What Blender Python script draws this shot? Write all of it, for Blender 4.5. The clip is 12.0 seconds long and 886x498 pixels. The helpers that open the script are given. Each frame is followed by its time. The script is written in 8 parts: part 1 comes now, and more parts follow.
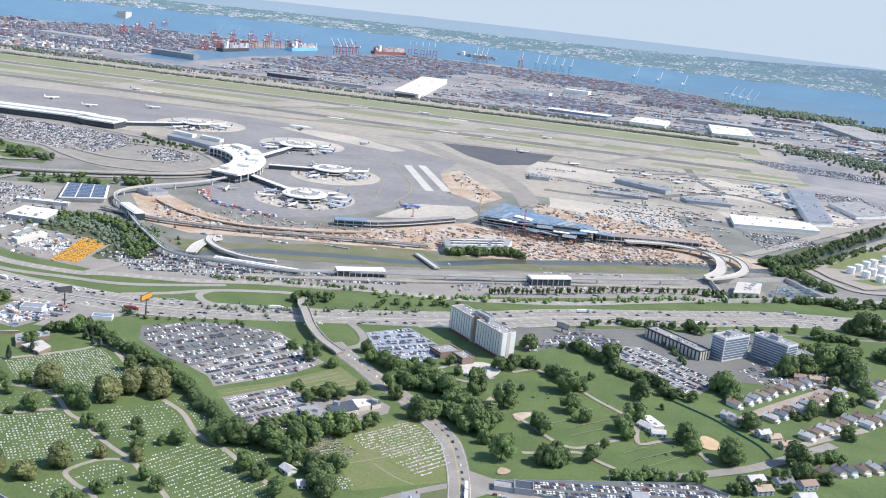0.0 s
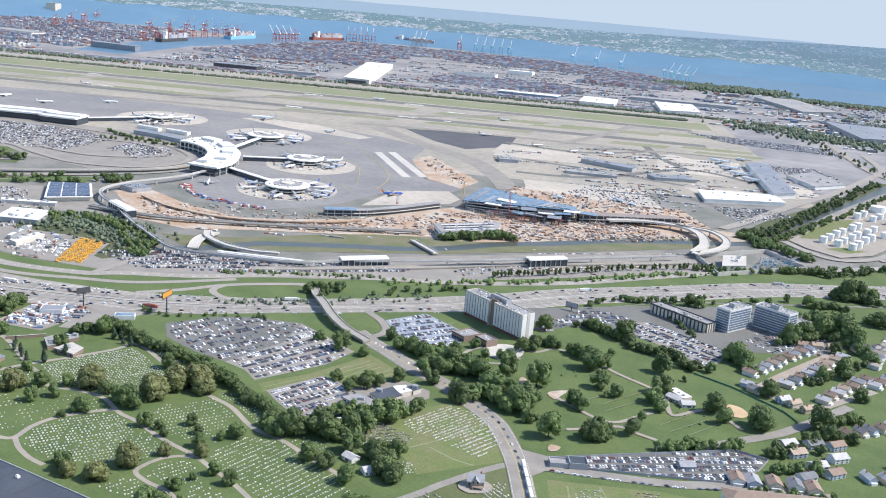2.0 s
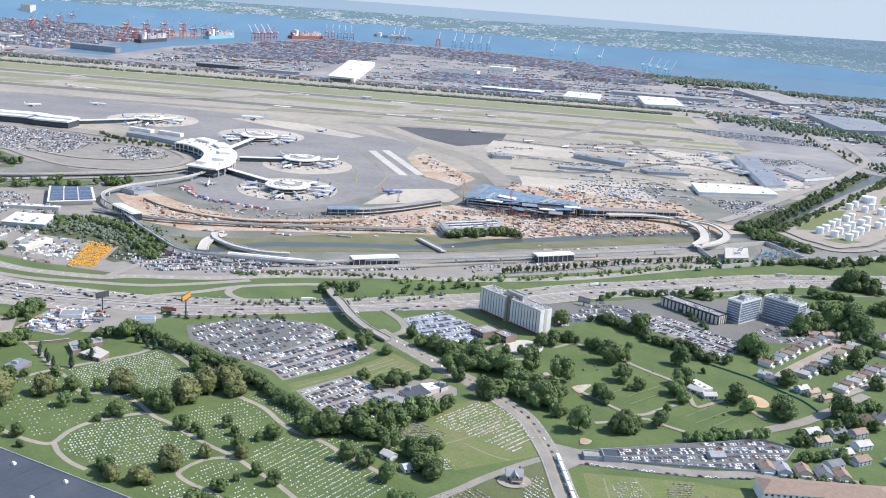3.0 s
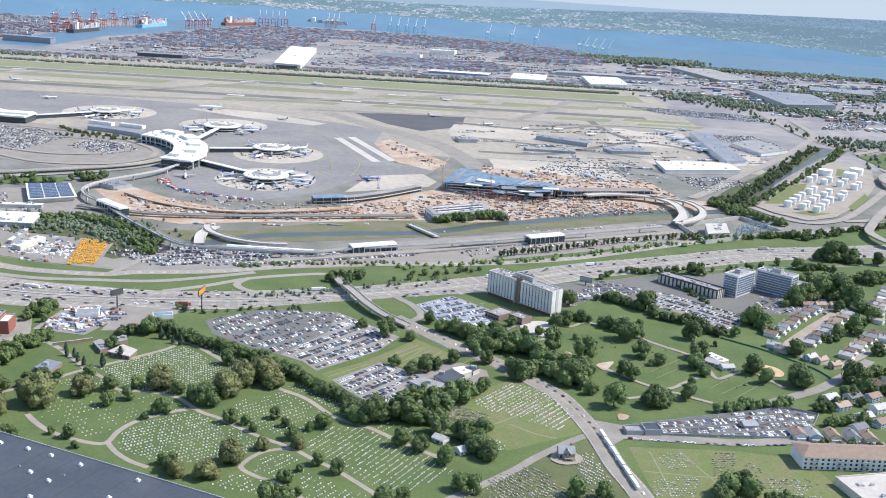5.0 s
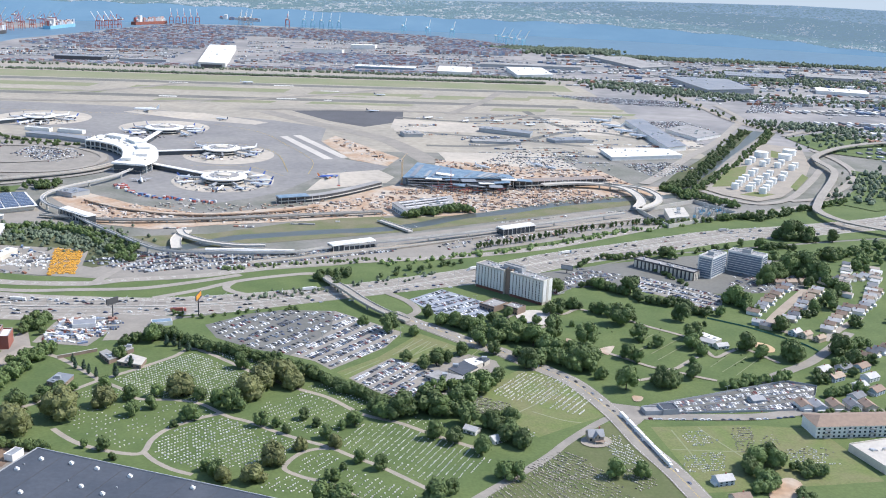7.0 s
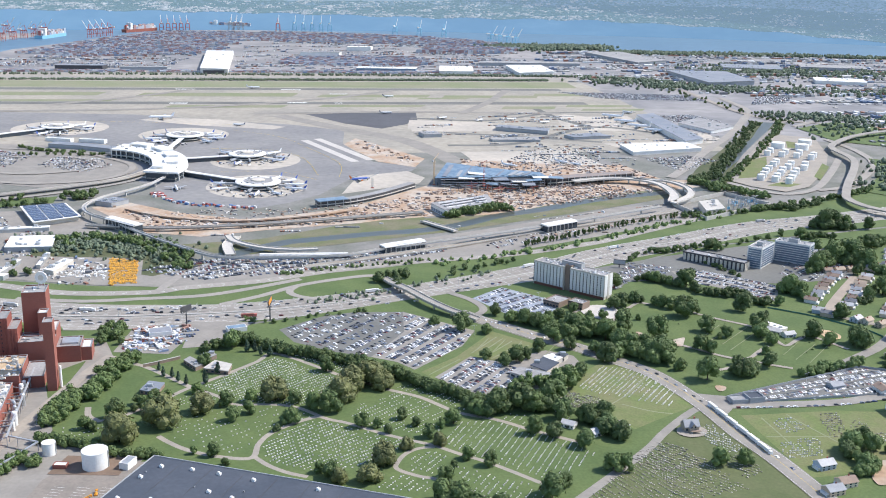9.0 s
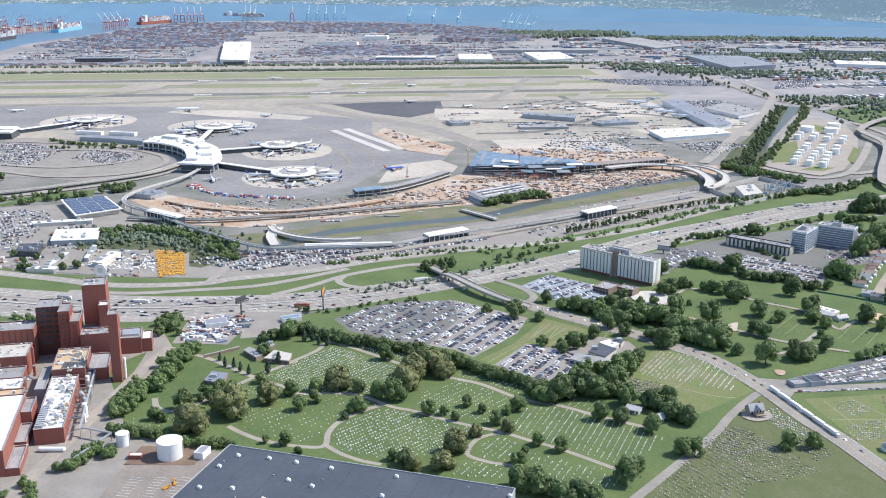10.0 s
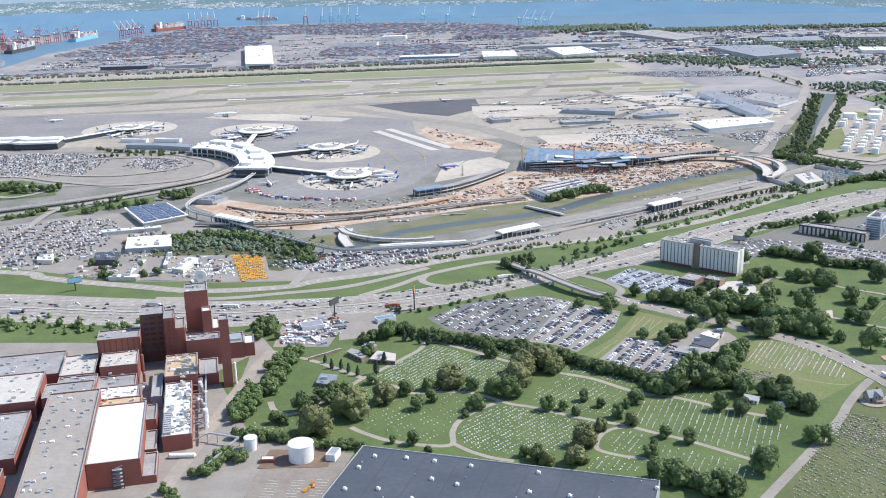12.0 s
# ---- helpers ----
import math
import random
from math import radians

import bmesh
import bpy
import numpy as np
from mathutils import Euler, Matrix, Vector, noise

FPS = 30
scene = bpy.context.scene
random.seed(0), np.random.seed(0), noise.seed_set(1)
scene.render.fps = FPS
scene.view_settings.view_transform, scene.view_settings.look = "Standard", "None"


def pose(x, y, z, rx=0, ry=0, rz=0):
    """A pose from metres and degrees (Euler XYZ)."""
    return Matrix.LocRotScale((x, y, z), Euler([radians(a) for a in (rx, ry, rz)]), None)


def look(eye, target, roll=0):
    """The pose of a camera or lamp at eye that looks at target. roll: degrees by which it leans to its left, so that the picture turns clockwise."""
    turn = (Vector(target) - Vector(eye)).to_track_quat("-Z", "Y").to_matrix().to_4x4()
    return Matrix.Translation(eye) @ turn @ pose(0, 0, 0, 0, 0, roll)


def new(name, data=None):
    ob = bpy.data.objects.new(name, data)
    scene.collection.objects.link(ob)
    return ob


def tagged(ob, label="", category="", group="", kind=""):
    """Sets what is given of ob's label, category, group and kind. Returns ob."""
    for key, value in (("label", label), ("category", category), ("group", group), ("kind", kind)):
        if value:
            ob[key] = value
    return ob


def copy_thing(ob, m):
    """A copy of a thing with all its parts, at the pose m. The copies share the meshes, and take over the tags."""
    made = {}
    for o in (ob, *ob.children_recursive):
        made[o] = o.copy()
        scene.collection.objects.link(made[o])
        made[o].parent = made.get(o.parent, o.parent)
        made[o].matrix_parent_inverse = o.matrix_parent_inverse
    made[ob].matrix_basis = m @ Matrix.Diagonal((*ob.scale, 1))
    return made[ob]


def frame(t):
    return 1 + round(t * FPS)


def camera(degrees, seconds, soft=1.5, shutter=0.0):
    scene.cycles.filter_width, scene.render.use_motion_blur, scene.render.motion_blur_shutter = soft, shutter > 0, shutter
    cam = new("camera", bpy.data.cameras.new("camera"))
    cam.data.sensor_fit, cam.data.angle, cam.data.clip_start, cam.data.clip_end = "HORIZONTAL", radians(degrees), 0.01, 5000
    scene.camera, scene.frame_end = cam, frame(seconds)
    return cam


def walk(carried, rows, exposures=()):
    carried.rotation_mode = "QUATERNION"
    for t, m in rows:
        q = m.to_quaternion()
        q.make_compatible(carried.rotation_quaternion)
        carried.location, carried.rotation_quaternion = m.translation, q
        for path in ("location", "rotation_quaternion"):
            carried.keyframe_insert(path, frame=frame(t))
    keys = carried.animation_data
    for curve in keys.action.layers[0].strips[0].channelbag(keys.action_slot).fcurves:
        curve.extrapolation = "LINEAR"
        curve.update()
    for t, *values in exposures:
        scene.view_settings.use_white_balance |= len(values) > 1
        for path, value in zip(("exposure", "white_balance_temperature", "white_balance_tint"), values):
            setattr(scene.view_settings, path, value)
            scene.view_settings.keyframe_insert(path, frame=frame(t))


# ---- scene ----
cam = camera(45.65, 12.0, soft=1.0)
# seconds, eye, target, roll
PATH = [
    (0, (-2.12, -3.00, 294.37), (-277.30, 926.99, 50.65), 6.12),
    (0.5, (-19.05, -12.69, 294.39), (-274.61, 921.88, 46.86), 5.85),
    (1, (-36.08, -21.87, 294.43), (-274.15, 916.76, 44.84), 5.52),
    (1.5, (-53.25, -30.51, 294.51), (-277.86, 911.06, 43.51), 5.14),
    (2, (-70.61, -38.65, 294.60), (-277.57, 906.35, 41.31), 4.89),
    (2.5, (-88.17, -46.25, 294.71), (-283.09, 901.23, 41.15), 4.57),
    (4.5, (-160.51, -71.73, 295.31), (-288.18, 884.50, 32.01), 3.64),
    (5, (-179.03, -76.95, 295.48), (-287.56, 880.94, 29.66), 3.45),
    (5.5, (-197.66, -81.74, 295.65), (-282.83, 878.06, 28.18), 3.21),
    (6, (-216.38, -86.12, 295.81), (-274.82, 875.58, 28.02), 3.09),
    (6.5, (-235.14, -90.10, 295.98), (-268.28, 872.61, 27.47), 2.92),
    (8.5, (-309.97, -102.32, 296.54), (-307.20, 861.45, 29.81), 1.56),
    (9, (-328.52, -104.47, 296.63), (-326.21, 858.91, 28.54), 1.11),
    (9.5, (-347.01, -106.24, 296.71), (-348.00, 856.42, 26.02), 0.66),
    (10, (-365.44, -107.63, 296.76), (-370.14, 852.76, 18.15), 0.30),
    (10.5, (-383.84, -108.60, 296.79), (-391.05, 850.51, 13.85), -0.18),
    (11, (-402.26, -109.12, 296.78), (-411.38, 849.77, 13.12), -0.63),
    (11.5, (-420.76, -109.15, 296.74), (-429.67, 849.89, 13.58), -1.05),
    (12, (-439.45, -108.63, 296.66), (-445.54, 851.39, 16.80), -1.39),
]
walk(cam, [(t, look(eye, target, roll)) for t, eye, target, roll in PATH],
     exposures=[(0, 0.60, 6440, 12), (12, 0.60, 6440, 12)])

# ---------------------------------------------------------------- light
SUN_AZ, SUN_EL = 14.0, 48.0     # degrees from +x towards +y, and above the horizon
world = bpy.data.worlds.new("sky")
scene.world = world
world.use_nodes = True
wn = world.node_tree
sky = wn.nodes.new("ShaderNodeTexSky")
sky.sky_type = "NISHITA"
sky.sun_disc = False
sky.sun_elevation = radians(SUN_EL)
sky.sun_rotation = radians(90 - SUN_AZ)
sky.air_density, sky.dust_density, sky.ozone_density = 1.0, 0.4, 2.0
sky.altitude = 300
wn.links.new(sky.outputs[0], wn.nodes["Background"].inputs[0])
wn.nodes["Background"].inputs[1].default_value = 0.15
sun = new("sun", bpy.data.lights.new("sun", "SUN"))
sun.data.energy, sun.data.angle, sun.data.color = 3.75, radians(0.6), (1.0, 0.95, 0.87)
sun.matrix_world = look((math.cos(radians(SUN_AZ)) * 500, math.sin(radians(SUN_AZ)) * 500, 500 * math.tan(radians(SUN_EL))), (0, 0, 0))

# ---------------------------------------------------------------- materials
def material(name, colour, rough=0.8, metal=0.0, second=None, scale=0.05, fine=0.6, amount=0.5, bump=0.0, vary=0.0, island=False):
    """Two scales of noise between colour and second, with a fine grain and a bump; vary: how far copies differ in value."""
    m = bpy.data.materials.new(name)
    m.use_nodes = True
    n, l = m.node_tree.nodes, m.node_tree.links
    b = n["Principled BSDF"]
    b.inputs["Roughness"].default_value, b.inputs["Metallic"].default_value = rough, metal
    second = second or tuple(c * 0.72 for c in colour)
    geo = n.new("ShaderNodeNewGeometry")
    big, small = n.new("ShaderNodeTexNoise"), n.new("ShaderNodeTexNoise")
    for tex, s, d in ((big, scale, 5.0), (small, fine, 3.0)):
        tex.inputs["Scale"].default_value, tex.inputs["Detail"].default_value = s, d
        l.new(geo.outputs["Position"], tex.inputs["Vector"])
    ramp = n.new("ShaderNodeMapRange")
    ramp.inputs["From Min"].default_value, ramp.inputs["From Max"].default_value = 0.38, 0.64
    l.new(big.outputs["Fac"], ramp.inputs["Value"])
    part1 = n.new("ShaderNodeMath")
    part1.operation = "MULTIPLY"
    part1.inputs[1].default_value = amount
    l.new(ramp.outputs[0], part1.inputs[0])
    mix = n.new("ShaderNodeMix")
    mix.data_type = "RGBA"
    mix.inputs["A"].default_value, mix.inputs["B"].default_value = (*colour, 1), (*second, 1)
    l.new(part1.outputs[0], mix.inputs["Factor"])
    grain = n.new("ShaderNodeMapRange")
    grain.inputs["To Min"].default_value, grain.inputs["To Max"].default_value = 1.0 - 0.35 * amount, 1.0 + 0.35 * amount
    l.new(small.outputs["Fac"], grain.inputs["Value"])
    last = grain.outputs[0]
    if vary:
        info = n.new("ShaderNodeNewGeometry") if island else n.new("ShaderNodeObjectInfo")
        own = n.new("ShaderNodeMapRange")
        own.inputs["To Min"].default_value, own.inputs["To Max"].default_value = 1.0 - vary, 1.0 + vary
        l.new(info.outputs["Random Per Island" if island else "Random"], own.inputs["Value"])
        both = n.new("ShaderNodeMath")
        both.operation = "MULTIPLY"
        l.new(last, both.inputs[0]), l.new(own.outputs[0], both.inputs[1])
        last = both.outputs[0]
    scaled = n.new("ShaderNodeVectorMath")
    scaled.operation = "SCALE"
    l.new(mix.outputs["Result"], scaled.inputs[0]), l.new(last, scaled.inputs["Scale"])
    l.new(scaled.outputs[0], b.inputs["Base Color"])
    if bump:
        bp = n.new("ShaderNodeBump")
        bp.inputs["Strength"].default_value, bp.inputs["Distance"].default_value = bump, 0.3
        l.new(small.outputs["Fac"], bp.inputs["Height"]), l.new(bp.outputs[0], b.inputs["Normal"])
    return m


def palette(name, colours, rough=0.5, island=True, metal=0.0):
    """One of several colours for each island of a mesh, or for each object."""
    m = bpy.data.materials.new(name)
    m.use_nodes = True
    n, l = m.node_tree.nodes, m.node_tree.links
    b = n["Principled BSDF"]
    b.inputs["Roughness"].default_value, b.inputs["Metallic"].default_value = rough, metal
    pick = n.new("ShaderNodeNewGeometry") if island else n.new("ShaderNodeObjectInfo")
    ramp = n.new("ShaderNodeValToRGB")
    ramp.color_ramp.interpolation = "CONSTANT"
    for k, c in enumerate(colours):
        e = ramp.color_ramp.elements[k] if k < 2 else ramp.color_ramp.elements.new(k / len(colours))
        e.position, e.color = k / len(colours), (*c, 1)
    l.new(pick.outputs["Random Per Island" if island else "Random"], ramp.inputs[0])
    l.new(ramp.outputs[0], b.inputs["Base Color"])
    return m


M_URBAN = material("urban_ground", (0.23, 0.22, 0.20), 0.9, second=(0.13, 0.14, 0.11), scale=0.02, fine=0.25, amount=0.8)
M_GRASS = material("mown_grass", (0.108, 0.148, 0.048), 0.95, second=(0.076, 0.118, 0.036), scale=0.03, fine=0.5, amount=0.9, bump=0.2)
M_DRY = material("airfield_grass", (0.20, 0.225, 0.12), 0.95, second=(0.255, 0.245, 0.165), scale=0.012, fine=0.2, amount=0.8)
M_ASPHALT = material("asphalt", (0.17, 0.168, 0.152), 0.9, second=(0.12, 0.12, 0.11), scale=0.02, fine=0.3, amount=0.7)
M_HIGHWAY = material("worn_highway", (0.325, 0.298, 0.26), 0.9, second=(0.265, 0.243, 0.215), scale=0.03, fine=0.3, amount=0.6)
M_ROAD = material("grey_road", (0.285, 0.262, 0.228), 0.9, second=(0.205, 0.19, 0.17), scale=0.05, fine=0.4, amount=0.6)
M_APRON = material("dark_apron", (0.205, 0.20, 0.198), 0.85, second=(0.265, 0.255, 0.24), scale=0.012, fine=0.12, amount=0.8)
M_CONCRETE = material("apron_concrete", (0.48, 0.43, 0.36), 0.9, second=(0.39, 0.355, 0.305), scale=0.01, fine=0.1, amount=0.8)
M_PALE = material("pale_concrete", (0.52, 0.49, 0.44), 0.9, second=(0.44, 0.41, 0.37), scale=0.03, fine=0.3, amount=0.6)
M_TAN = material("airfield_tan", (0.36, 0.325, 0.265), 0.9, second=(0.285, 0.265, 0.225), scale=0.008, fine=0.08, amount=0.9)
M_DIRT = material("construction_dirt", (0.39, 0.265, 0.175), 0.95, second=(0.46, 0.395, 0.325), scale=0.035, fine=0.2, amount=1.0, bump=0.5)
M_WATER = material("bay_water", (0.085, 0.175, 0.265), 0.5, second=(0.10, 0.195, 0.285), scale=0.004, fine=0.03, amount=0.6, bump=0.03)
M_CREEK = material("creek_water", (0.075, 0.09, 0.085), 0.35, second=(0.09, 0.09, 0.07), scale=0.02, fine=0.2, amount=0.6, bump=0.03)
M_PATH = material("cemetery_lane", (0.34, 0.30, 0.25), 0.95, second=(0.26, 0.24, 0.21), scale=0.05, fine=0.6, amount=0.6)
M_SCRUB = material("scrub_ground", (0.07, 0.085, 0.035), 0.95, second=(0.12, 0.12, 0.06), scale=0.03, fine=0.3, amount=0.8, bump=0.5)
M_PORT = material("port_paving", (0.30, 0.285, 0.275), 0.9, second=(0.19, 0.19, 0.195), scale=0.006, fine=0.03, amount=0.9)
M_LINE = material("road_paint", (0.72, 0.72, 0.68), 0.8, scale=0.3, fine=2.0, amount=0.4)
M_YELLOW = material("yellow_paint", (0.62, 0.45, 0.08), 0.8, scale=0.3, fine=2.0, amount=0.4)
M_BRICK = material("red_brick", (0.30, 0.105, 0.075), 0.9, second=(0.24, 0.085, 0.065), scale=0.08, fine=1.2, amount=0.6, bump=0.2)
M_BROWNBRICK = material("brown_brick", (0.16, 0.07, 0.05), 0.9, scale=0.08, fine=1.2, amount=0.6, bump=0.2)
M_PANEL = material("red_metal_panel", (0.32, 0.10, 0.075), 0.6, scale=0.08, fine=0.8, amount=0.4)
M_ROOFGREY = material("grey_gravel_roof", (0.33, 0.325, 0.32), 0.95, second=(0.25, 0.245, 0.24), scale=0.06, fine=0.5, amount=0.9)
M_ROOFWHITE = material("white_roof_membrane", (0.75, 0.74, 0.71), 0.7, second=(0.62, 0.61, 0.59), scale=0.08, fine=0.5, amount=0.5)
M_ROOFDARK = material("dark_roof_membrane", (0.055, 0.066, 0.085), 0.75, second=(0.08, 0.09, 0.11), scale=0.03, fine=0.4, amount=0.7)
M_ROOFSLATE = material("blue_grey_roof", (0.20, 0.22, 0.25), 0.6, second=(0.28, 0.29, 0.31), scale=0.04, fine=0.3, amount=0.7)
M_WHITE = material("white_painted_wall", (0.74, 0.73, 0.70), 0.75, scale=0.1, fine=1.0, amount=0.35)
M_CREAM = material("cream_wall", (0.60, 0.55, 0.47), 0.8, scale=0.1, fine=1.0, amount=0.4)
M_GREY = material("grey_painted_metal", (0.36, 0.37, 0.38), 0.6, scale=0.1, fine=1.0, amount=0.4)
M_DARK = material("dark_metal", (0.07, 0.07, 0.075), 0.6, scale=0.1, fine=1.0, amount=0.4)
M_GLASS = material("dark_window_glass", (0.045, 0.06, 0.075), 0.12, scale=0.2, fine=1.5, amount=0.5)
M_BLUEGLASS = material("blue_window_glass", (0.17, 0.22, 0.28), 0.2, scale=0.2, fine=1.5, amount=0.5)
M_SOLAR = material("solar_cells", (0.035, 0.06, 0.13), 0.2, scale=0.2, fine=1.5, amount=0.4)
M_BLUEROOF = material("blue_metal_roof", (0.13, 0.21, 0.29), 0.45, second=(0.25, 0.32, 0.38), scale=0.12, fine=0.6, amount=0.7)
M_STEEL = material("galvanised_steel", (0.55, 0.56, 0.56), 0.45, 0.6, scale=0.2, fine=2.0, amount=0.4)
M_TANK = material("white_tank_paint", (0.80, 0.80, 0.77), 0.55, second=(0.72, 0.71, 0.67), scale=0.1, fine=0.7, amount=0.4)
M_RED = material("red_crane_paint", (0.50, 0.13, 0.10), 0.55, scale=0.1, fine=1.0, amount=0.4)
M_CYAN = material("pale_blue_crane_paint", (0.22, 0.47, 0.62), 0.55, scale=0.1, fine=1.0, amount=0.4)
M_ORANGE = material("orange_paint", (0.75, 0.30, 0.03), 0.5, scale=0.2, fine=1.0, amount=0.5)
M_TAXI = material("yellow_taxi_paint", (0.72, 0.37, 0.04), 0.5, scale=0.2, fine=1.0, amount=0.5)
M_TYRE = material("tyre_rubber", (0.02, 0.02, 0.02), 0.9, scale=1.0, fine=5.0, amount=0.3)
M_BARK = material("bark", (0.09, 0.065, 0.045), 0.95, scale=0.5, fine=4.0, amount=0.6)
M_LEAF = material("dark_green_leaves", (0.090, 0.138, 0.040), 0.7, second=(0.118, 0.165, 0.05), scale=0.15, fine=1.2, amount=0.8, vary=0.3)
M_LEAFOLIVE = material("olive_leaves", (0.138, 0.148, 0.05), 0.7, second=(0.115, 0.128, 0.042), scale=0.15, fine=1.2, amount=0.8, vary=0.1)
M_LEAFFIR = material("blue_green_needles", (0.05, 0.085, 0.05), 0.8, scale=0.15, fine=1.2, amount=0.7, vary=0.25)
# Leaf green with haze painted in: paler and bluer than M_LEAF.
M_FARLEAF = material("far_leaves_hazed", (0.115, 0.15, 0.09), 0.8, second=(0.12, 0.15, 0.10), scale=0.05, fine=0.4, amount=0.8, vary=0.2, island=True)
M_STONE = palette("headstone_granite", [(0.62, 0.61, 0.58), (0.50, 0.49, 0.47), (0.70, 0.69, 0.66), (0.38, 0.37, 0.37), (0.66, 0.63, 0.58)], 0.7)
M_STONEDARK = palette("weathered_headstones", [(0.24, 0.21, 0.17), (0.36, 0.33, 0.28), (0.15, 0.14, 0.12), (0.50, 0.47, 0.42), (0.28, 0.25, 0.20)], 0.8)
M_OFFICE = material("office_cladding", (0.64, 0.63, 0.61), 0.6, second=(0.56, 0.56, 0.56), scale=0.1, fine=1.0, amount=0.4)
CAR_COLOURS = [(0.72, 0.73, 0.73), (0.025, 0.028, 0.033), (0.42, 0.44, 0.46), (0.08, 0.085, 0.095), (0.76, 0.76, 0.75), (0.04, 0.065, 0.14), (0.20, 0.215, 0.235), (0.14, 0.03, 0.03), (0.035, 0.04, 0.05), (0.52, 0.54, 0.56), (0.035, 0.045, 0.065), (0.10, 0.14, 0.20), (0.66, 0.67, 0.67)]
M_CARGLASS = material("car_glass", (0.05, 0.06, 0.07), 0.5, scale=0.5, fine=2.0, amount=0.4)
M_CARS = palette("car_paints", CAR_COLOURS, 0.45)
M_CAROBJ = palette("car_paint", CAR_COLOURS, 0.45, island=False)
# Container colours greyed and lightened, so the palette itself carries the port's haze.
M_BOXES = palette("hazed_container_paints", [(0.40, 0.24, 0.22), (0.34, 0.21, 0.20), (0.46, 0.33, 0.29), (0.24, 0.30, 0.41), (0.58, 0.58, 0.58), (0.30, 0.33, 0.38), (0.68, 0.68, 0.67), (0.38, 0.42, 0.48), (0.44, 0.42, 0.41)], 0.7)
M_TOWN = palette("far_town_roofs", [(0.55, 0.54, 0.52), (0.33, 0.32, 0.31), (0.70, 0.69, 0.67), (0.40, 0.34, 0.29), (0.24, 0.25, 0.27), (0.47, 0.43, 0.38)], 0.8)


# ---------------------------------------------------------------- mesh helpers
class Shape:
    """Collects solid pieces into one mesh."""

    def __init__(self):
        self.v, self.f = [], []

    def add(self, verts, faces, m=None):
        k = len(self.v)
        self.v += [tuple(m @ Vector(p)) for p in verts] if m else [tuple(p) for p in verts]
        self.f += [tuple(i + k for i in f) for f in faces]
        return self

    def box(self, x0, x1, y0, y1, z0, z1, m=None):
        return self.add([(x0, y0, z0), (x1, y0, z0), (x1, y1, z0), (x0, y1, z0), (x0, y0, z1), (x1, y0, z1), (x1, y1, z1), (x0, y1, z1)],
                        [(0, 3, 2, 1), (4, 5, 6, 7), (0, 1, 5, 4), (1, 2, 6, 5), (2, 3, 7, 6), (3, 0, 4, 7)], m)

    def prism(self, pts, z0, z1, m=None):
        n = len(pts)
        return self.add([(x, y, z0) for x, y in pts] + [(x, y, z1) for x, y in pts],
                        [tuple(range(n))[::-1], tuple(range(n, 2 * n))] + [(i, (i + 1) % n, n + (i + 1) % n, n + i) for i in range(n)], m)

    def lathe(self, profile, sides=20, cx=0.0, cy=0.0, m=None):
        """A solid of revolution from (radius, height) pairs, bottom to top."""
        v, f = [], []
        for r, z in profile:
            v += [(cx + r * math.cos(2 * math.pi * i / sides), cy + r * math.sin(2 * math.pi * i / sides), z) for i in range(sides)]
        for k in range(len(profile) - 1):
            f += [(k * sides + i, k * sides + (i + 1) % sides, (k + 1) * sides + (i + 1) % sides, (k + 1) * sides + i) for i in range(sides)]
        f += [tuple(range(sides))[::-1], tuple(range((len(profile) - 1) * sides, len(profile) * sides))]
        return self.add(v, f, m)

    def bar(self, a, b, w, h=None):
        """A straight beam of square section between two points."""
        a, b, h = Vector(a), Vector(b), h or w
        d = (b - a).normalized()
        side = d.cross(Vector((0, 0, 1)))
        side = side.normalized() if side.length > 1e-3 else Vector((1, 0, 0))
        up = side.cross(d)
        v = [p + side * sx * w / 2 + up * sz * h / 2 for p in (a, b) for sx, sz in ((-1, -1), (1, -1), (1, 1), (-1, 1))]
        return self.add(v, [(0, 1, 2, 3), (7, 6, 5, 4), (0, 4, 5, 1), (1, 5, 6, 2), (2, 6, 7, 3), (3, 7, 4, 0)])

    def make(self, name, mat, parent=None, label="", smooth=False):
        me = bpy.data.meshes.new(name)
        me.from_pydata(self.v, [], self.f)
        me.materials.append(mat)
        if smooth:
            me.polygons.foreach_set("use_smooth", [True] * len(me.polygons))
        me.update()
        ob = new(name, me)
        if parent:
            ob.parent = parent
        return tagged(ob, label=label)


def thing(name, x, y, turn=0.0, label="", category="", group="", z=0.0):
    ob = new(name)
    ob.empty_display_size = 1.0
    ob.matrix_basis = pose(x, y, z, 0, 0, turn)
    return tagged(ob, label, category, group)


def curve_through(pts, closed=False, step=6):
    """A smooth line through a few control points."""
    n, out = len(pts), []
    for i in range(n if closed else n - 1):
        p = [Vector(pts[(i + k) % n]) if closed else Vector(pts[min(max(i + k, 0), n - 1)]) for k in (-1, 0, 1, 2)]
        for s in range(step):
            t = s / step
            out.append(0.5 * (2 * p[1] + (p[2] - p[0]) * t + (2 * p[0] - 5 * p[1] + 4 * p[2] - p[3]) * t * t + (3 * p[1] - p[0] - 3 * p[2] + p[3]) * t ** 3))
    return out if closed else out + [Vector(pts[-1])]


LEVEL = [0.01]


def level():
    """Each sheet of ground lies a little above the one before."""
    LEVEL[0] += 0.004
    return LEVEL[0]


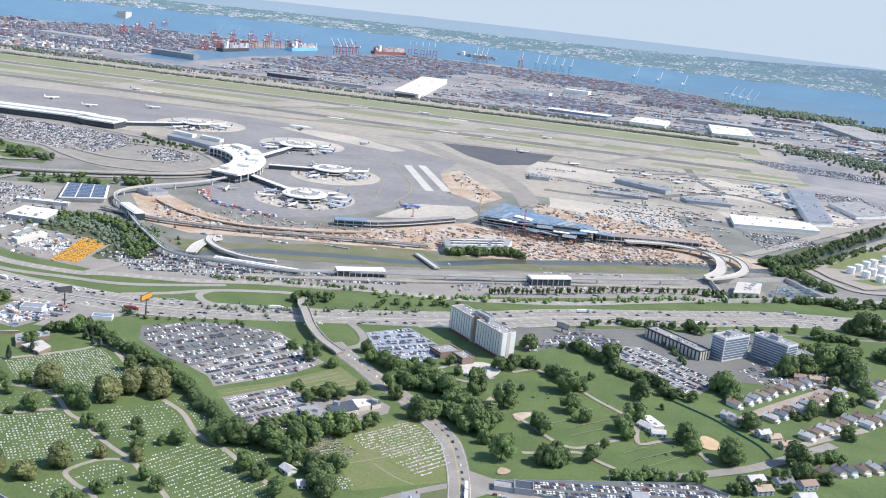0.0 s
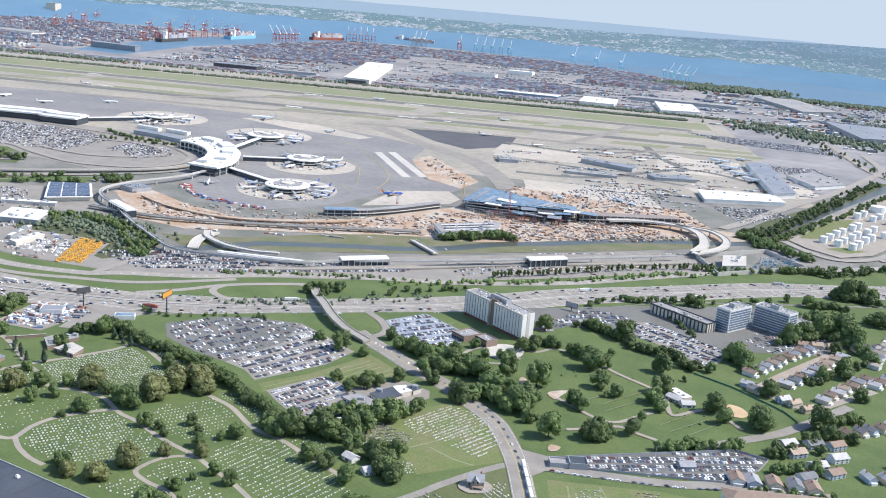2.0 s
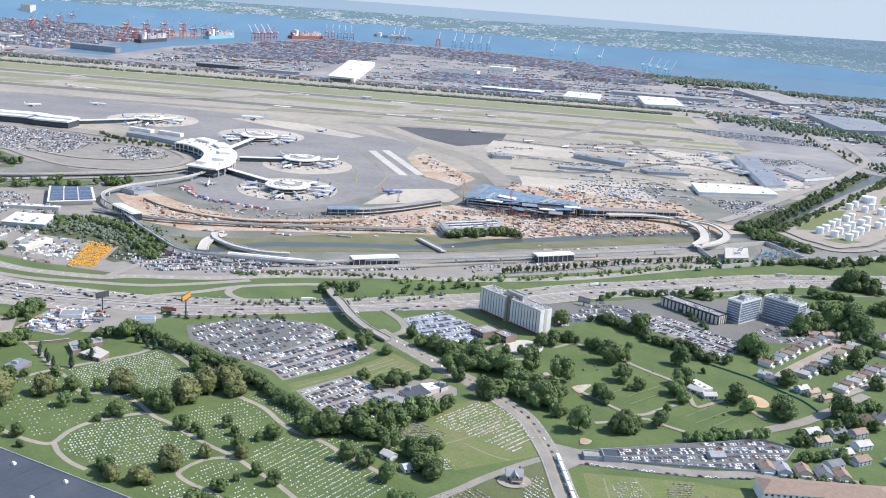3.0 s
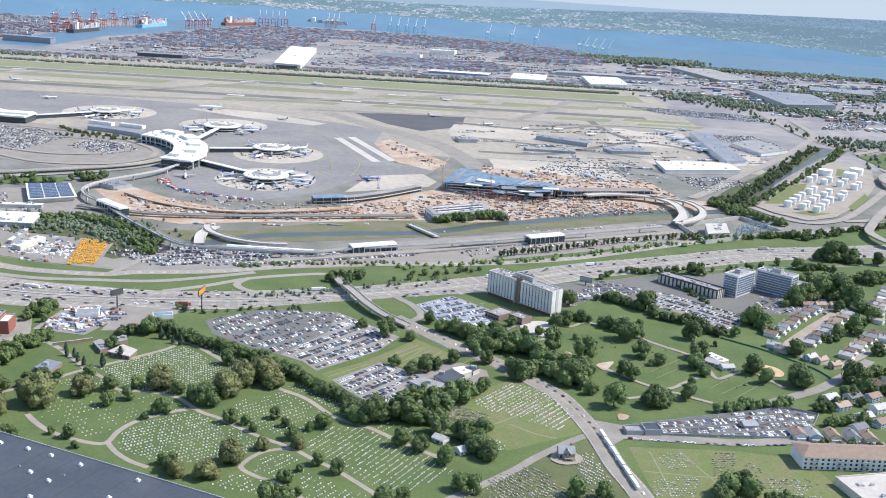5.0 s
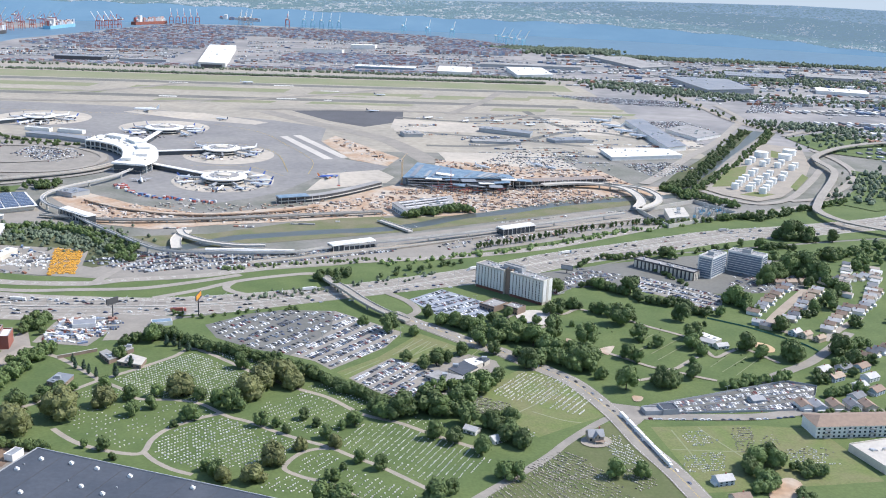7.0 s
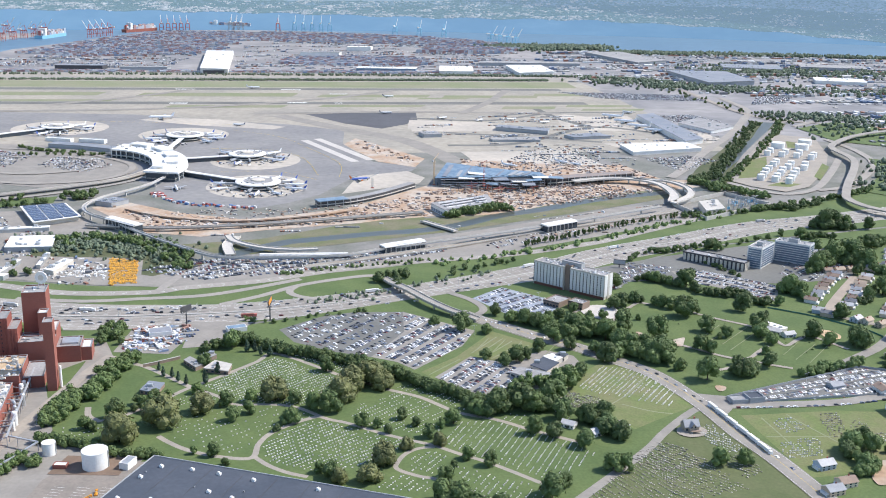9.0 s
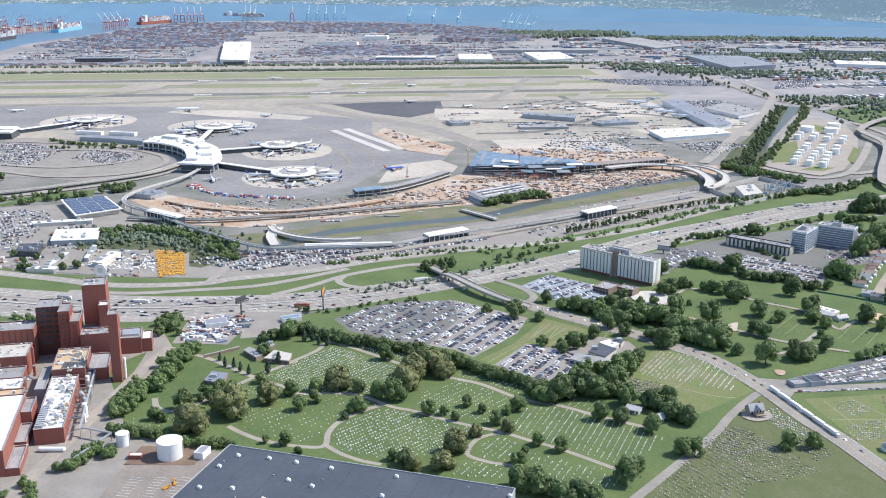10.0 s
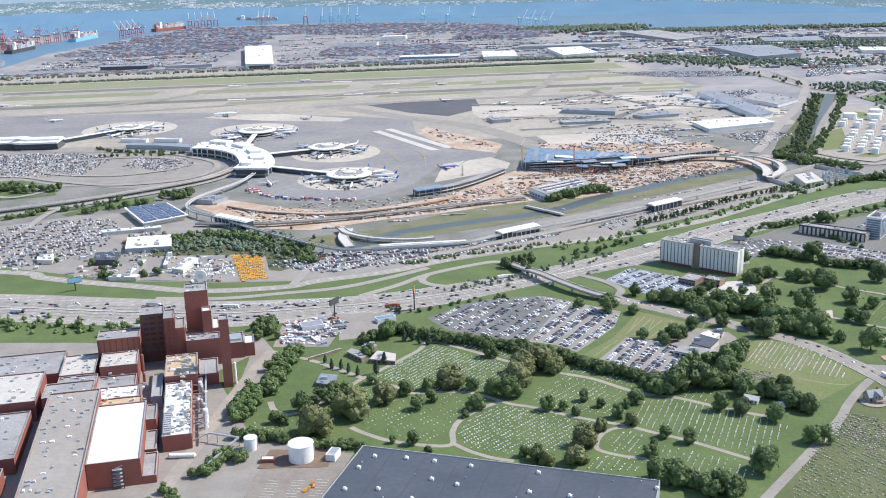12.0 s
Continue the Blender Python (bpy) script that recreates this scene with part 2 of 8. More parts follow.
def area(name, pts, mat, label="", category="", smooth=False, kind="structure", z=None):
    """A flat sheet of ground."""
    line = [tuple(p) for p in curve_through(pts, True)] if smooth else list(pts)
    if sum(p[0] * q[1] - q[0] * p[1] for p, q in zip(line, line[1:] + line[:1])) < 0:
        line.reverse()
    z = level() if z is None else z
    me = bpy.data.meshes.new(name)
    me.from_pydata([(q[0], q[1], z) for q in line], [], [tuple(range(len(line)))])
    me.materials.append(mat)
    return tagged(new(name, me), label, category, kind=kind)


def strip_shape(line, offset, width, z, depth=0.0):
    """A band that follows a line; with depth, a slab (z may be a function of the share of the way)."""
    s, n = Shape(), len(line)
    v = []
    for i, p in enumerate(line):
        a, b = line[max(i - 1, 0)], line[min(i + 1, n - 1)]
        d = Vector((b[0] - a[0], b[1] - a[1])).normalized()
        side = Vector((-d.y, d.x))
        zz = z(i / (n - 1)) if callable(z) else z
        for o in (offset - width / 2, offset + width / 2):
            v.append((p[0] + side.x * o, p[1] + side.y * o, zz))
    f = [(2 * i, 2 * i + 2, 2 * i + 3, 2 * i + 1) for i in range(n - 1)]
    if depth:
        k = len(v)
        v += [(x, y, zz - depth) for x, y, zz in v]
        f += [(k + 2 * i + 1, k + 2 * i + 3, k + 2 * i + 2, k + 2 * i) for i in range(n - 1)]
        f += [(2 * i, k + 2 * i, k + 2 * i + 2, 2 * i + 2) for i in range(n - 1)] + [(2 * i + 1, 2 * i + 3, k + 2 * i + 3, k + 2 * i + 1) for i in range(n - 1)]
        f += [(0, 1, k + 1, k), (2 * n - 2, k + 2 * n - 2, k + 2 * n - 1, 2 * n - 1)]
    return s.add(v, f)


def road(name, pts, width, mat, label="", category="road", z=None, depth=0.0, offset=0.0, kind="structure", step=6):
    ob = strip_shape(curve_through(pts, step=step), offset, width, level() if z is None else z, depth).make(name, mat)
    return tagged(ob, label, category, kind=kind)


def dashes(name, pts, offsets, mat, dash=3.0, gap=7.0, width=0.25, label="", step=12):
    """Painted lane lines along a road; gap 0 is unbroken."""
    line, z, s = curve_through(pts, step=step), level() + 0.001, Shape()
    total, marks = 0.0, [(0.0, line[0])]
    for a, b in zip(line, line[1:]):
        total += (b - a).length
        marks.append((total, b))
    ds, xs, ys = [m[0] for m in marks], [m[1][0] for m in marks], [m[1][1] for m in marks]
    at = 0.0
    long = dash if gap else 20.0
    while at + long < total:
        px, py = np.interp([at, at + long], ds, xs), np.interp([at, at + long], ds, ys)
        d = Vector((px[1] - px[0], py[1] - py[0])).normalized()
        for o in offsets:
            c = [(px[k] - d.y * (o + e), py[k] + d.x * (o + e), z) for k, e in ((0, -width / 2), (1, -width / 2), (1, width / 2), (0, width / 2))]
            s.add(c, [(0, 1, 2, 3)])
        at += long + gap
    return tagged(s.make(name, mat), label, "road marking", kind="structure")

# ---------------------------------------------------------------- ground, water and the far shore
FIELD = pose(-400, 2000, 0, 0, 0, 7.5)     # airfield frame: u along the runways, v away from the terminals


def field(u, v):
    p = FIELD @ Vector((u, v, 0))
    return (p.x, p.y)


def rect(u0, u1, v0, v1, slant=0.0):
    return [field(u0, v0), field(u1, v0), field(u1 + slant, v1), field(u0 + slant, v1)]


def disc(r, n=96):
    return [(-220 + r * math.cos(2 * math.pi * i / n), -60 + r * math.sin(2 * math.pi * i / n)) for i in range(n)]


area("ground", disc(4300), M_URBAN, "grey-brown urban ground with scrub between paved lots", "ground", z=0.0)
area("water", [(-2900, 2350)] + [(-220 + 4296 * math.cos(radians(a)), -60 + 4296 * math.sin(radians(a))) for a in range(134, 48, -1)] + [(2600, 2300)], M_WATER, "blue rippled bay water round the port", "water")
area("port_ground", [(-1620, 2550), (-1640, 3110), (-1570, 3400), (-1500, 3740), (-1440, 3990), (-1200, 4120), (-960, 4140), (-600, 4090), (-250, 3900), (-90, 3700), (-60, 3560), (200, 3620), (230, 3420), (490, 3370), (640, 3390), (960, 3400), (1600, 3350), (2600, 3000), (2600, 1700), (-1620, 1700)], M_PORT, "grey paved container port yard", "port yard")
area("port_ground", [(-3900, 1500), (-1780, 1500), (-1780, 2640), (-1810, 3100), (-1800, 3500), (-1720, 3690), (-1800, 3760), (-2500, 3760), (-3000, 3560), (-3900, 3300)], M_PORT, "grey paved container port north of the channel", "port yard")
area("port_ground", [(-1790, 1500), (-1600, 1500), (-1600, 2660), (-1790, 2660)], M_PORT, "paved head of the port channel", "port yard")

# airfield
area("airfield", rect(-2200, 480, -480, 640), M_TAN, "pale tan concrete and asphalt airfield", "airfield")
area("airfield_grass", rect(-2200, 440, 352, 470), M_DRY, "dry grass strip along the airfield's far edge", "grass")
road("turnpike", [field(-2200, 540), field(-400, 545), field(600, 560), field(1300, 600)], 46, M_HIGHWAY, "grey multi-lane turnpike beyond the airfield")
road("runway", [field(-2200, 320), field(390, 320)], 38, M_ASPHALT, "dark asphalt runway", "runway")
road("runway", [field(-2200, 88), field(390, 88)], 38, M_ASPHALT, "worn asphalt runway", "runway")
for u0, u1, v0, v1 in ((-2200, -1000, 200, 275), (-960, -640, 205, 262), (-560, -230, 190, 250), (-180, 60, 180, 225), (90, 300, 170, 215),
                       (-2200, -1000, 118, 150), (-900, -600, 112, 140), (-480, -250, 22, 55), (-180, 30, 30, 60), (30, 140, 150, 172), (-130, -60, 145, 158), (190, 300, 0, 40),
                       (300, 430, 205, 250), (330, 470, 30, 62), (350, 480, -20, 8), (-1700, -1250, -20, 30)):
    area("airfield_grass", rect(u0, u1, v0, v1, 14), M_DRY, "dry mown grass between taxiways", "grass")
area("apron", [(-700, 1231), (-690, 1190), (-640, 1148), (-552, 1126), (-518, 1158), (-485, 1206), (-448, 1331), (-373, 1370), (-365, 1401), (-431, 1437), (-490, 1585), (-500, 1720), (-600, 1775), (-720, 1800), (-900, 1860), (-1300, 1860), (-1500, 1800), (-1500, 1640), (-1100, 1600), (-900, 1600), (-830, 1500), (-760, 1300)], M_APRON, "dark stained asphalt aircraft apron", "apron")
area("apron", [(-592, 1904), (-383, 1975), (-375, 1830), (-437, 1749), (-505, 1797)], material("fresh_asphalt", (0.10, 0.10, 0.108), 0.85, scale=0.02, fine=0.2, amount=0.6), "dark asphalt apron corner", "apron")
for pts in ([(-856, 1828), (-739, 1820), (-607, 1748), (-624, 1718), (-762, 1746), (-880, 1795)], [(-457, 1215), (-445, 1331), (-378, 1373), (-352, 1328), (-359, 1290)],
            [(-393, 1813), (-240, 1830), (-215, 1744), (-382, 1724)], [(-112, 1930), (33, 1960), (60, 1780), (-108, 1769)], [(-300, 1535), (-121, 1560), (-85, 1440), (-270, 1410)]):
    area("concrete_pad", pts, M_CONCRETE, "pale concrete aircraft parking pad", "apron")
for pts in ([(-391, 1754), (-239, 1774), (-239, 1844), (-392, 1859)], [(-281, 1423), (-124, 1460), (-130, 1572), (-292, 1526)], [(-119, 1922), (-41, 1827), (27, 1887), (-90, 1971)], [(-60, 1640), (40, 1668), (60, 1625), (-40, 1596)], [(90, 1790), (140, 1760), (160, 1690), (120, 1660)]):
    area("concrete_pad", pts, M_CONCRETE, "new pale concrete pad on the airfield", "apron")
for pts, w in (([(-320, 1590), (-200, 1625), (-58, 1811), (59, 1750)], 16), ([(-330, 1720), (-200, 1690), (-60, 1650)], 14), ([(-58, 1811), (-110, 1920), (-140, 2040)], 16), ([(-100, 1600), (-20, 1520), (50, 1480), (120, 1560)], 12), ([(-390, 1880), (-240, 1870), (-120, 1990)], 14), ([(-230, 1930), (-110, 1990), (60, 2010)], 12)):
    road("airside_road", pts, w, M_ASPHALT, "dark worn asphalt airside road", "road")
for x, y, rx, ry in ((-572, 1254, 66, 72), (-605, 1432, 66, 72), (-762, 1645, 74, 72), (-985, 1690, 80, 80)):
    area("concrete_pad", [(x + rx * math.cos(a / 20 * math.pi), y + ry * math.sin(a / 20 * math.pi)) for a in range(40)], M_CONCRETE, "round pale concrete apron about a satellite", "apron")
for a, b in (((-556, 1613), (-457, 1435)), ((-537, 1630), (-435, 1451))):
    road("concrete_strip", [a, b], 13, M_PALE, "new white concrete strip on the apron", "apron")
road("taxiway", [(-640, 1880), (-500, 1735), (-400, 1640), (-345, 1540), (-305, 1440)], 34, M_ROAD, "curved grey taxiway to the new terminal", "taxiway")
area("dirt", [(-488, 1580), (-474, 1642), (-355, 1470), (-368, 1402), (-425, 1440)], M_DIRT, "orange-brown dug earth beside the taxiway", "earth")
area("dirt", [(-745, 1115), (-721, 1153), (-640, 1100), (-552, 1070), (-444, 1135), (-346, 1280), (-300, 1290), (-180, 1320), (-140, 1345), (20, 1345), (40, 1290), (-35, 1268), (-107, 1215), (-225, 1137), (-296, 1108), (-330, 1108), (-425, 1064), (-525, 1024), (-587, 992), (-651, 1005)], M_DIRT, "orange-brown construction site earth", "earth")
area("dirt", [(-300, 1470), (-120, 1440), (-60, 1450), (-20, 1350), (-300, 1340)], M_DIRT, "trampled construction earth behind the new terminal", "earth")
area("creek_bank", [(-600, 960), (-500, 995), (-403, 1066), (-330, 1100), (-225, 1130), (-107, 1205), (-35, 1262), (-25, 1235), (-100, 1180), (-225, 1095), (-315, 1035), (-400, 990), (-490, 945), (-560, 930)], material("rough_bank_grass", (0.13, 0.145, 0.065), 0.95, second=(0.19, 0.17, 0.11), scale=0.04, fine=0.4, amount=0.9, bump=0.3), "rough olive grass bank of the creek", "grass")
road("creek_side", [(37, 1304), (74, 1408), (98, 1460), (134, 1534), (168, 1608), (221, 1720), (260, 1821), (297, 1910)], 64, M_SCRUB, "scrubby green banks of the creek", "scrub")
area("creek_bank", [(-533, 979), (-498, 1008), (-448, 1049), (-396, 1081), (-349, 1099), (-338, 1070), (-297, 1083), (-203, 1167), (-108, 1244), (-31, 1279), (-41, 1233), (-120, 1191), (-211, 1123), (-302, 1041), (-387, 999), (-436, 975), (-484, 948), (-523, 927)], bpy.data.materials["rough_bank_grass"], "rough olive grass bank beside the water", "grass")
road("creek", [(-557, 916), (-535, 931), (-496, 973), (-470, 987), (-405, 1017), (-350, 1037), (-305, 1067), (-260, 1113), (-206, 1149), (-148, 1197), (-97, 1229), (-38, 1258), (37, 1304), (74, 1408), (98, 1460), (134, 1534), (168, 1608), (221, 1720), (260, 1821), (297, 1910)], 19, M_CREEK, "narrow brown-green creek", "water")

# car parks and roads of the terminals
area("car_park", [(-1500, 1500), (-1150, 1530), (-893, 1519), (-790, 1440), (-755, 1350), (-760, 1290), (-830, 1215), (-931, 1242), (-1100, 1230), (-1500, 1250)], M_ROAD, "worn asphalt terminal car park ground", "car park")
area("grass", [(-1050, 1285), (-997, 1256), (-982, 1204), (-1100, 1190), (-1200, 1200), (-1200, 1300)], M_GRASS, "green lawn round a ramp", "grass")
area("grass", [(-900, 1106), (-837, 1160), (-812, 1148), (-868, 1118), (-1000, 1040), (-1010, 1060)], M_GRASS, "green verge beside the terminal road", "grass")
area("grass", [(-894, 1089), (-861, 1136), (-805, 1172), (-798, 1136), (-847, 1112), (-883, 1078)], M_GRASS, "green lawn along the terminal road", "grass")
area("grass", [(-1044, 1281), (-1015, 1285), (-963, 1252), (-937, 1194), (-961, 1181), (-998, 1167)], M_GRASS, "green island of a looping ramp", "grass")
area("car_park", [(-991, 1238), (-983, 1261), (-960, 1238), (-951, 1205), (-966, 1194)], M_ASPHALT, "small round asphalt lot on the island", "car park", smooth=True)
area("car_park", [(-1000, 860), (-1000, 1010), (-882, 1075), (-800, 1100), (-735, 1060), (-690, 1000), (-640, 975), (-600, 920), (-560, 900), (-420, 930), (-350, 1000), (-230, 1080), (-110, 1170), (-40, 1190), (0, 1130), (-68, 1080), (-160, 1015), (-261, 940), (-396, 880), (-474, 836), (-535, 812), (-640, 815), (-746, 830), (-810, 850)], M_ROAD, "worn grey asphalt between highway and creek", "car park")
area("scrub", [(-745, 905), (-719, 985), (-690, 990), (-640, 965), (-590, 915), (-560, 890), (-600, 845), (-612, 850), (-625, 905)], M_SCRUB, "dark scrub thicket ground", "scrub")

# the highway
HIGHWAY = [(-1300, 800), (-1000, 775), (-835, 757), (-731, 739), (-640, 728), (-568, 734), (-476, 754), (-362, 803), (-238, 880), (-155, 950), (-62, 1012), (40, 1081), (147, 1128), (300, 1210), (520, 1380)]
area("verge", [(-1300, 640), (-1300, 900), (-881, 880), (-746, 825), (-640, 812), (-535, 815), (-474, 850), (-380, 890), (-261, 950), (-160, 1020), (-68, 1090), (20, 1150), (153, 1225), (300, 1330), (420, 1450), (560, 1330), (330, 1150), (144, 1075), (-60, 985), (-164, 895), (-272, 840), (-390, 775), (-491, 718), (-560, 690), (-620, 670), (-700, 660), (-830, 690)], M_GRASS, "mown green highway verge", "grass")
road("highway", HIGHWAY, 48, M_HIGHWAY, "wide grey concrete highway with many lanes", step=12)
for x, y, w, d in ((-864, 2024, 36, 15), (-630, 2065, 40, 13), (-905, 2250, 42, 12), (-673, 2275, 44, 12), (-545, 2068, 16, 10), (-560, 2215, 40, 9), (-1290, 2010, 34, 10), (-1420, 2180, 34, 10)):
    m = pose(x, y, 0, 0, 0, 7.5)
    for k in range(4):
        e = -d / 2 + k * d / 4
        area("runway_mark", [tuple((m @ Vector((u, v, 0)))[:2]) for u, v in ((-w / 2, e), (w / 2, e), (w / 2, e + d / 5), (-w / 2, e + d / 5))], M_LINE, "white painted runway marking", "runway marking")
for pts in ([field(-900, -30), field(-500, 0), field(-200, 130), field(0, 300)], [field(-1400, 40), field(-1100, 150), field(-900, 300)], [field(-700, 60), field(-560, 180), field(-450, 310)], [field(-300, -60), field(0, -40), field(300, -60)], [field(100, -60), field(180, 100), field(260, 310)]):
    road("taxiway", pts, 20, M_ROAD, "grey curved taxiway between the runways", "taxiway")
for pts in ([(-690, 1700), (-600, 1640), (-540, 1540), (-480, 1420), (-470, 1320)], [(-690, 1520), (-600, 1520), (-540, 1460), (-500, 1330)], [(-640, 1340), (-560, 1350), (-500, 1300)], [(-1100, 1760), (-900, 1770), (-700, 1760)]):
    road("guide_line", pts, 0.5, M_YELLOW, "yellow painted taxi guide line", "apron marking")
# lanes and ramps beside the highway
WEST = ([(-1300, 830), (-1000, 805), (-835, 787), (-731, 769), (-640, 755), (-568, 756), (-500, 762)], [(-1300, 768), (-1000, 743), (-835, 726), (-731, 709), (-640, 700), (-568, 709), (-510, 728)])
for pts in WEST:
    road("carriageway", pts, 12, M_HIGHWAY, "outer pale carriageway of the highway", "road", step=8)
    dashes("lane_line", pts, (-2, 2), M_LINE, dash=4, gap=7, width=0.4, label="white broken lane lines")
dashes("lane_line", HIGHWAY, (-19.8, -16.2, -12.6, -9.0, -5.4, 5.4, 9.0, 12.6, 16.2, 19.8), M_LINE, dash=4, gap=7, width=0.4, label="white broken lane lines")
dashes("edge_line", HIGHWAY, (-23.4, -1.9, 1.9, 23.4), M_LINE, gap=0, width=0.4, label="white edge lines")
road("barrier", HIGHWAY, 1.0, M_PALE, "pale concrete median barrier", "barrier", z=1.0, depth=0.95, step=12)
for o in (-14.4, -7.2, 7.2, 14.4):
    road("wheel_track", HIGHWAY, 1.6, M_ROAD, "darker worn lane surface", "road", offset=o, step=12)
SERVICE = [(-1200, 900), (-878, 863), (-826, 841), (-783, 825), (-727, 808), (-664, 790), (-591, 796), (-561, 812), (-499, 835), (-453, 863), (-405, 889), (-325, 920), (-269, 938), (-212, 966), (-153, 1003), (-88, 1059), (-17, 1119), (58, 1173), (150, 1230), (280, 1340)]
road("service_road", SERVICE, 13, M_HIGHWAY, "pale grey service road along the highway", step=8)
dashes("lane_line", SERVICE, (-2, 2), M_LINE, dash=4, gap=7, width=0.4, label="white broken lane lines")
road("ramp", [(-700, 772), (-640, 768), (-591, 778), (-540, 790), (-499, 815), (-460, 845)], 8, M_HIGHWAY, "pale slip road between highway and service road")
road("ramp", [(-583, 800), (-578, 830), (-572, 860), (-560, 880), (-545, 900)], 8, M_HIGHWAY, "pale road joining the service road")
LOOP = [(-519, 766), (-488, 793), (-460, 824), (-423, 848), (-394, 860), (-381, 848)]
road("ramp", LOOP, 7.5, M_HIGHWAY, "looping pale concrete ramp")
road("ramp", [(-436, 786), (-455, 793), (-465, 806), (-461, 824)], 7, M_HIGHWAY, "tight end of the ramp loop")
ACCESS = [(-312, 757), (-290, 735), (-277, 725), (-246, 697), (-217, 675), (-190, 647), (-169, 624), (-153, 590), (-142, 560), (-131, 521), (-118, 487), (-100, 420), (-80, 330)]
area("lawn", [(-900, 200), (-900, 640), (-700, 655), (-620, 668), (-560, 688), (-491, 712), (-390, 770), (-272, 835), (-164, 890), (-60, 980), (144, 1068), (330, 1145), (560, 1320), (700, 900), (600, 200)], M_GRASS, "mown green lawns and verges", "grass")
area("yard_ground", [(-1300, 200), (-1300, 640), (-830, 690), (-700, 660), (-600, 668), (-585, 640), (-612, 600), (-565, 490), (-505, 478), (-520, 380), (-520, 200)], M_ROAD, "oil-stained asphalt industrial yard", "yard")
area("grass", [(-1300, 640), (-1300, 720), (-830, 722), (-690, 700), (-640, 690), (-690, 664), (-830, 672)], M_GRASS, "green verge behind the brick works", "grass")
area("yard_ground", [(-597, 687), (-565, 620), (-574, 594), (-580, 559), (-583, 519), (-585, 495), (-593, 507), (-590, 570), (-591, 621)], M_ROAD, "worn asphalt lane beside the works", "yard")
# cemetery lanes
for pts, w in (([(-550, 525), (-538, 532), (-518, 559), (-504, 582), (-485, 606), (-465, 634), (-454, 652), (-418, 626), (-398, 609), (-365, 587), (-341, 574), (-315, 550), (-289, 539), (-265, 523), (-235, 506)], 3.8), ([(-500, 582), (-479, 568), (-467, 556), (-444, 557), (-424, 553), (-402, 536), (-388, 530), (-367, 517), (-350, 508), (-330, 499), (-314, 488), (-295, 476), (-265, 451)], 3.4), ([(-408, 539), (-421, 529), (-435, 512), (-440, 496), (-441, 478), (-458, 478), (-479, 485), (-494, 495), (-505, 505)], 3.8),
               ([(-441, 481), (-430, 469), (-417, 460), (-404, 455)], 3.4), ([(-330, 497), (-339, 495), (-347, 488), (-352, 476), (-352, 467), (-340, 459), (-324, 453), (-304, 437), (-293, 431)], 3.2), ([(-565, 614), (-556, 625), (-542, 618), (-522, 601), (-502, 583)], 4.2), ([(-563, 547), (-558, 533), (-548, 525)], 4.2)):
    road("lane", pts, w, M_PATH, "worn pale cemetery lane", "path")
area("lawn", [(-278, 395), (-203, 488), (-182, 522), (-164, 547), (-142, 560), (-128, 510), (-112, 440), (-120, 380), (-270, 370)], material("dry_lawn", (0.092, 0.116, 0.042), 0.95, second=(0.125, 0.135, 0.06), scale=0.05, fine=0.5, amount=0.8), "dry olive cemetery lawn", "grass")
road("street", [(-278, 395), (-203, 490), (-182, 522), (-164, 547), (-149, 564), (-140, 566)], 6.0, M_ROAD, "narrow grey street between cemeteries")
area("lawn", [(-255, 570), (-225, 622), (-201, 648), (-188, 643), (-171, 624), (-157, 595), (-148, 570), (-183, 542), (-199, 528), (-219, 556)], material("bright_grass", (0.135, 0.172, 0.055), 0.95, second=(0.175, 0.175, 0.08), scale=0.05, fine=0.6, amount=0.95), "sunlit yellow-green cemetery lawn", "grass")
area("lawn", [(-123, 553), (-91, 558), (-55, 564), (-19, 563), (-5, 548), (3, 523), (9, 492), (-105, 465)], bpy.data.materials["bright_grass"], "yellow-green cemetery lawn", "grass")
for pts in ([(-218, 557), (-195, 585), (-171, 626)], [(-201, 568), (-182, 557), (-169, 554)], [(-110, 550), (-103, 513), (-100, 491)], [(-91, 556), (-81, 534), (-63, 500)], [(-115, 521), (-81, 522), (-50, 526)]):
    road("grave_path", pts, 1.1, M_DRY, "thin pale worn path between plots", "path")
# car parks
LOT_DARK, LOT_PALE, LOT_OFFICE = [(-459, 705), (-429, 738), (-404, 751), (-360, 755), (-357, 705), (-380, 648), (-408, 657), (-421, 664), (-443, 677)], [(-360, 755), (-337, 739), (-316, 723), (-299, 711), (-310, 675), (-326, 652), (-346, 624), (-360, 639), (-380, 648), (-357, 705)], [(-331, 610), (-304, 653), (-276, 640), (-259, 660), (-245, 669), (-224, 658), (-221, 645), (-247, 602), (-268, 582), (-300, 580), (-317, 595)]
area("car_park", LOT_DARK, M_ASPHALT, "dark half-empty asphalt car park by the cemetery", "car park")
area("car_park", LOT_PALE, M_ROAD, "grey asphalt car park beside the lawn", "car park")
area("lawn", [(-341, 620), (-314, 653), (-285, 710), (-251, 682), (-273, 641), (-303, 653), (-332, 606)], bpy.data.materials["bright_grass"], "narrow green lawn between two car parks", "grass")
for a, b in zip([(-335, 615), (-303, 660), (-298, 657), (-292, 654), (-288, 649), (-282, 645)], [(-312, 647), (-282, 697), (-277, 694), (-270, 688), (-262, 684), (-257, 680)]):
    road("grave_path", [a, b], 1.1, M_DRY, "thin pale line of flat grave markers", "path")
area("car_park", LOT_OFFICE, M_ROAD, "grey asphalt car park beside a low building", "car park")
area("car_park", [(-532, 713), (-498, 700), (-493, 690), (-505, 665), (-527, 659)], M_ROAD, "empty grey car park beside the vehicle yard", "car park")
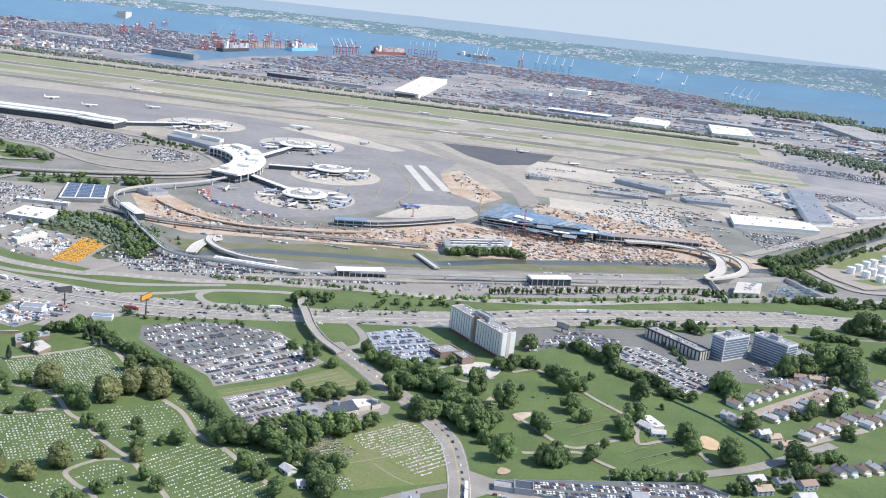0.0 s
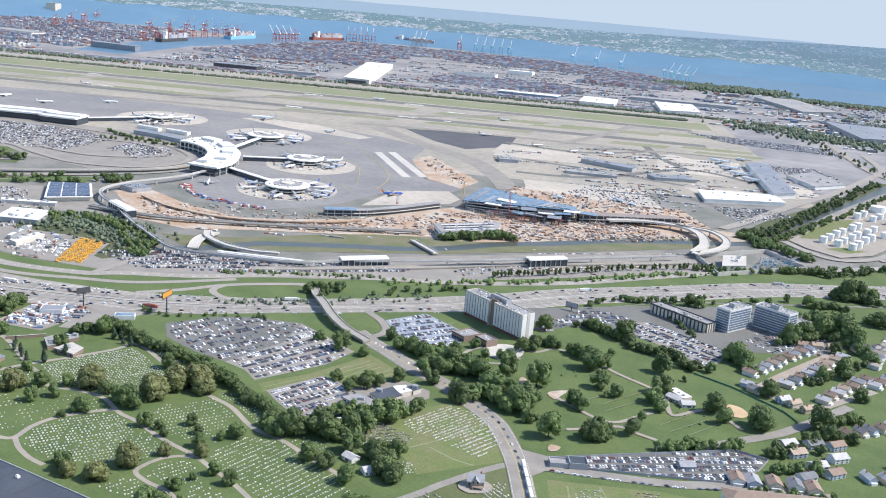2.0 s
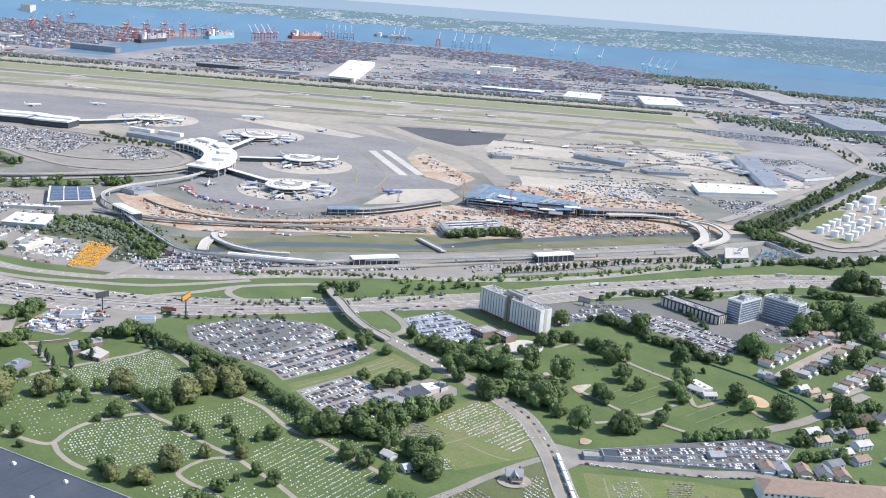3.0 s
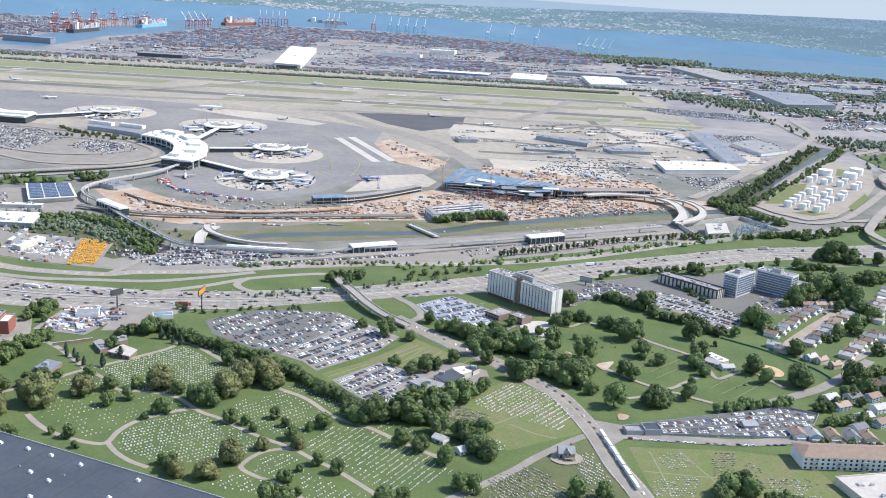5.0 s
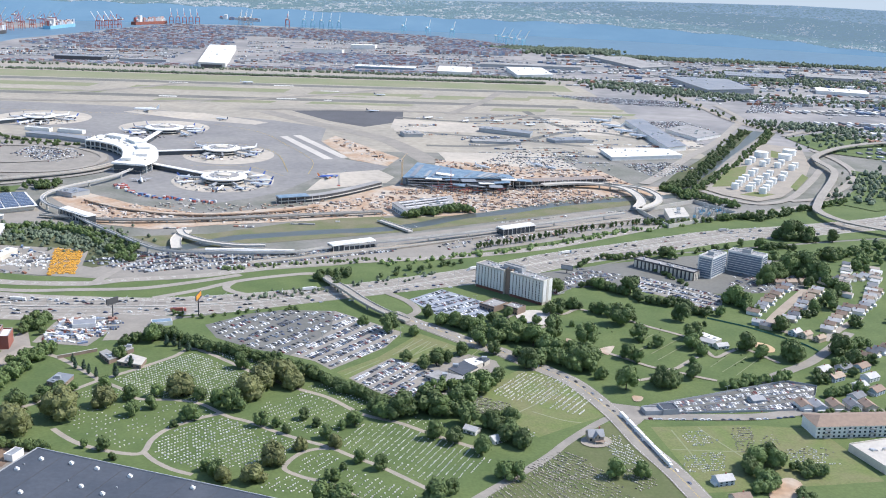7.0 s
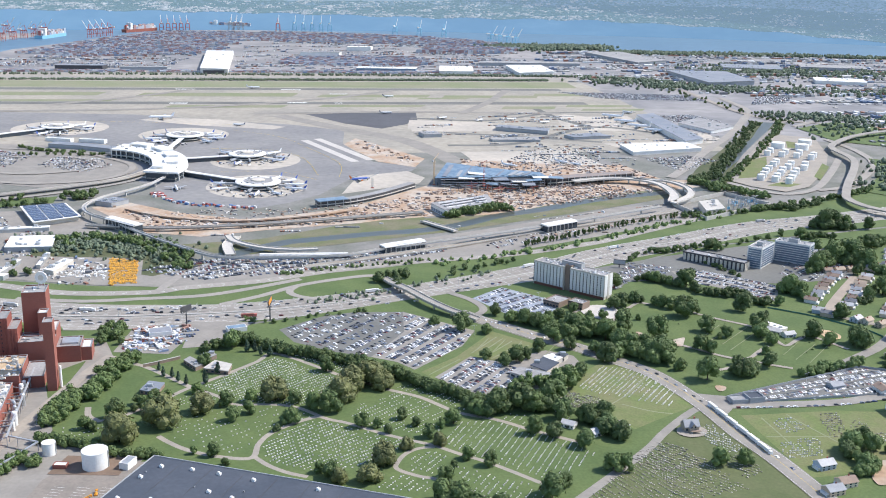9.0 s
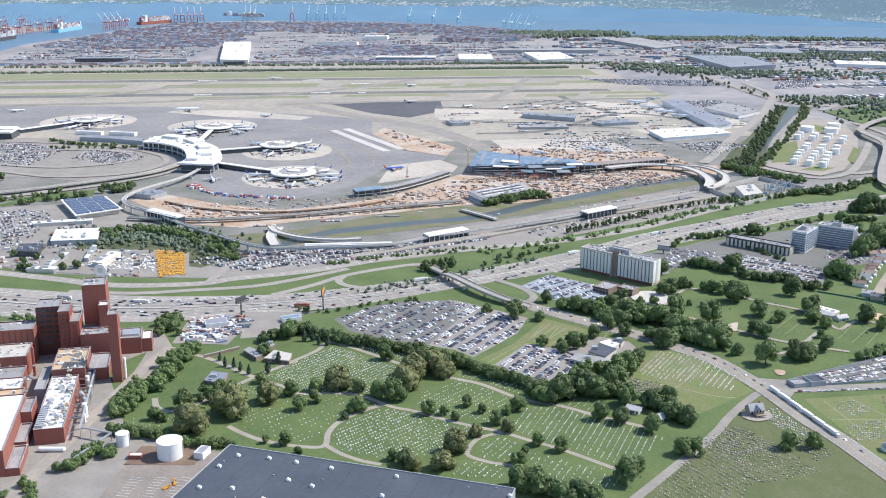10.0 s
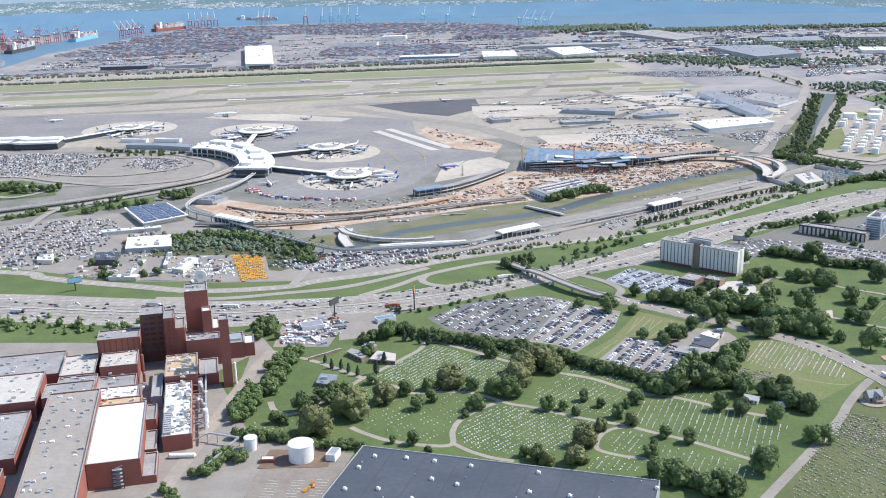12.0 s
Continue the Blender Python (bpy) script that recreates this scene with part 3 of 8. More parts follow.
area("car_park", [(-299, 796), (-271, 830), (-216, 787), (-238, 751), (-269, 752)], material("pale_blue_asphalt", (0.30, 0.33, 0.37), 0.9, scale=0.05, fine=0.4, amount=0.5), "pale blue-grey hotel car park", "car park")
area("car_park", [(-186, 846), (-190, 890), (-90, 950), (-20, 985), (40, 1012), (120, 975), (112, 925), (40, 870), (0, 858), (-119, 862)], M_ASPHALT, "dark asphalt round hotel and office towers", "car park")
area("car_park", [(-176, 834), (-137, 924), (-94, 909), (-106, 882), (-137, 877), (-163, 830)], M_ASPHALT, "dark asphalt car park beside the hotel", "car park")
area("car_park", [(-100, 893), (-78, 903), (-6, 851), (-23, 803), (-36, 814), (-67, 843), (-94, 860)], M_ROAD, "grey car park below the long block", "car park")
area("car_park", [(0, 895), (45, 960), (110, 930), (70, 880), (25, 865)], M_ASPHALT, "asphalt forecourt of the office towers", "car park")
STORAGE = [(-125, 583), (-101, 596), (-8, 645), (13, 638), (6, 619), (-16, 592), (-125, 572)]
area("car_park", STORAGE, M_ASPHALT, "dark fenced car storage lot", "car park")
area("car_park", [(-577, 648), (-577, 704), (-535, 720), (-482, 722), (-492, 698), (-527, 688), (-534, 646)], M_ROAD, "oil-stained vehicle yard by the highway", "car park")
area("car_park", [(-560, 380), (-556, 445), (-545, 470), (-500, 470), (-520, 380)], material("brown_asphalt", (0.26, 0.225, 0.19), 0.9, second=(0.2, 0.18, 0.155), scale=0.06, fine=0.5, amount=0.7), "worn empty car park in front of the tanks", "car park")
for k in range(14):
    for row_x in (-552, -538, -524):
        road("bay_line", [(row_x + k * 0.4, 398 + k * 3), (row_x + 7 + k * 0.4, 397 + k * 3)], 0.22, M_LINE, "white painted parking bay line", "car park marking")
area("bund", [(-556, 452), (-552, 476), (-512, 474), (-514, 452)], material("rusty_bund", (0.20, 0.14, 0.10), 0.95, scale=0.1, fine=0.8, amount=0.6), "brown stained bund under the tanks", "yard")
for o in (0, 3.2):
    for e in (-0.7, 0.7):
        road("rail", [(-606 + o, 400), (-607 + o, 430), (-601 + o, 480), (-594 + o, 540), (-586 + o, 600), (-578 + o, 640)], 0.25, M_STEEL, "steel rail of a siding", "rail", offset=e)
road("siding_bed", [(-604, 400), (-605, 430), (-599, 480), (-592, 540), (-584, 600), (-576, 640)], 9, M_PATH, "pale ballast bed of the siding", "railway")
road("main_road", ACCESS, 15, M_ROAD, "grey asphalt main road between cemeteries", step=8)
area("junction", [(-153, 596), (-145, 589), (-132, 586), (-123, 583), (-124, 568), (-133, 553), (-141, 551), (-149, 564)], M_ROAD, "grey asphalt road junction", "road", smooth=True)
dashes("centre_line", ACCESS, (-0.25, 0.25), M_YELLOW, gap=0, width=0.14, label="double yellow centre line")
dashes("edge_line", ACCESS, (-6.6, 6.6), M_LINE, gap=0, width=0.14, label="white edge lines")
for o in (-8.1, 8.1):
    road("pavement", ACCESS[:6], 1.0, M_ROAD, "grey concrete pavement with a kerb", "pavement", z=0.62, depth=0.15, offset=o, step=8)
road("ramp", [(-321, 812), (-300, 790), (-290, 765), (-300, 745)], 7, M_ROAD, "curved grey slip road")
road("street", [(-134, 568), (-90, 572), (-46, 578), (-7, 591), (49, 598)], 10, M_ROAD, "grey residential street")
road("street", [(-29, 642), (0, 667), (25, 690), (50, 722), (80, 764)], 9, M_ROAD, "grey residential street")
road("street", [(14, 772), (23, 793), (51, 840), (80, 886)], 9, material("tan_street", (0.36, 0.30, 0.24), 0.9, scale=0.05, fine=0.4, amount=0.5), "tan concrete residential street")
road("street", [(51, 741), (72, 769), (105, 809)], 7, M_PATH, "pale residential street")
road("street", [(14, 769), (33, 751), (51, 741)], 7, M_ROAD, "grey residential street")
for pts in ([(-217, 743), (-215, 755), (-199, 776), (-175, 777), (-163, 776), (-151, 791), (-141, 788)], [(-215, 746), (-204, 736), (-187, 736), (-174, 755)], [(-107, 767), (-93, 754), (-65, 733), (-56, 714)], [(-142, 692), (-129, 681), (-103, 660), (-89, 659), (-77, 673), (-65, 688)], [(-121, 632), (-104, 641), (-87, 652), (-74, 646), (-60, 640)], [(-56, 714), (-51, 689), (-36, 703), (-22, 711), (-2, 683)]):
    road("lane", pts, 3.6, M_PATH, "pale park lane", "path")
area("ball_field", [(-11, 728), (-2, 726), (3, 716), (0, 707), (-8, 706), (-12, 714)], material("infield_sand", (0.55, 0.40, 0.24), 0.95, scale=0.1, fine=0.8, amount=0.4), "tan sand infield of a ball field", "ball field", smooth=True)
for k in range(9):
    road("grave_path", [(-300 + k * 6.5, 664 - k * 1.2), (-288 + k * 6.5, 694 - k * 1.6)], 0.8, M_DRY, "thin pale mown line", "path") if k % 2 == 0 else None
# roads on the far right
area("tank_ground", [(78, 1340), (152, 1542), (225, 1696), (271, 1759), (324, 1730), (290, 1565), (241, 1433), (175, 1311), (133, 1276), (96, 1307)], M_PATH, "pale gravel ground of the tank farm", "yard")
for pts in ([(144, 1504), (183, 1537), (157, 1445), (118, 1370), (91, 1360)], [(262, 1693), (275, 1678), (258, 1618), (244, 1626)], [(207, 1384), (255, 1489), (256, 1462), (208, 1360)], [(119, 1316), (146, 1306), (172, 1330), (145, 1339)]):
    area("grass", pts, bpy.data.materials["bright_grass"], "yellow-green grass inside the tank farm", "grass")
road("tank_road", [(70, 1331), (96, 1288), (130, 1263), (180, 1300), (238, 1407), (297, 1534)], 11, M_HIGHWAY, "grey road round the tank farm")
road("tank_road", [(84, 1364), (146, 1531), (230, 1719), (315, 1894), (359, 1953)], 9, M_ROAD, "grey service road beside the creek")
road("creek_road", [(-5, 1358), (24, 1415), (57, 1489), (105, 1595), (187, 1764), (261, 1951), (302, 2075), (294, 2270)], 15, M_HIGHWAY, "pale road along the creek")
road("rail_line", [(-1800, 2500), (-1051, 2575), (-409, 2665), (22, 2640), (210, 2518), (284, 2008), (408, 1900), (700, 1750)], 14, M_PATH, "brown railway corridor", "railway")
road("expressway", [(900, 1900), (500, 1800), (320, 1630), (300, 1480), (212, 1272), (192, 1195), (235, 1130), (400, 1040)], 11, M_HIGHWAY, "grey elevated expressway ramp", z=8, depth=1.6)
for pts in ([(-142, 693), (-129, 703), (-131, 693), (-136, 682)], [(-166, 714), (-161, 711), (-162, 696), (-166, 700)], [(-128, 603), (-121, 602), (-123, 595), (-128, 594)]):
    area("dirt", pts, M_DIRT, "patch of bare orange earth in the grass", "earth", smooth=True)
for pts in ([(180, 1290), (240, 1330), (330, 1480), (352, 1600), (340, 1720)], [(300, 1240), (380, 1330), (470, 1480), (600, 1620)], [(330, 1860), (420, 1960), (560, 2080), (800, 2160)], [(420, 1200), (520, 1330), (640, 1480)]):
    road("road", pts, 12, M_HIGHWAY, "grey road of the interchange")
area("grass", [(240, 1290), (320, 1420), (345, 1540), (430, 1480), (340, 1300), (280, 1250)], M_GRASS, "grass inside the interchange", "grass")
area("grass", [(350, 1700), (330, 1840), (430, 1930), (560, 1800), (450, 1640)], M_GRASS, "grass inside the interchange", "grass")

for pts in ([(-101, 689), (-68, 733)], [(-98, 676), (-67, 717)], [(-109, 711), (-92, 735)], [(-52, 658), (-25, 693)], [(-43, 652), (-17, 689)], [(-59, 667), (-37, 698)], [(-114, 691), (-100, 707)]):
    road("mown_line", pts, 0.7, M_DRY, "thin pale line of markers in the park", "path")

area("dirt", [(-66, 472), (-52, 489), (-44, 482), (-52, 464), (-67, 457)], M_DIRT, "patch of bare pale earth behind houses", "earth", smooth=True)
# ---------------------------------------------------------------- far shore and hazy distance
# Distance haze is painted in: an even bluish emission over the surface colours.
def far_material(name, low, high, patches, haze_glow, scale):
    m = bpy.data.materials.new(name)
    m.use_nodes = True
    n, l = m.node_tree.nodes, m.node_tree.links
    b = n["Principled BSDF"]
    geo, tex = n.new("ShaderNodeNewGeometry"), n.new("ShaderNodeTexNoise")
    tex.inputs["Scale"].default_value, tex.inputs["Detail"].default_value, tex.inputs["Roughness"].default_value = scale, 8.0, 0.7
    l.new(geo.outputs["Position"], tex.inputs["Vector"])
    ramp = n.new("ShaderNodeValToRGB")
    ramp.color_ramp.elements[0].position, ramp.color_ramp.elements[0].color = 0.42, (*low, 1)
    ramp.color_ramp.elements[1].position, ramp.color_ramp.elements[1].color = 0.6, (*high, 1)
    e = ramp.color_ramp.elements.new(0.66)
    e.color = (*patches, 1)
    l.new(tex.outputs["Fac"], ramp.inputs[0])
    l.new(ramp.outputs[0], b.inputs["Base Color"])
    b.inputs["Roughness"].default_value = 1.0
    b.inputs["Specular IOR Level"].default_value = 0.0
    b.inputs["Emission Color"].default_value = (*haze_glow, 1)
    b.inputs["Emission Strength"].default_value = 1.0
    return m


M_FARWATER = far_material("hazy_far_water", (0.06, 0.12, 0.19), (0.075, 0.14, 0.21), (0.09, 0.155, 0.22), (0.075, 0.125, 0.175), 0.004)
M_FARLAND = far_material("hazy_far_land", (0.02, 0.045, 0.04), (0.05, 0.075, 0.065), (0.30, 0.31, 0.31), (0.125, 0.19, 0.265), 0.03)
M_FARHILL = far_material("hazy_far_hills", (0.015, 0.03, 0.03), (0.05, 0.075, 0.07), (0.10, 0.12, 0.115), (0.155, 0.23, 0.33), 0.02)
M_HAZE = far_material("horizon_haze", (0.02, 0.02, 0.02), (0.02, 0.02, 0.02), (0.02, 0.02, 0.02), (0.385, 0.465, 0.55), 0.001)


def backdrop(name, mat, bands, label):
    """A far slope round the view; bands: functions of the bearing that give (radius, height)."""
    s, n = Shape(), 121
    rows = []
    for band in bands:
        rows.append([])
        for i in range(n):
            a = radians(52 + 80 * i / (n - 1))
            r, z = band(math.degrees(a))
            rows[-1].append((-220 + r * math.cos(a), -60 + r * math.sin(a), z))
    s.add([p for line in rows for p in line], [(k * n + i, k * n + i + 1, (k + 1) * n + i + 1, (k + 1) * n + i) for k in range(len(rows) - 1) for i in range(n - 1)])
    return tagged(s.make(name, mat, smooth=True), label, "distance", kind="structure")


def along(share, lift=0.0):
    """A place on the far slope: share 0 at its foot, 1 at the hills."""
    return (4290 + 480 * share, 139 * share + lift)


def shore(a):
    """How far up the slope the far shore lies, by bearing (degrees from +x)."""
    return float(np.interp(a, [52, 62, 70, 76, 84, 92, 100, 110, 122, 132], [0.02, 0.04, 0.10, 0.26, 0.36, 0.34, 0.40, 0.46, 0.50, 0.5])) + 0.02 * math.sin(a * 1.9)


def ridge(a):
    return float(np.interp(a, [52, 60, 66, 74, 82, 88, 94, 102, 115, 132], [0.96, 1.03, 1.09, 1.11, 1.0, 0.84, 0.76, 0.72, 0.74, 0.74])) + 0.012 * noise.noise(Vector((a * 0.9, 0, 0))) + 0.006 * noise.noise(Vector((a * 4, 0, 0)))


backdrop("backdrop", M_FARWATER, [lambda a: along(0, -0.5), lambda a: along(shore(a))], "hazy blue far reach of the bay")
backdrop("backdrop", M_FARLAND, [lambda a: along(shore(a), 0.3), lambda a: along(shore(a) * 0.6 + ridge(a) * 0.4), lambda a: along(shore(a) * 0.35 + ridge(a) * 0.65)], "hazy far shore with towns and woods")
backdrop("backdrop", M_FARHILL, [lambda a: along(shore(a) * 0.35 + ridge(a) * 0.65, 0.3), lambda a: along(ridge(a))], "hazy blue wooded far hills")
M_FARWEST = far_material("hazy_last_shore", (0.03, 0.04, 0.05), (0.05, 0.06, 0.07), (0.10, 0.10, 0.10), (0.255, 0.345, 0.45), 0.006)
backdrop("backdrop", M_FARWEST, [lambda a: (4862, 70), lambda a: (4862, 137 + 2 * noise.noise(Vector((a * 0.7, 5, 0))))], "glowing backdrop painted as blue haze over the last shore")
# Emissive wall in a haze colour; it stands in for the low sky.
backdrop("backdrop", M_HAZE, [lambda a: (4880, 100), lambda a: (4880, 900)], "glowing backdrop painted as pale horizon haze")

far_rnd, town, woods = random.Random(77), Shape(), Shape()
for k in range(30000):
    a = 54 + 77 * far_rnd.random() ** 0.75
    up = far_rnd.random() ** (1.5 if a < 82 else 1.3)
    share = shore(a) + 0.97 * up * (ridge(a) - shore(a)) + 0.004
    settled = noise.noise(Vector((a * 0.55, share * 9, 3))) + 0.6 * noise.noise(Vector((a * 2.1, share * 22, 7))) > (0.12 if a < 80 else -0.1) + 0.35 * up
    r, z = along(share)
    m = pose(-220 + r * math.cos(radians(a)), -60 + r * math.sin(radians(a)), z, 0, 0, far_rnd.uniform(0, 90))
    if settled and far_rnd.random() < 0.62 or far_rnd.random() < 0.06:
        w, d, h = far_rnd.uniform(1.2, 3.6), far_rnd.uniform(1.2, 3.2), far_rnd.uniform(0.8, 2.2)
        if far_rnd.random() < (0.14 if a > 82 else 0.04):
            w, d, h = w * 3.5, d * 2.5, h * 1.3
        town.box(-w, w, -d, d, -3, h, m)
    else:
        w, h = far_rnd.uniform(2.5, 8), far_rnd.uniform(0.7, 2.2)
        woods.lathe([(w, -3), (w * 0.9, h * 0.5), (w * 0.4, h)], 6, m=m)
# Haze over these roofs and woods is emission in their materials, no lamps.
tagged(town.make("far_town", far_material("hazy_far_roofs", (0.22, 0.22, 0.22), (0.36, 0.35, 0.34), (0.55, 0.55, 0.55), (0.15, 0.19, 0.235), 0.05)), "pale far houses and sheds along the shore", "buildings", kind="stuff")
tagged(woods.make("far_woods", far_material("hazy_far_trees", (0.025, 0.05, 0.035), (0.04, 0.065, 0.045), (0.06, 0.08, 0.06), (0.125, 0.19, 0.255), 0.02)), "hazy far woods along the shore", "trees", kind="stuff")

# ---------------------------------------------------------------- trees
def crown_mesh(name, mat, lumps, leaves, spread, leaf, seed, cone=False):
    """A crown of lumps covered with many small leaf sprays; unit height, base at z = 0.18."""
    rnd = random.Random(seed)
    s = Shape()
    centres = []
    for k in range(lumps):
        a, h = rnd.uniform(0, 2 * math.pi), rnd.uniform(0.0, 1.0)
        if cone:
            r, z, size = 0.10 * (1 - h) * spread, 0.15 + 0.75 * h, 0.25 * (1.05 - h) * spread + 0.03
        else:
            r, z = spread * 0.30 * math.sqrt(rnd.random()) * (1.1 - 0.6 * h), 0.27 + 0.5 * h
            size = rnd.uniform(0.15, 0.24) * spread
        centres.append((Vector((r * math.cos(a), r * math.sin(a), z)), size))
    for c, size in centres:
        ico = []
        for i in range(4):
            for j in range(7):
                th, ph = math.pi * (i + 0.5) / 4, 2 * math.pi * (j + 0.5 * (i % 2)) / 7
                q = Vector((math.sin(th) * math.cos(ph), math.sin(th) * math.sin(ph), math.cos(th)))
                ico.append(c + q * size * 0.78 * (1 + 0.35 * noise.noise(q * 2 + c * 9)))
        s.add(ico, [(i * 7 + j, i * 7 + (j + 1) % 7, (i + 1) * 7 + (j + 1) % 7, (i + 1) * 7 + j) for i in range(3) for j in range(7)] + [tuple(range(7))[::-1], tuple(range(21, 28))])
    for k in range(leaves):
        c, size = rnd.choice(centres)
        q = Vector((rnd.gauss(0, 1), rnd.gauss(0, 1), rnd.gauss(0.2, 1))).normalized()
        p = c + q * size * rnd.uniform(0.74, 1.06)
        u = Vector((rnd.gauss(0, 1), rnd.gauss(0, 1), rnd.gauss(0, 1))).cross(q).normalized()
        w = (q * rnd.uniform(-0.25, 0.45) + u.cross(q) * 0.9).normalized()
        l = leaf * rnd.uniform(0.6, 1.3)
        s.add([p - u * l * 0.5, p + w * l * 0.5, p + u * l * 0.5, p - w * l * 0.4 + q * l * 0.3], [(0, 1, 2), (0, 2, 3)])
    me = bpy.data.meshes.new(name)
    me.from_pydata(s.v, [], s.f)
    me.materials.append(mat)
    return me


def trunk_mesh():
    s = Shape().lathe([(0.035, -0.02), (0.024, 0.12), (0.02, 0.3), (0.01, 0.6)], 7)
    for a in range(5):
        d = Vector((math.cos(a * 1.26), math.sin(a * 1.26), 0))
        s.bar(Vector((0, 0, 0.22 + 0.03 * a)), d * 0.2 + Vector((0, 0, 0.45 + 0.04 * a)), 0.014)
    me = bpy.data.meshes.new("trunk")
    me.from_pydata(s.v, [], s.f)
    me.materials.append(M_BARK)
    return me


TRUNK = trunk_mesh()
CROWNS = {"dark": [crown_mesh("crown", M_LEAF, 14, 950, 1.2, 0.095, k) for k in range(5)],
          "olive": [crown_mesh("crown", M_LEAFOLIVE, 24, 1300, 1.45, 0.085, 20 + k) for k in range(3)],
          "fir": [crown_mesh("crown", M_LEAFFIR, 12, 420, 0.75, 0.07, 40 + k, cone=True) for k in range(2)],
          "slim": [crown_mesh("crown", M_LEAF, 10, 420, 0.55, 0.07, 60 + k) for k in range(2)]}
TREE_WORDS = {"dark": "dark green broadleaf tree with a rounded crown", "olive": "large olive-green tree with a spreading crown",
              "fir": "blue-green conical fir on the lawn", "slim": "slim upright dark green tree"}
tree_rnd = random.Random(5)


def tree(x, y, height, sort="dark", group="trees"):
    t = thing("tree", x, y, tree_rnd.uniform(0, 360), TREE_WORDS[sort], "tree", group)
    wide = tree_rnd.uniform(0.85, 1.12)
    for name, me in (("trunk", TRUNK), ("crown", tree_rnd.choice(CROWNS[sort]))):
        ob = new(name, me)
        ob.parent = t
        ob.scale = (height * wide, height * wide, height)
    return t


CEMETERY_DARK = [(-496, 574, 8.4), (-471, 554, 10.9), (-456, 561, 9.8), (-454, 542, 9.6), (-463, 530, 9.8), (-426, 559, 9.8), (-425, 528, 11.3), (-411, 618, 11.8), (-477, 482, 5.7), (-464, 480, 9.2), (-455, 468, 4.9), (-432, 516, 5.2), (-540, 530, 14.5), (-412, 552, 12.4), (-489, 663, 15.1), (-502, 624, 11.0), (-521, 557, 9.8), (-514, 564, 6.3), (-527, 551, 7.8), (-531, 543, 5.8), (-554, 514, 9.0), (-548, 511, 7.4)]
CEMETERY_RIGHT = [(-401, 545, 16.2), (-378, 524, 11.3), (-367, 524, 7.5), (-352, 538, 8.4), (-360, 516, 6.3), (-342, 528, 6.8), (-390, 454, 11.6), (-397, 461, 7.6), (-334, 511, 9.7), (-326, 526, 6.8), (-318, 532, 10.7), (-309, 482, 9.0), (-296, 474, 10.0), (-318, 471, 4.2), (-323, 457, 8.7), (-311, 444, 5.8), (-265, 519, 12.6), (-253, 514, 11.5), (-262, 436, 15.5), (-253, 450, 9.2), (-235, 502, 12.1)]
CEMETERY_EDGE = [(-325, 428, 14.7), (-315, 425, 14.7), (-319, 433, 12.1), (-301, 413, 11.8), (-292, 414, 13.2), (-285, 411, 11.2), (-290, 549, 18.1), (-302, 547, 11.8), (-271, 557, 18.4), (-262, 554, 14.4), (-254, 565, 16.3), (-239, 593, 18.6), (-247, 574, 14.8), (-223, 622, 9.6), (-229, 539, 13.9), (-216, 545, 12.9), (-245, 542, 14.3), (-293, 649, 8.9), (-269, 642, 11.5), (-279, 636, 9.6), (-250, 668, 11.0), (-260, 651, 8.9), (-310, 711, 15.1), (-333, 724, 8.6), (-290, 706, 9.4)]
PARK_WEST = [(-280, 751, 11.9), (-269, 733, 11.6), (-257, 730, 13.9), (-248, 725, 13.8), (-242, 722, 11.9), (-236, 743, 8.4), (-226, 748, 9.4), (-212, 763, 8.6), (-200, 745, 8.4), (-188, 749, 8.5), (-175, 773, 12.5), (-167, 781, 12.6), (-165, 836, 14.4), (-154, 794, 10.9), (-148, 793, 6.9), (-237, 688, 13.2), (-226, 672, 12.1), (-251, 670, 8.6), (-269, 653, 10.6), (-278, 647, 7.6), (-262, 657, 7.7), (-219, 707, 18.0), (-208, 708, 15.3), (-225, 697, 12.5)]
PARK_MIDDLE = [(-194, 695, 18.6), (-200, 647, 15.9), (-177, 716, 20.0), (-184, 679, 16.5), (-152, 702, 20.5), (-152, 667, 16.3), (-160, 653, 17.7), (-166, 672, 13.8), (-175, 674, 13.8), (-143, 639, 5.8), (-131, 615, 17.8), (-148, 633, 9.9), (-137, 786, 8.8), (-130, 782, 11.7), (-123, 778, 11.7), (-116, 757, 20.0), (-107, 767, 12.5), (-116, 795, 4.5), (-159, 745, 5.6), (-148, 742, 5.1), (-107, 720, 14.6), (-93, 707, 9.9), (-100, 703, 5.8), (-121, 678, 13.1), (-114, 671, 11.2)]
PARK_EAST = [(-101, 646, 9.2), (-104, 622, 13.9), (-97, 626, 12.3), (-96, 844, 18.7), (-124, 855, 12.6), (-62, 774, 16.6), (-44, 763, 4.3), (-61, 729, 15.8), (-65, 707, 13.6), (-60, 693, 11.2), (-77, 643, 12.6), (-72, 670, 7.8), (-21, 708, 15.6), (-15, 690, 12.6), (9, 696, 15.5), (13, 688, 15.3), (-4, 830, 17.7), (4, 823, 15.5), (-24, 793, 9.0), (21, 760, 13.7)]
HOUSES_TREES = [(47, 902, 19.1), (61, 926, 16.1), (76, 940, 24.5), (95, 937, 24.6), (104, 920, 19.6), (84, 831, 18.0), (136, 996, 14.9), (84, 893, 11.2), (53, 709, 18.7), (65, 815, 12.5), (117, 1083, 22.5), (130, 1088, 20.0), (139, 1084, 17.3), (168, 1080, 14.7), (53, 1041, 8.9), (74, 1034, 12.6), (-43, 976, 13.0), (-34, 975, 10.6), (110, 874, 13.3), (56, 686, 13.7), (90, 780, 11.2)]
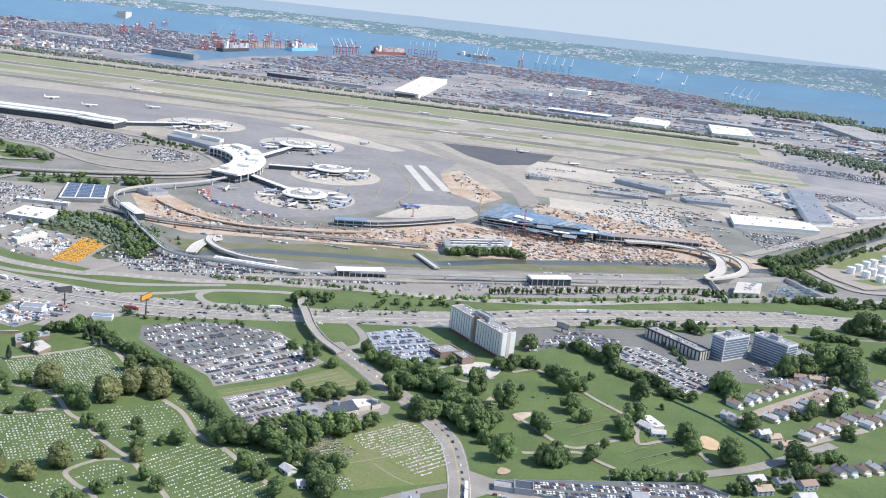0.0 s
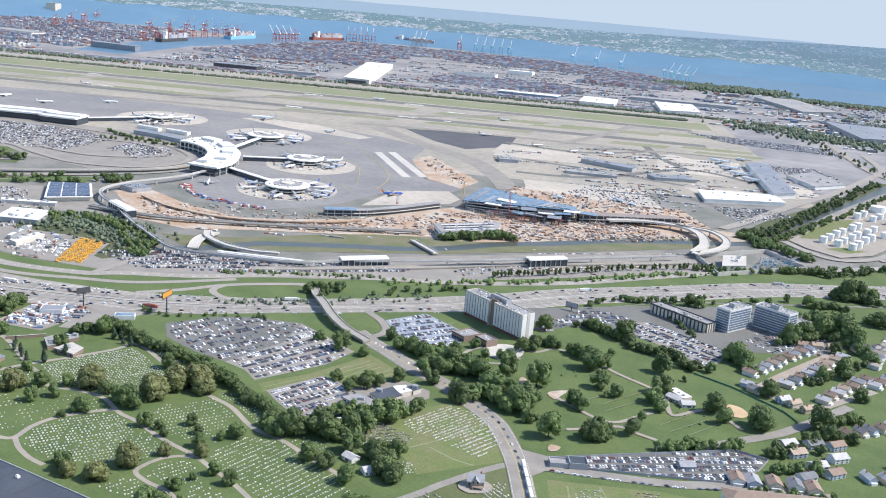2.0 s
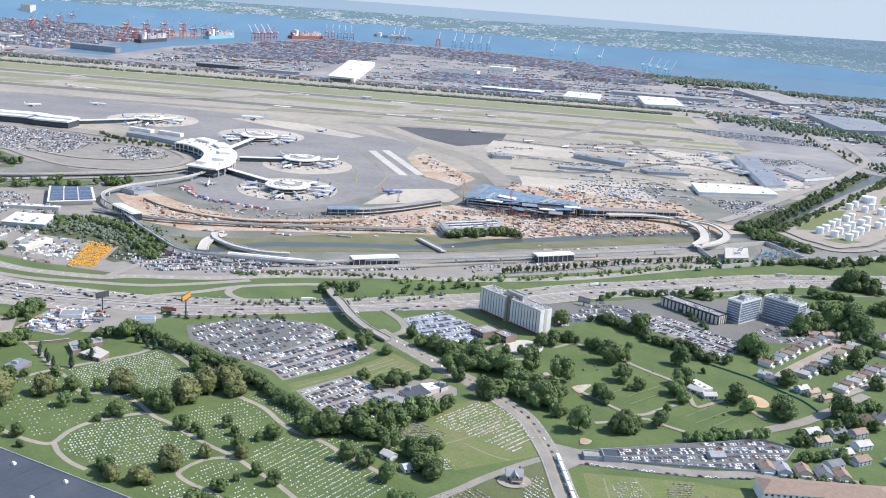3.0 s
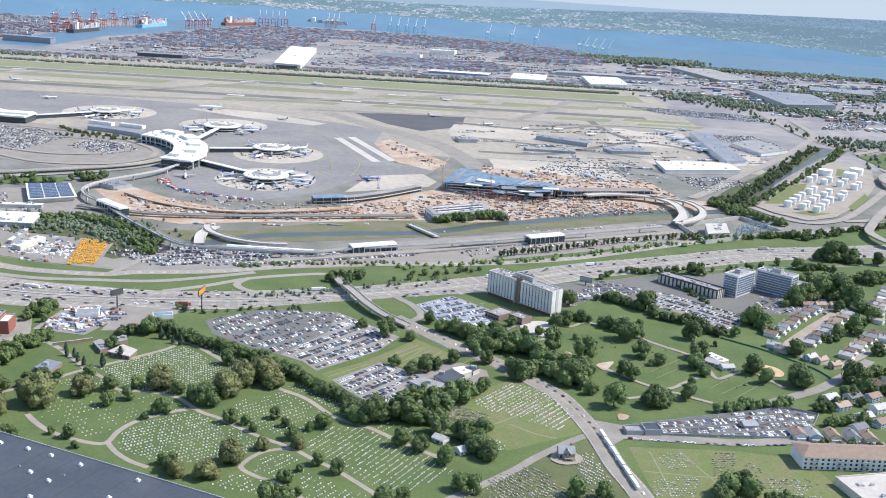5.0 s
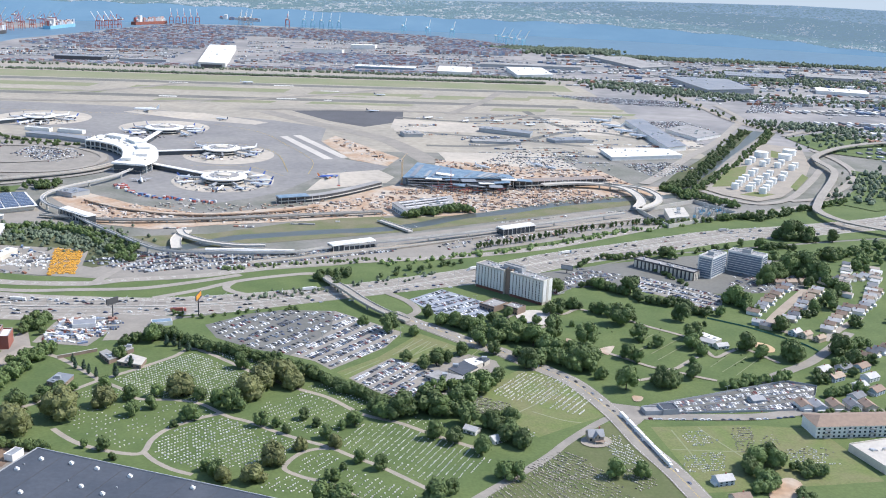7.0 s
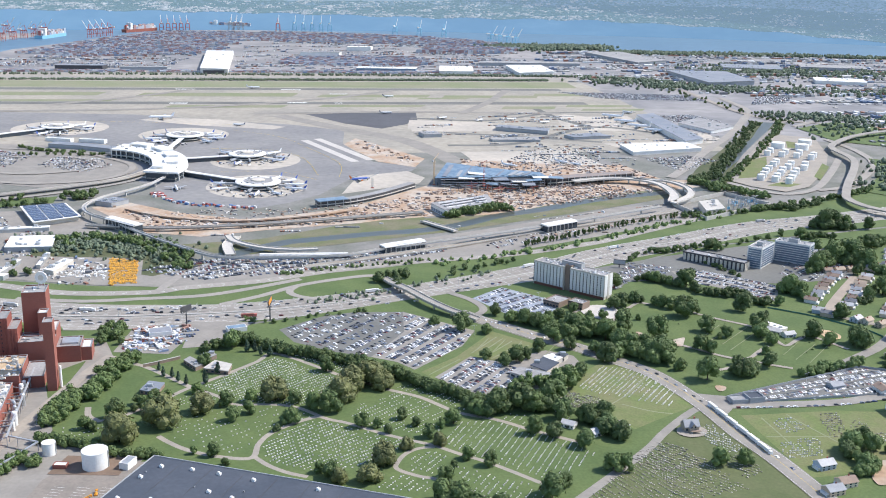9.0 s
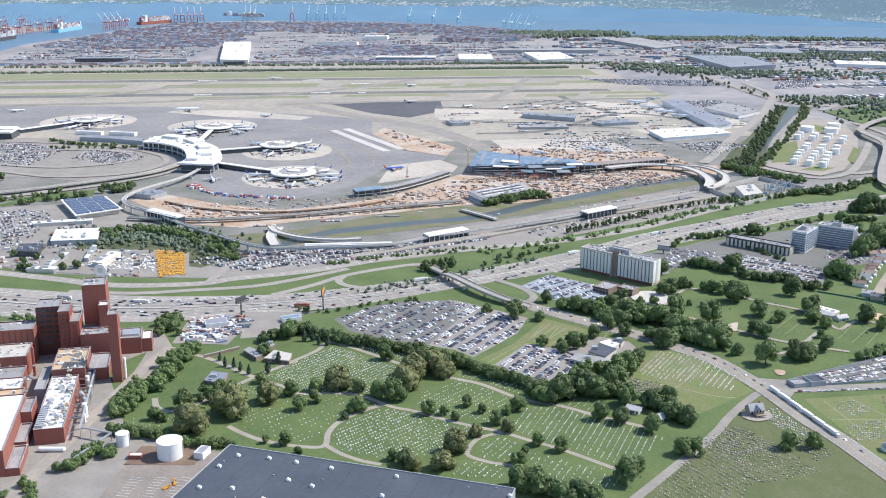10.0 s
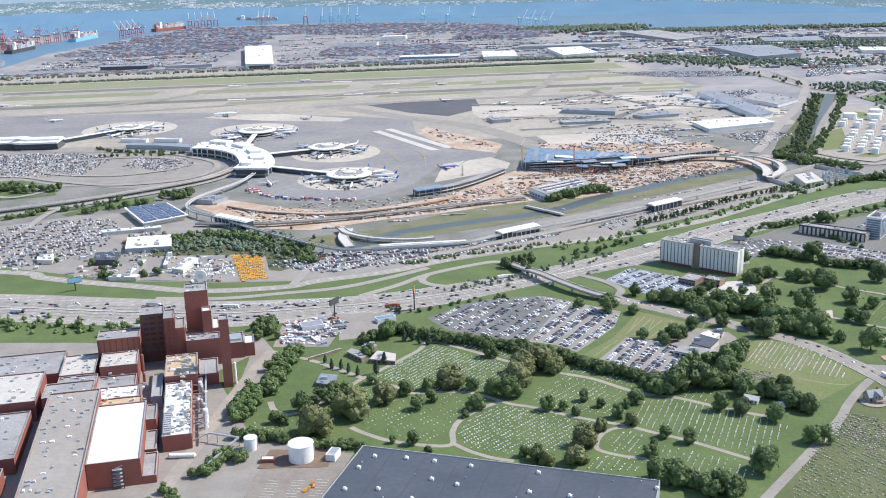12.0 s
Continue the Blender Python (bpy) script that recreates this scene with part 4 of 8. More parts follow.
STREET_TREES = [(-234, 539, 9.5), (-223, 546, 9.6), (-218, 521, 12.9), (-211, 514, 12.0), (-217, 533, 10.9), (-236, 501, 10.5), (-222, 471, 12.0), (-215, 471, 12.0), (-155, 480, 12.1), (-140, 480, 10.8), (-67, 502, 14.1), (-59, 509, 14.3), (-54, 503, 12.1), (-73, 494, 10.5), (-41, 504, 5.3), (-290, 710, 5.5), (-104, 796, 6.9)]
for x, y, wide in [(-506, 520, 24.6), (-485, 543, 16.9), (-527, 496, 24.0), (-441, 567, 18.9), (-378, 597, 20.5), (-389, 587, 20.3), (-368, 588, 17.1), (-395, 567, 20.6), (-347, 493, 10.1), (-360, 473, 17.6), (-327, 500, 11.0), (-385, 449, 11.5), (-368, 451, 13.6)]:
    tree(x, y, max(wide * 0.86, 9), "olive", "cemetery trees")
for places, group in ((CEMETERY_DARK, "cemetery trees"), (CEMETERY_RIGHT, "cemetery trees"), (CEMETERY_EDGE, "cemetery trees"), (PARK_WEST, "park trees"), (PARK_MIDDLE, "park trees"), (PARK_EAST, "park trees"), (HOUSES_TREES, "garden trees"), (STREET_TREES, "street trees")):
    for x, y, wide in places:
        tree(x, y, max(wide * 1.08, 5.5), "dark", group)
for x, y, wide in [(-527, 603, 5.0), (-520, 601, 5.0), (-514, 594, 4.9), (-507, 589, 4.9), (-489, 610, 5.8), (-494, 591, 6.5), (-476, 655, 6.1), (-470, 655, 6.1), (-464, 648, 4.4), (-457, 647, 5.2), (-533, 614, 4.2)]:
    tree(x, y, wide * 1.9, "fir", "cemetery firs")


BELT_CROWNS = {k: [crown_mesh("belt_crown", m, n, c, w, 0.13, 80 + j, cone=(k == "fir")) for j in range(4)] for k, m, n, c, w in
               (("dark", M_LEAF, 9, 300, 1.25), ("slim", M_LEAF, 7, 170, 0.6))}


def row(pts, count, low, high, wide=4.0, sort="dark", group="tree belt"):
    """A belt of trees whose crowns run into one another."""
    line, v, f = curve_through(pts), [], []
    for k in range(count):
        at = (k + tree_rnd.random()) / count * (len(line) - 1)
        p, q, s = line[int(at)], line[min(int(at) + 1, len(line) - 1)], at % 1
        x, y = p[0] * (1 - s) + q[0] * s + tree_rnd.uniform(-wide, wide), p[1] * (1 - s) + q[1] * s + tree_rnd.uniform(-wide, wide)
        h, me = tree_rnd.uniform(low, high), tree_rnd.choice(BELT_CROWNS[sort])
        m = np.array((pose(x, y, 0, 0, 0, tree_rnd.uniform(0, 360)) @ Matrix.Scale(h, 4)).to_3x3())
        for source in (me, TRUNK):
            co = np.empty(len(source.vertices) * 3)
            source.vertices.foreach_get("co", co)
            base = len(v)
            v += (co.reshape(-1, 3) @ m.T + (x, y, 0)).tolist()
            f += [tuple(i + base for i in poly.vertices) for poly in source.polygons]
    shape = Shape()
    shape.v, shape.f = v, f
    return tagged(shape.make("tree_belt", M_LEAF), "belt of dark green trees with merging crowns" if sort == "dark" else "row of slim upright dark green trees", "trees", kind="stuff") if count else None


row([(-484, 676), (-461, 662), (-443, 651), (-418, 641), (-397, 632), (-380, 622), (-361, 609), (-349, 600), (-335, 589), (-320, 578), (-305, 565)], 90, 7, 10.5, 3)
row([(-560, 627), (-565, 597), (-568, 567), (-577, 546), (-578, 517)], 80, 7, 11, 7)
row([(-578, 492), (-561, 491), (-541, 487)], 26, 6, 9, 3)
row([(-537, 475), (-517, 477), (-496, 472)], 16, 5, 8, 3)
row([(-138, 861), (-118, 853), (-86, 824), (-74, 815), (-54, 815), (-45, 799), (-34, 791)], 44, 6, 10, 3.5)
row([(-60, 927), (-49, 903), (-36, 877)], 12, 4, 6, 1.5)
row([(-57, 625), (-42, 633), (-28, 639), (-3, 653)], 22, 6, 9, 3)
row([(-108, 961), (-80, 967), (-31, 1004)], 16, 5, 8, 3)
row([(77, 1028), (97, 1039), (110, 1035)], 12, 6, 9, 3)
row([(-138, 925), (-112, 955), (-60, 975), (0, 1005), (40, 1028)], 22, 5, 8, 3)
row([(-216, 712), (-202, 706), (-188, 694), (-173, 680), (-160, 666), (-149, 647)], 34, 10, 14, 6)
row([(-239, 712), (-224, 703), (-211, 696)], 14, 9, 13, 5)
row([(-207, 671), (-195, 651), (-183, 665), (-172, 655), (-164, 646)], 16, 9, 13, 4)
row([(-265, 743), (-245, 726), (-236, 733)], 16, 8, 11, 3)
row([(-130, 864), (-118, 857), (-103, 842)], 14, 7, 10, 3)
row([(-173, 788), (-163, 797), (-149, 793)], 10, 6, 9, 3)
row([(-275, 586), (-259, 596), (-243, 595), (-233, 610)], 13, 8, 11, 4)
row([(-277, 566), (-261, 561), (-249, 551)], 10, 8, 12, 6)
row([(-9, 838), (1, 822), (8, 805)], 14, 7, 10, 5)
row([(41, 895), (68, 926), (95, 929), (108, 898)], 34, 8, 12, 7)
row([(-106, 629), (-100, 621), (-92, 631)], 8, 8, 11, 3)
row([(-225, 535), (-216, 521), (-209, 515)], 10, 10, 13, 5)
row([(-305, 553), (-289, 556), (-269, 562), (-245, 579), (-227, 615)], 18, 9, 13, 5)
row([(-328, 430), (-316, 428), (-297, 414), (-282, 411)], 30, 8, 12, 5)
row([(-509, 650), (-488, 671), (-474, 670)], 18, 8, 11, 4)
row([(-592, 667), (-590, 693), (-572, 666)], 12, 8, 12, 6)
row([(-532, 555), (-520, 545), (-538, 535)], 5, 6, 9, 4)
row([(15, 654), (23, 646), (39, 665), (58, 687), (70, 692)], 18, 6, 10, 6)
row([(13, 618), (30, 625), (47, 633)], 12, 6, 9, 5)
row([(-1, 588), (21, 590), (48, 596)], 10, 4, 7, 3)
row([(-491, 726), (-467, 720), (-424, 743), (-389, 753)], 14, 3, 5, 2)
row([(-71, 505), (-69, 490), (-64, 479), (-74, 467)], 20, 7, 11, 4)
row([(-43, 503), (-38, 494), (-29, 500)], 10, 6, 9, 4)
row([(-49, 465), (-47, 457), (-50, 445)], 8, 6, 9, 4)
row([(-385, 835), (-378, 858), (-360, 862), (-372, 820)], 16, 7, 10, 6)
row([(-330, 862), (-280, 900), (-255, 918)], 12, 5, 8, 6)
row([(-240, 975), (-180, 1020), (-100, 1085), (-20, 1135)], 60, 7, 9.5, 2.2, "slim", "row of slim trees")
row([(-320, 1101), (-305, 1112), (-286, 1122), (-265, 1140), (-247, 1137)], 34, 8, 12, 5)
row([(-725, 950), (-690, 975), (-640, 955), (-600, 915), (-580, 880)], 75, 6, 10, 14, group="thicket")
row([(18, 1327), (36, 1300), (54, 1274), (79, 1252), (93, 1236)], 60, 7, 11, 8)
row([(23, 1339), (52, 1362), (112, 1505), (182, 1686), (262, 1882)], 210, 5, 9, 11)
row([(33, 1275), (73, 1348), (124, 1452), (199, 1615), (281, 1808), (318, 1909)], 170, 5, 8, 7)
row([(83, 1174), (111, 1171), (159, 1210)], 18, 7, 10, 4)
row([(105, 1080), (123, 1080), (147, 1078)], 22, 8, 12, 6)
row([(330, 1900), (300, 2000), (220, 2300), (180, 2500)], 60, 5, 8, 18)
row([(60, 1160), (120, 1195), (190, 1240), (260, 1300)], 34, 7, 10, 5)
row([(60, 985), (140, 1010), (220, 1060), (300, 1130)], 60, 8, 12, 10)
row([(-40, 1118), (20, 1140), (120, 1190)], 26, 6, 9, 3)
row([(150, 960), (190, 1010), (260, 1040)], 22, 8, 12, 12)
row([(-842, 1160), (-860, 1130), (-900, 1106)], 12, 6, 9, 4)
row([(-776, 1145), (-770, 1170), (-790, 1150)], 10, 8, 11, 7)
row([(-850, 700), (-760, 700), (-700, 690)], 14, 5, 8, 7)
row([(-770, 870), (-760, 830), (-720, 850), (-860, 900)], 14, 6, 9, 6)
row([(-1180, 1290), (-1080, 1270), (-1050, 1230)], 16, 7, 10, 12)
row([(-590, 441), (-582, 451), (-577, 465), (-564, 460)], 18, 6, 9, 3)
row([(52, 810), (63, 807), (78, 833), (102, 871)], 16, 5, 8, 6, group="garden trees")
row([(44, 684), (63, 711), (83, 740)], 16, 6, 10, 6, group="garden trees")
row([(-867, 1091), (-839, 1111), (-806, 1136)], 16, 6, 9, 4)
row([(-796, 1179), (-770, 1161), (-767, 1192)], 16, 7, 10, 6)
row([(-1017, 1233), (-995, 1215), (-945, 1219)], 22, 8, 12, 10)
row([(-948, 1070), (-932, 1086), (-919, 1107)], 14, 5, 8, 4)
row([(-983, 1502), (-930, 1468), (-868, 1460)], 26, 5, 7, 2)
row([(-960, 1440), (-880, 1440), (-830, 1450)], 16, 5, 7, 4)


def far_trees(name, path, count, wide, low, high, seed, label, patch=None):
    """Distant trees in one mesh: lumpy crowns of leaf sprays."""
    rnd, s, line = random.Random(seed), Shape(), curve_through(path)
    for k in range(count):
        p = line[rnd.randrange(len(line) - 1)]
        q = line[line.index(p) + 1]
        t = rnd.random()
        c = Vector((p[0] + (q[0] - p[0]) * t + rnd.gauss(0, wide / 2), p[1] + (q[1] - p[1]) * t + rnd.gauss(0, wide / 2), 0))
        h = rnd.uniform(low, high)
        w = h * rnd.uniform(0.4, 0.7)
        ring = [[c + Vector((math.cos(a * 1.05 + r) * w * e * rnd.uniform(0.75, 1.2), math.sin(a * 1.05 + r) * w * e * rnd.uniform(0.75, 1.2), h * z * rnd.uniform(0.9, 1.1))) for a in range(6)] for r, (e, z) in enumerate(((0.5, 0.02), (1.0, 0.4), (0.85, 0.75), (0.3, 1.0)))]
        s.add([v for g in ring for v in g], [(i * 6 + j, i * 6 + (j + 1) % 6, i * 6 + 6 + (j + 1) % 6, i * 6 + 6 + j) for i in range(3) for j in range(6)] + [(18, 19, 20, 21, 22, 23)])
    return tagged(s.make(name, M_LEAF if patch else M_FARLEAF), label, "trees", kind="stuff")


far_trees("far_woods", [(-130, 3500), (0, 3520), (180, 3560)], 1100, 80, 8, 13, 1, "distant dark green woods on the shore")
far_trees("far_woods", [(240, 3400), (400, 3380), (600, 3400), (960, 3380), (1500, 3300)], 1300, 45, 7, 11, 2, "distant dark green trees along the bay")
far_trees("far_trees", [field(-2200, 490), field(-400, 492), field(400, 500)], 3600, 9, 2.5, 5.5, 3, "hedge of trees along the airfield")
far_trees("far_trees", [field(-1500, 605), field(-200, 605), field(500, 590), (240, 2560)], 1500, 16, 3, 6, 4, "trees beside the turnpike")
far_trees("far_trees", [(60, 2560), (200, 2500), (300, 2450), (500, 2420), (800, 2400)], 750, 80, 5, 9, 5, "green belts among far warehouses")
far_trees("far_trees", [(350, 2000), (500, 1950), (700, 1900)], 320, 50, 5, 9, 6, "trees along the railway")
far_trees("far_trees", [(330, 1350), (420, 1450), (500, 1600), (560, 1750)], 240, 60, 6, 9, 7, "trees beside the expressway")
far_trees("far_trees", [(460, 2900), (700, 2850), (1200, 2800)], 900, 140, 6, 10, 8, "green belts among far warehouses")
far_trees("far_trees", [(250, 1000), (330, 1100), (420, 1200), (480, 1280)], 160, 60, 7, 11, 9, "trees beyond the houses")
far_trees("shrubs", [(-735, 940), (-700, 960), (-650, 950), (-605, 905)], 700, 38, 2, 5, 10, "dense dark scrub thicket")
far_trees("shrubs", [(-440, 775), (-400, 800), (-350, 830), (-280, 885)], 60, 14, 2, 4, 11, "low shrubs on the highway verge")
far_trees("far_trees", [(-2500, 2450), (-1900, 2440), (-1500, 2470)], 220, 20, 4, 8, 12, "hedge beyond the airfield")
far_trees("shrubs", [(-330, 902), (-250, 948), (-160, 1006), (-70, 1078), (20, 1140)], 150, 8, 2, 5, 13, "low shrubs along the verge", True)
far_trees("shrubs", [(-480, 858), (-420, 884), (-340, 918)], 60, 6, 2, 4, 14, "low shrubs along the verge", True)
far_trees("far_trees", [(260, 1300), (330, 1400), (360, 1500), (400, 1450)], 110, 40, 4, 8, 15, "trees inside the interchange")
far_trees("far_trees", [(360, 1720), (400, 1850), (480, 1880), (520, 1800)], 120, 60, 4, 8, 16, "trees inside the interchange")
far_trees("shrubs", [(-120, 720), (-90, 735), (-60, 705), (-40, 690)], 40, 30, 1, 2, 18, "clipped low hedges among graves", True)
far_trees("shrubs", [(-880, 720), (-800, 712), (-700, 690), (-640, 684)], 110, 16, 2, 5, 19, "shrubs on the highway verge", True)
row([(-612, 412), (-600, 422), (-592, 410), (-600, 400)], 10, 5, 8, 4)

# ---------------------------------------------------------------- gravestones
def inside(x, y, poly):
    hit = False
    for (ax, ay), (bx, by) in zip(poly, poly[1:] + poly[:1]):
        if (ay > y) != (by > y) and x < (bx - ax) * (y - ay) / (by - ay) + ax:
            hit = not hit
    return hit


def graves(poly, turn, row_gap, stone_gap, seed, keep=0.8, size=1.0, mat=None):
    """Rows of upright headstones in a plot."""
    rnd, s = random.Random(seed), Shape()
    cx, cy = sum(p[0] for p in poly) / len(poly), sum(p[1] for p in poly) / len(poly)
    reach = max(math.hypot(p[0] - cx, p[1] - cy) for p in poly)
    c, d = math.cos(radians(turn)), math.sin(radians(turn))
    row_gap, stone_gap, keep = row_gap * 1.15, stone_gap * 1.2, keep * 0.92
    v = -reach
    while v < reach:
        u = -reach
        while u < reach:
            if rnd.random() < keep:
                uu, vv = u + rnd.uniform(-0.25, 0.25), v + rnd.uniform(-0.15, 0.15)
                x, y = cx + c * uu - d * vv, cy + d * uu + c * vv
                if inside(x, y, poly):
                    w, t, h = rnd.uniform(0.34, 0.6) * size, rnd.uniform(0.2, 0.34) * size, rnd.uniform(0.55, 1.2) * size
                    m = pose(x, y, 0.1, rnd.uniform(-3, 3), 0, turn + rnd.uniform(-6, 6))
                    s.box(-w, w, -t, t, 0, h * 0.8, m)
                    s.add([(-w, -t, h * 0.8), (w, -t, h * 0.8), (w, t, h * 0.8), (-w, t, h * 0.8), (-w * 0.6, -t, h), (w * 0.6, -t, h), (w * 0.6, t, h), (-w * 0.6, t, h)],
                          [(0, 1, 5, 4), (1, 2, 6, 5), (2, 3, 7, 6), (3, 0, 4, 7), (4, 5, 6, 7)], m)
            u += stone_gap
        v += row_gap
    return tagged(s.make("headstones", mat or M_STONE), "rows of weathered dark headstones on grass" if mat else "rows of pale granite headstones on grass", "headstones", kind="stuff")


graves([(-495, 588), (-452, 643), (-410, 611), (-386, 597), (-409, 560), (-428, 555), (-465, 563)], 51, 3.0, 1.7, 1, 0.93, 1.05)
graves([(-468, 675), (-450, 669), (-397, 630), (-398, 614), (-450, 656)], 51, 3.0, 1.7, 2, 0.9, 1.0)
graves([(-500, 535), (-463, 555), (-428, 550), (-412, 540), (-440, 502), (-444, 481), (-494, 496)], 47, 5.0, 2.6, 3, 0.55, 0.95)
graves([(-514, 558), (-499, 576), (-479, 564), (-498, 550)], 47, 3.6, 2, 4, 0.8, 0.95)
graves([(-438, 492), (-426, 518), (-406, 534), (-350, 504), (-354, 487), (-376, 466), (-407, 463), (-430, 474)], 46, 3.2, 1.8, 5, 0.85, 1.1)
graves([(-382, 558), (-359, 583), (-317, 549), (-331, 511), (-366, 522), (-387, 537)], 50, 3.8, 2.0, 6, 0.75, 1.0)
graves([(-359, 591), (-346, 596), (-302, 572), (-309, 551), (-340, 577)], 50, 3.4, 1.8, 7, 0.75, 0.95)
graves([(-316, 535), (-289, 536), (-239, 505), (-228, 493), (-258, 455), (-292, 477), (-313, 491), (-327, 504)], 68, 3.6, 1.6, 8, 0.85, 1.0)
graves([(-346, 483), (-331, 492), (-313, 475), (-323, 460), (-345, 465)], 60, 3.4, 1.7, 9, 0.8, 1.0)
graves([(-317, 473), (-266, 447), (-267, 427), (-310, 442)], 65, 3.6, 1.8, 10, 0.75, 1.05)
graves([(-365, 443), (-353, 461), (-325, 450), (-336, 439)], 60, 3.6, 1.8, 11, 0.8, 1.05)
graves([(-578, 505), (-559, 527), (-543, 518), (-548, 501)], 45, 4.5, 2.6, 12, 0.5, 0.9)
graves([(-282, 553), (-255, 538), (-265, 529), (-288, 541)], 60, 4, 2, 13, 0.6, 0.9)
graves([(-229, 596), (-204, 638), (-171, 629), (-165, 616), (-193, 579), (-214, 585)], 60, 2.9, 1.3, 20, 0.8, 1.1)
graves([(-189, 575), (-169, 614), (-157, 590), (-169, 566)], 60, 3.6, 1.3, 21, 0.95, 1.2)
graves([(-253, 573), (-242, 592), (-214, 577), (-219, 561), (-238, 560)], 20, 1.9, 1.2, 22, 0.95, 1.15, M_STONEDARK)
graves([(-255, 570), (-240, 562), (-240, 541), (-251, 557)], 20, 2.2, 1.4, 23, 0.85, 1.1)
graves([(-211, 546), (-197, 532), (-204, 525), (-213, 537)], 40, 2.4, 1.4, 24, 0.85, 1.1)
graves([(-209, 487), (-187, 511), (-171, 500), (-162, 477), (-201, 467)], 143, 2.6, 1.2, 31, 0.85, 1.1, M_STONEDARK)
graves([(-160, 526), (-147, 541), (-134, 498), (-149, 495)], 138, 2.7, 1.3, 33, 0.8, 1.1)
graves([(-153, 487), (-136, 497), (-130, 472), (-146, 462)], 138, 2.7, 1.3, 34, 0.8, 1.1, M_STONEDARK)
graves([(-194, 469), (-163, 492), (-146, 449), (-192, 433)], 143, 2.8, 1.3, 35, 0.8, 1.0, M_STONEDARK)
graves([(-106, 545), (-90, 553), (-81, 534), (-101, 525)], 12, 2.4, 1.4, 40, 0.6, 1.1)
graves([(-70, 559), (-55, 560), (-60, 527), (-73, 520)], 12, 2.4, 1.4, 41, 0.75, 1.1, M_STONEDARK)
graves([(-112, 511), (-81, 522), (-87, 495), (-110, 489)], 12, 2.4, 1.4, 42, 0.75, 1.1)
graves([(-55, 540), (-40, 555), (-42, 532), (-53, 525)], 12, 2.4, 1.4, 43, 0.5, 1.1, M_STONEDARK)
graves([(-55, 516), (-24, 536), (-9, 513), (-29, 508)], 12, 2.4, 1.4, 44, 0.5, 1.1)
graves([(-46, 527), (-14, 536), (-9, 527), (-45, 514)], 12, 2.4, 1.4, 45, 0.5, 1.1, M_STONEDARK)

graves([(-233, 451), (-194, 500), (-177, 472), (-205, 404), (-256, 406)], -58, 3.0, 1.3, 51, 0.8, 1.0, M_STONEDARK)

# ---------------------------------------------------------------- buildings: helpers
def block(parent, x0, x1, y0, y1, h, wall, roof, z0=0.0, parapet=0.8, name="wall"):
    """Walls with a recessed roof behind a parapet."""
    t = 0.5
    s = Shape().box(x0, x1, y0, y0 + t, z0, h).box(x0, x1, y1 - t, y1, z0, h).box(x0, x0 + t, y0 + t, y1 - t, z0, h).box(x1 - t, x1, y0 + t, y1 - t, z0, h)
    w = s.make(name, wall, parent)
    Shape().box(x0 + t, x1 - t, y0 + t, y1 - t, h - parapet - 0.4, h - parapet).make("roof", roof, parent)
    return w


def rooftop(parent, x0, x1, y0, y1, z, count, seed, mat=None, big=2.2):
    """Air handlers, vents and hatches."""
    rnd = random.Random(seed)
    for k in range(count):
        x, y, w, d, h = rnd.uniform(x0, x1), rnd.uniform(y0, y1), rnd.uniform(0.5, big), rnd.uniform(0.5, big * 0.8), rnd.uniform(0.5, big * 0.7)
        Shape().box(x - w, x + w, y - d, y + d, z, z + h).box(x - w * 0.7, x + w * 0.7, y - d * 0.7, y + d * 0.7, z + h, z + h * 1.25).make("roof_unit", mat or rnd.choice((M_GREY, M_STEEL, M_ROOFWHITE)), parent)


def windows(parent, a, b, z0, z1, columns, floors, mat=None, proud=0.12, fill=0.6, tall=0.55, name="window"):
    """Separate panes on a wall that runs from a to b, with the outside on its right."""
    a, b = Vector((*a, 0)), Vector((*b, 0))
    d = (b - a) / columns
    out = Vector((d.y, -d.x, 0)).normalized() * proud
    u = d.normalized()
    w, h = d.length * fill / 2, (z1 - z0) / floors * tall / 2
    pane = Shape().add([(-w, 0, -h), (w, 0, -h), (w, 0, h), (-w, 0, h), (-w, 0.25, -h), (w, 0.25, -h), (w, 0.25, h), (-w, 0.25, h)],
                       [(0, 1, 2, 3), (0, 4, 5, 1), (1, 5, 6, 2), (2, 6, 7, 3), (3, 7, 4, 0)])
    turn = math.degrees(math.atan2(u.y, u.x))
    first = None
    for k in range(columns):
        for f in range(floors):
            p = a + d * (k + 0.5) + out
            z = z0 + (z1 - z0) * (f + 0.5) / floors
            if first is None:
                first = pane.make(name, mat or M_GLASS, parent)
                ob = first
            else:
                ob = new(name, first.data)
                ob.parent = parent
            ob.matrix_basis = pose(p.x, p.y, z, 0, 0, turn)


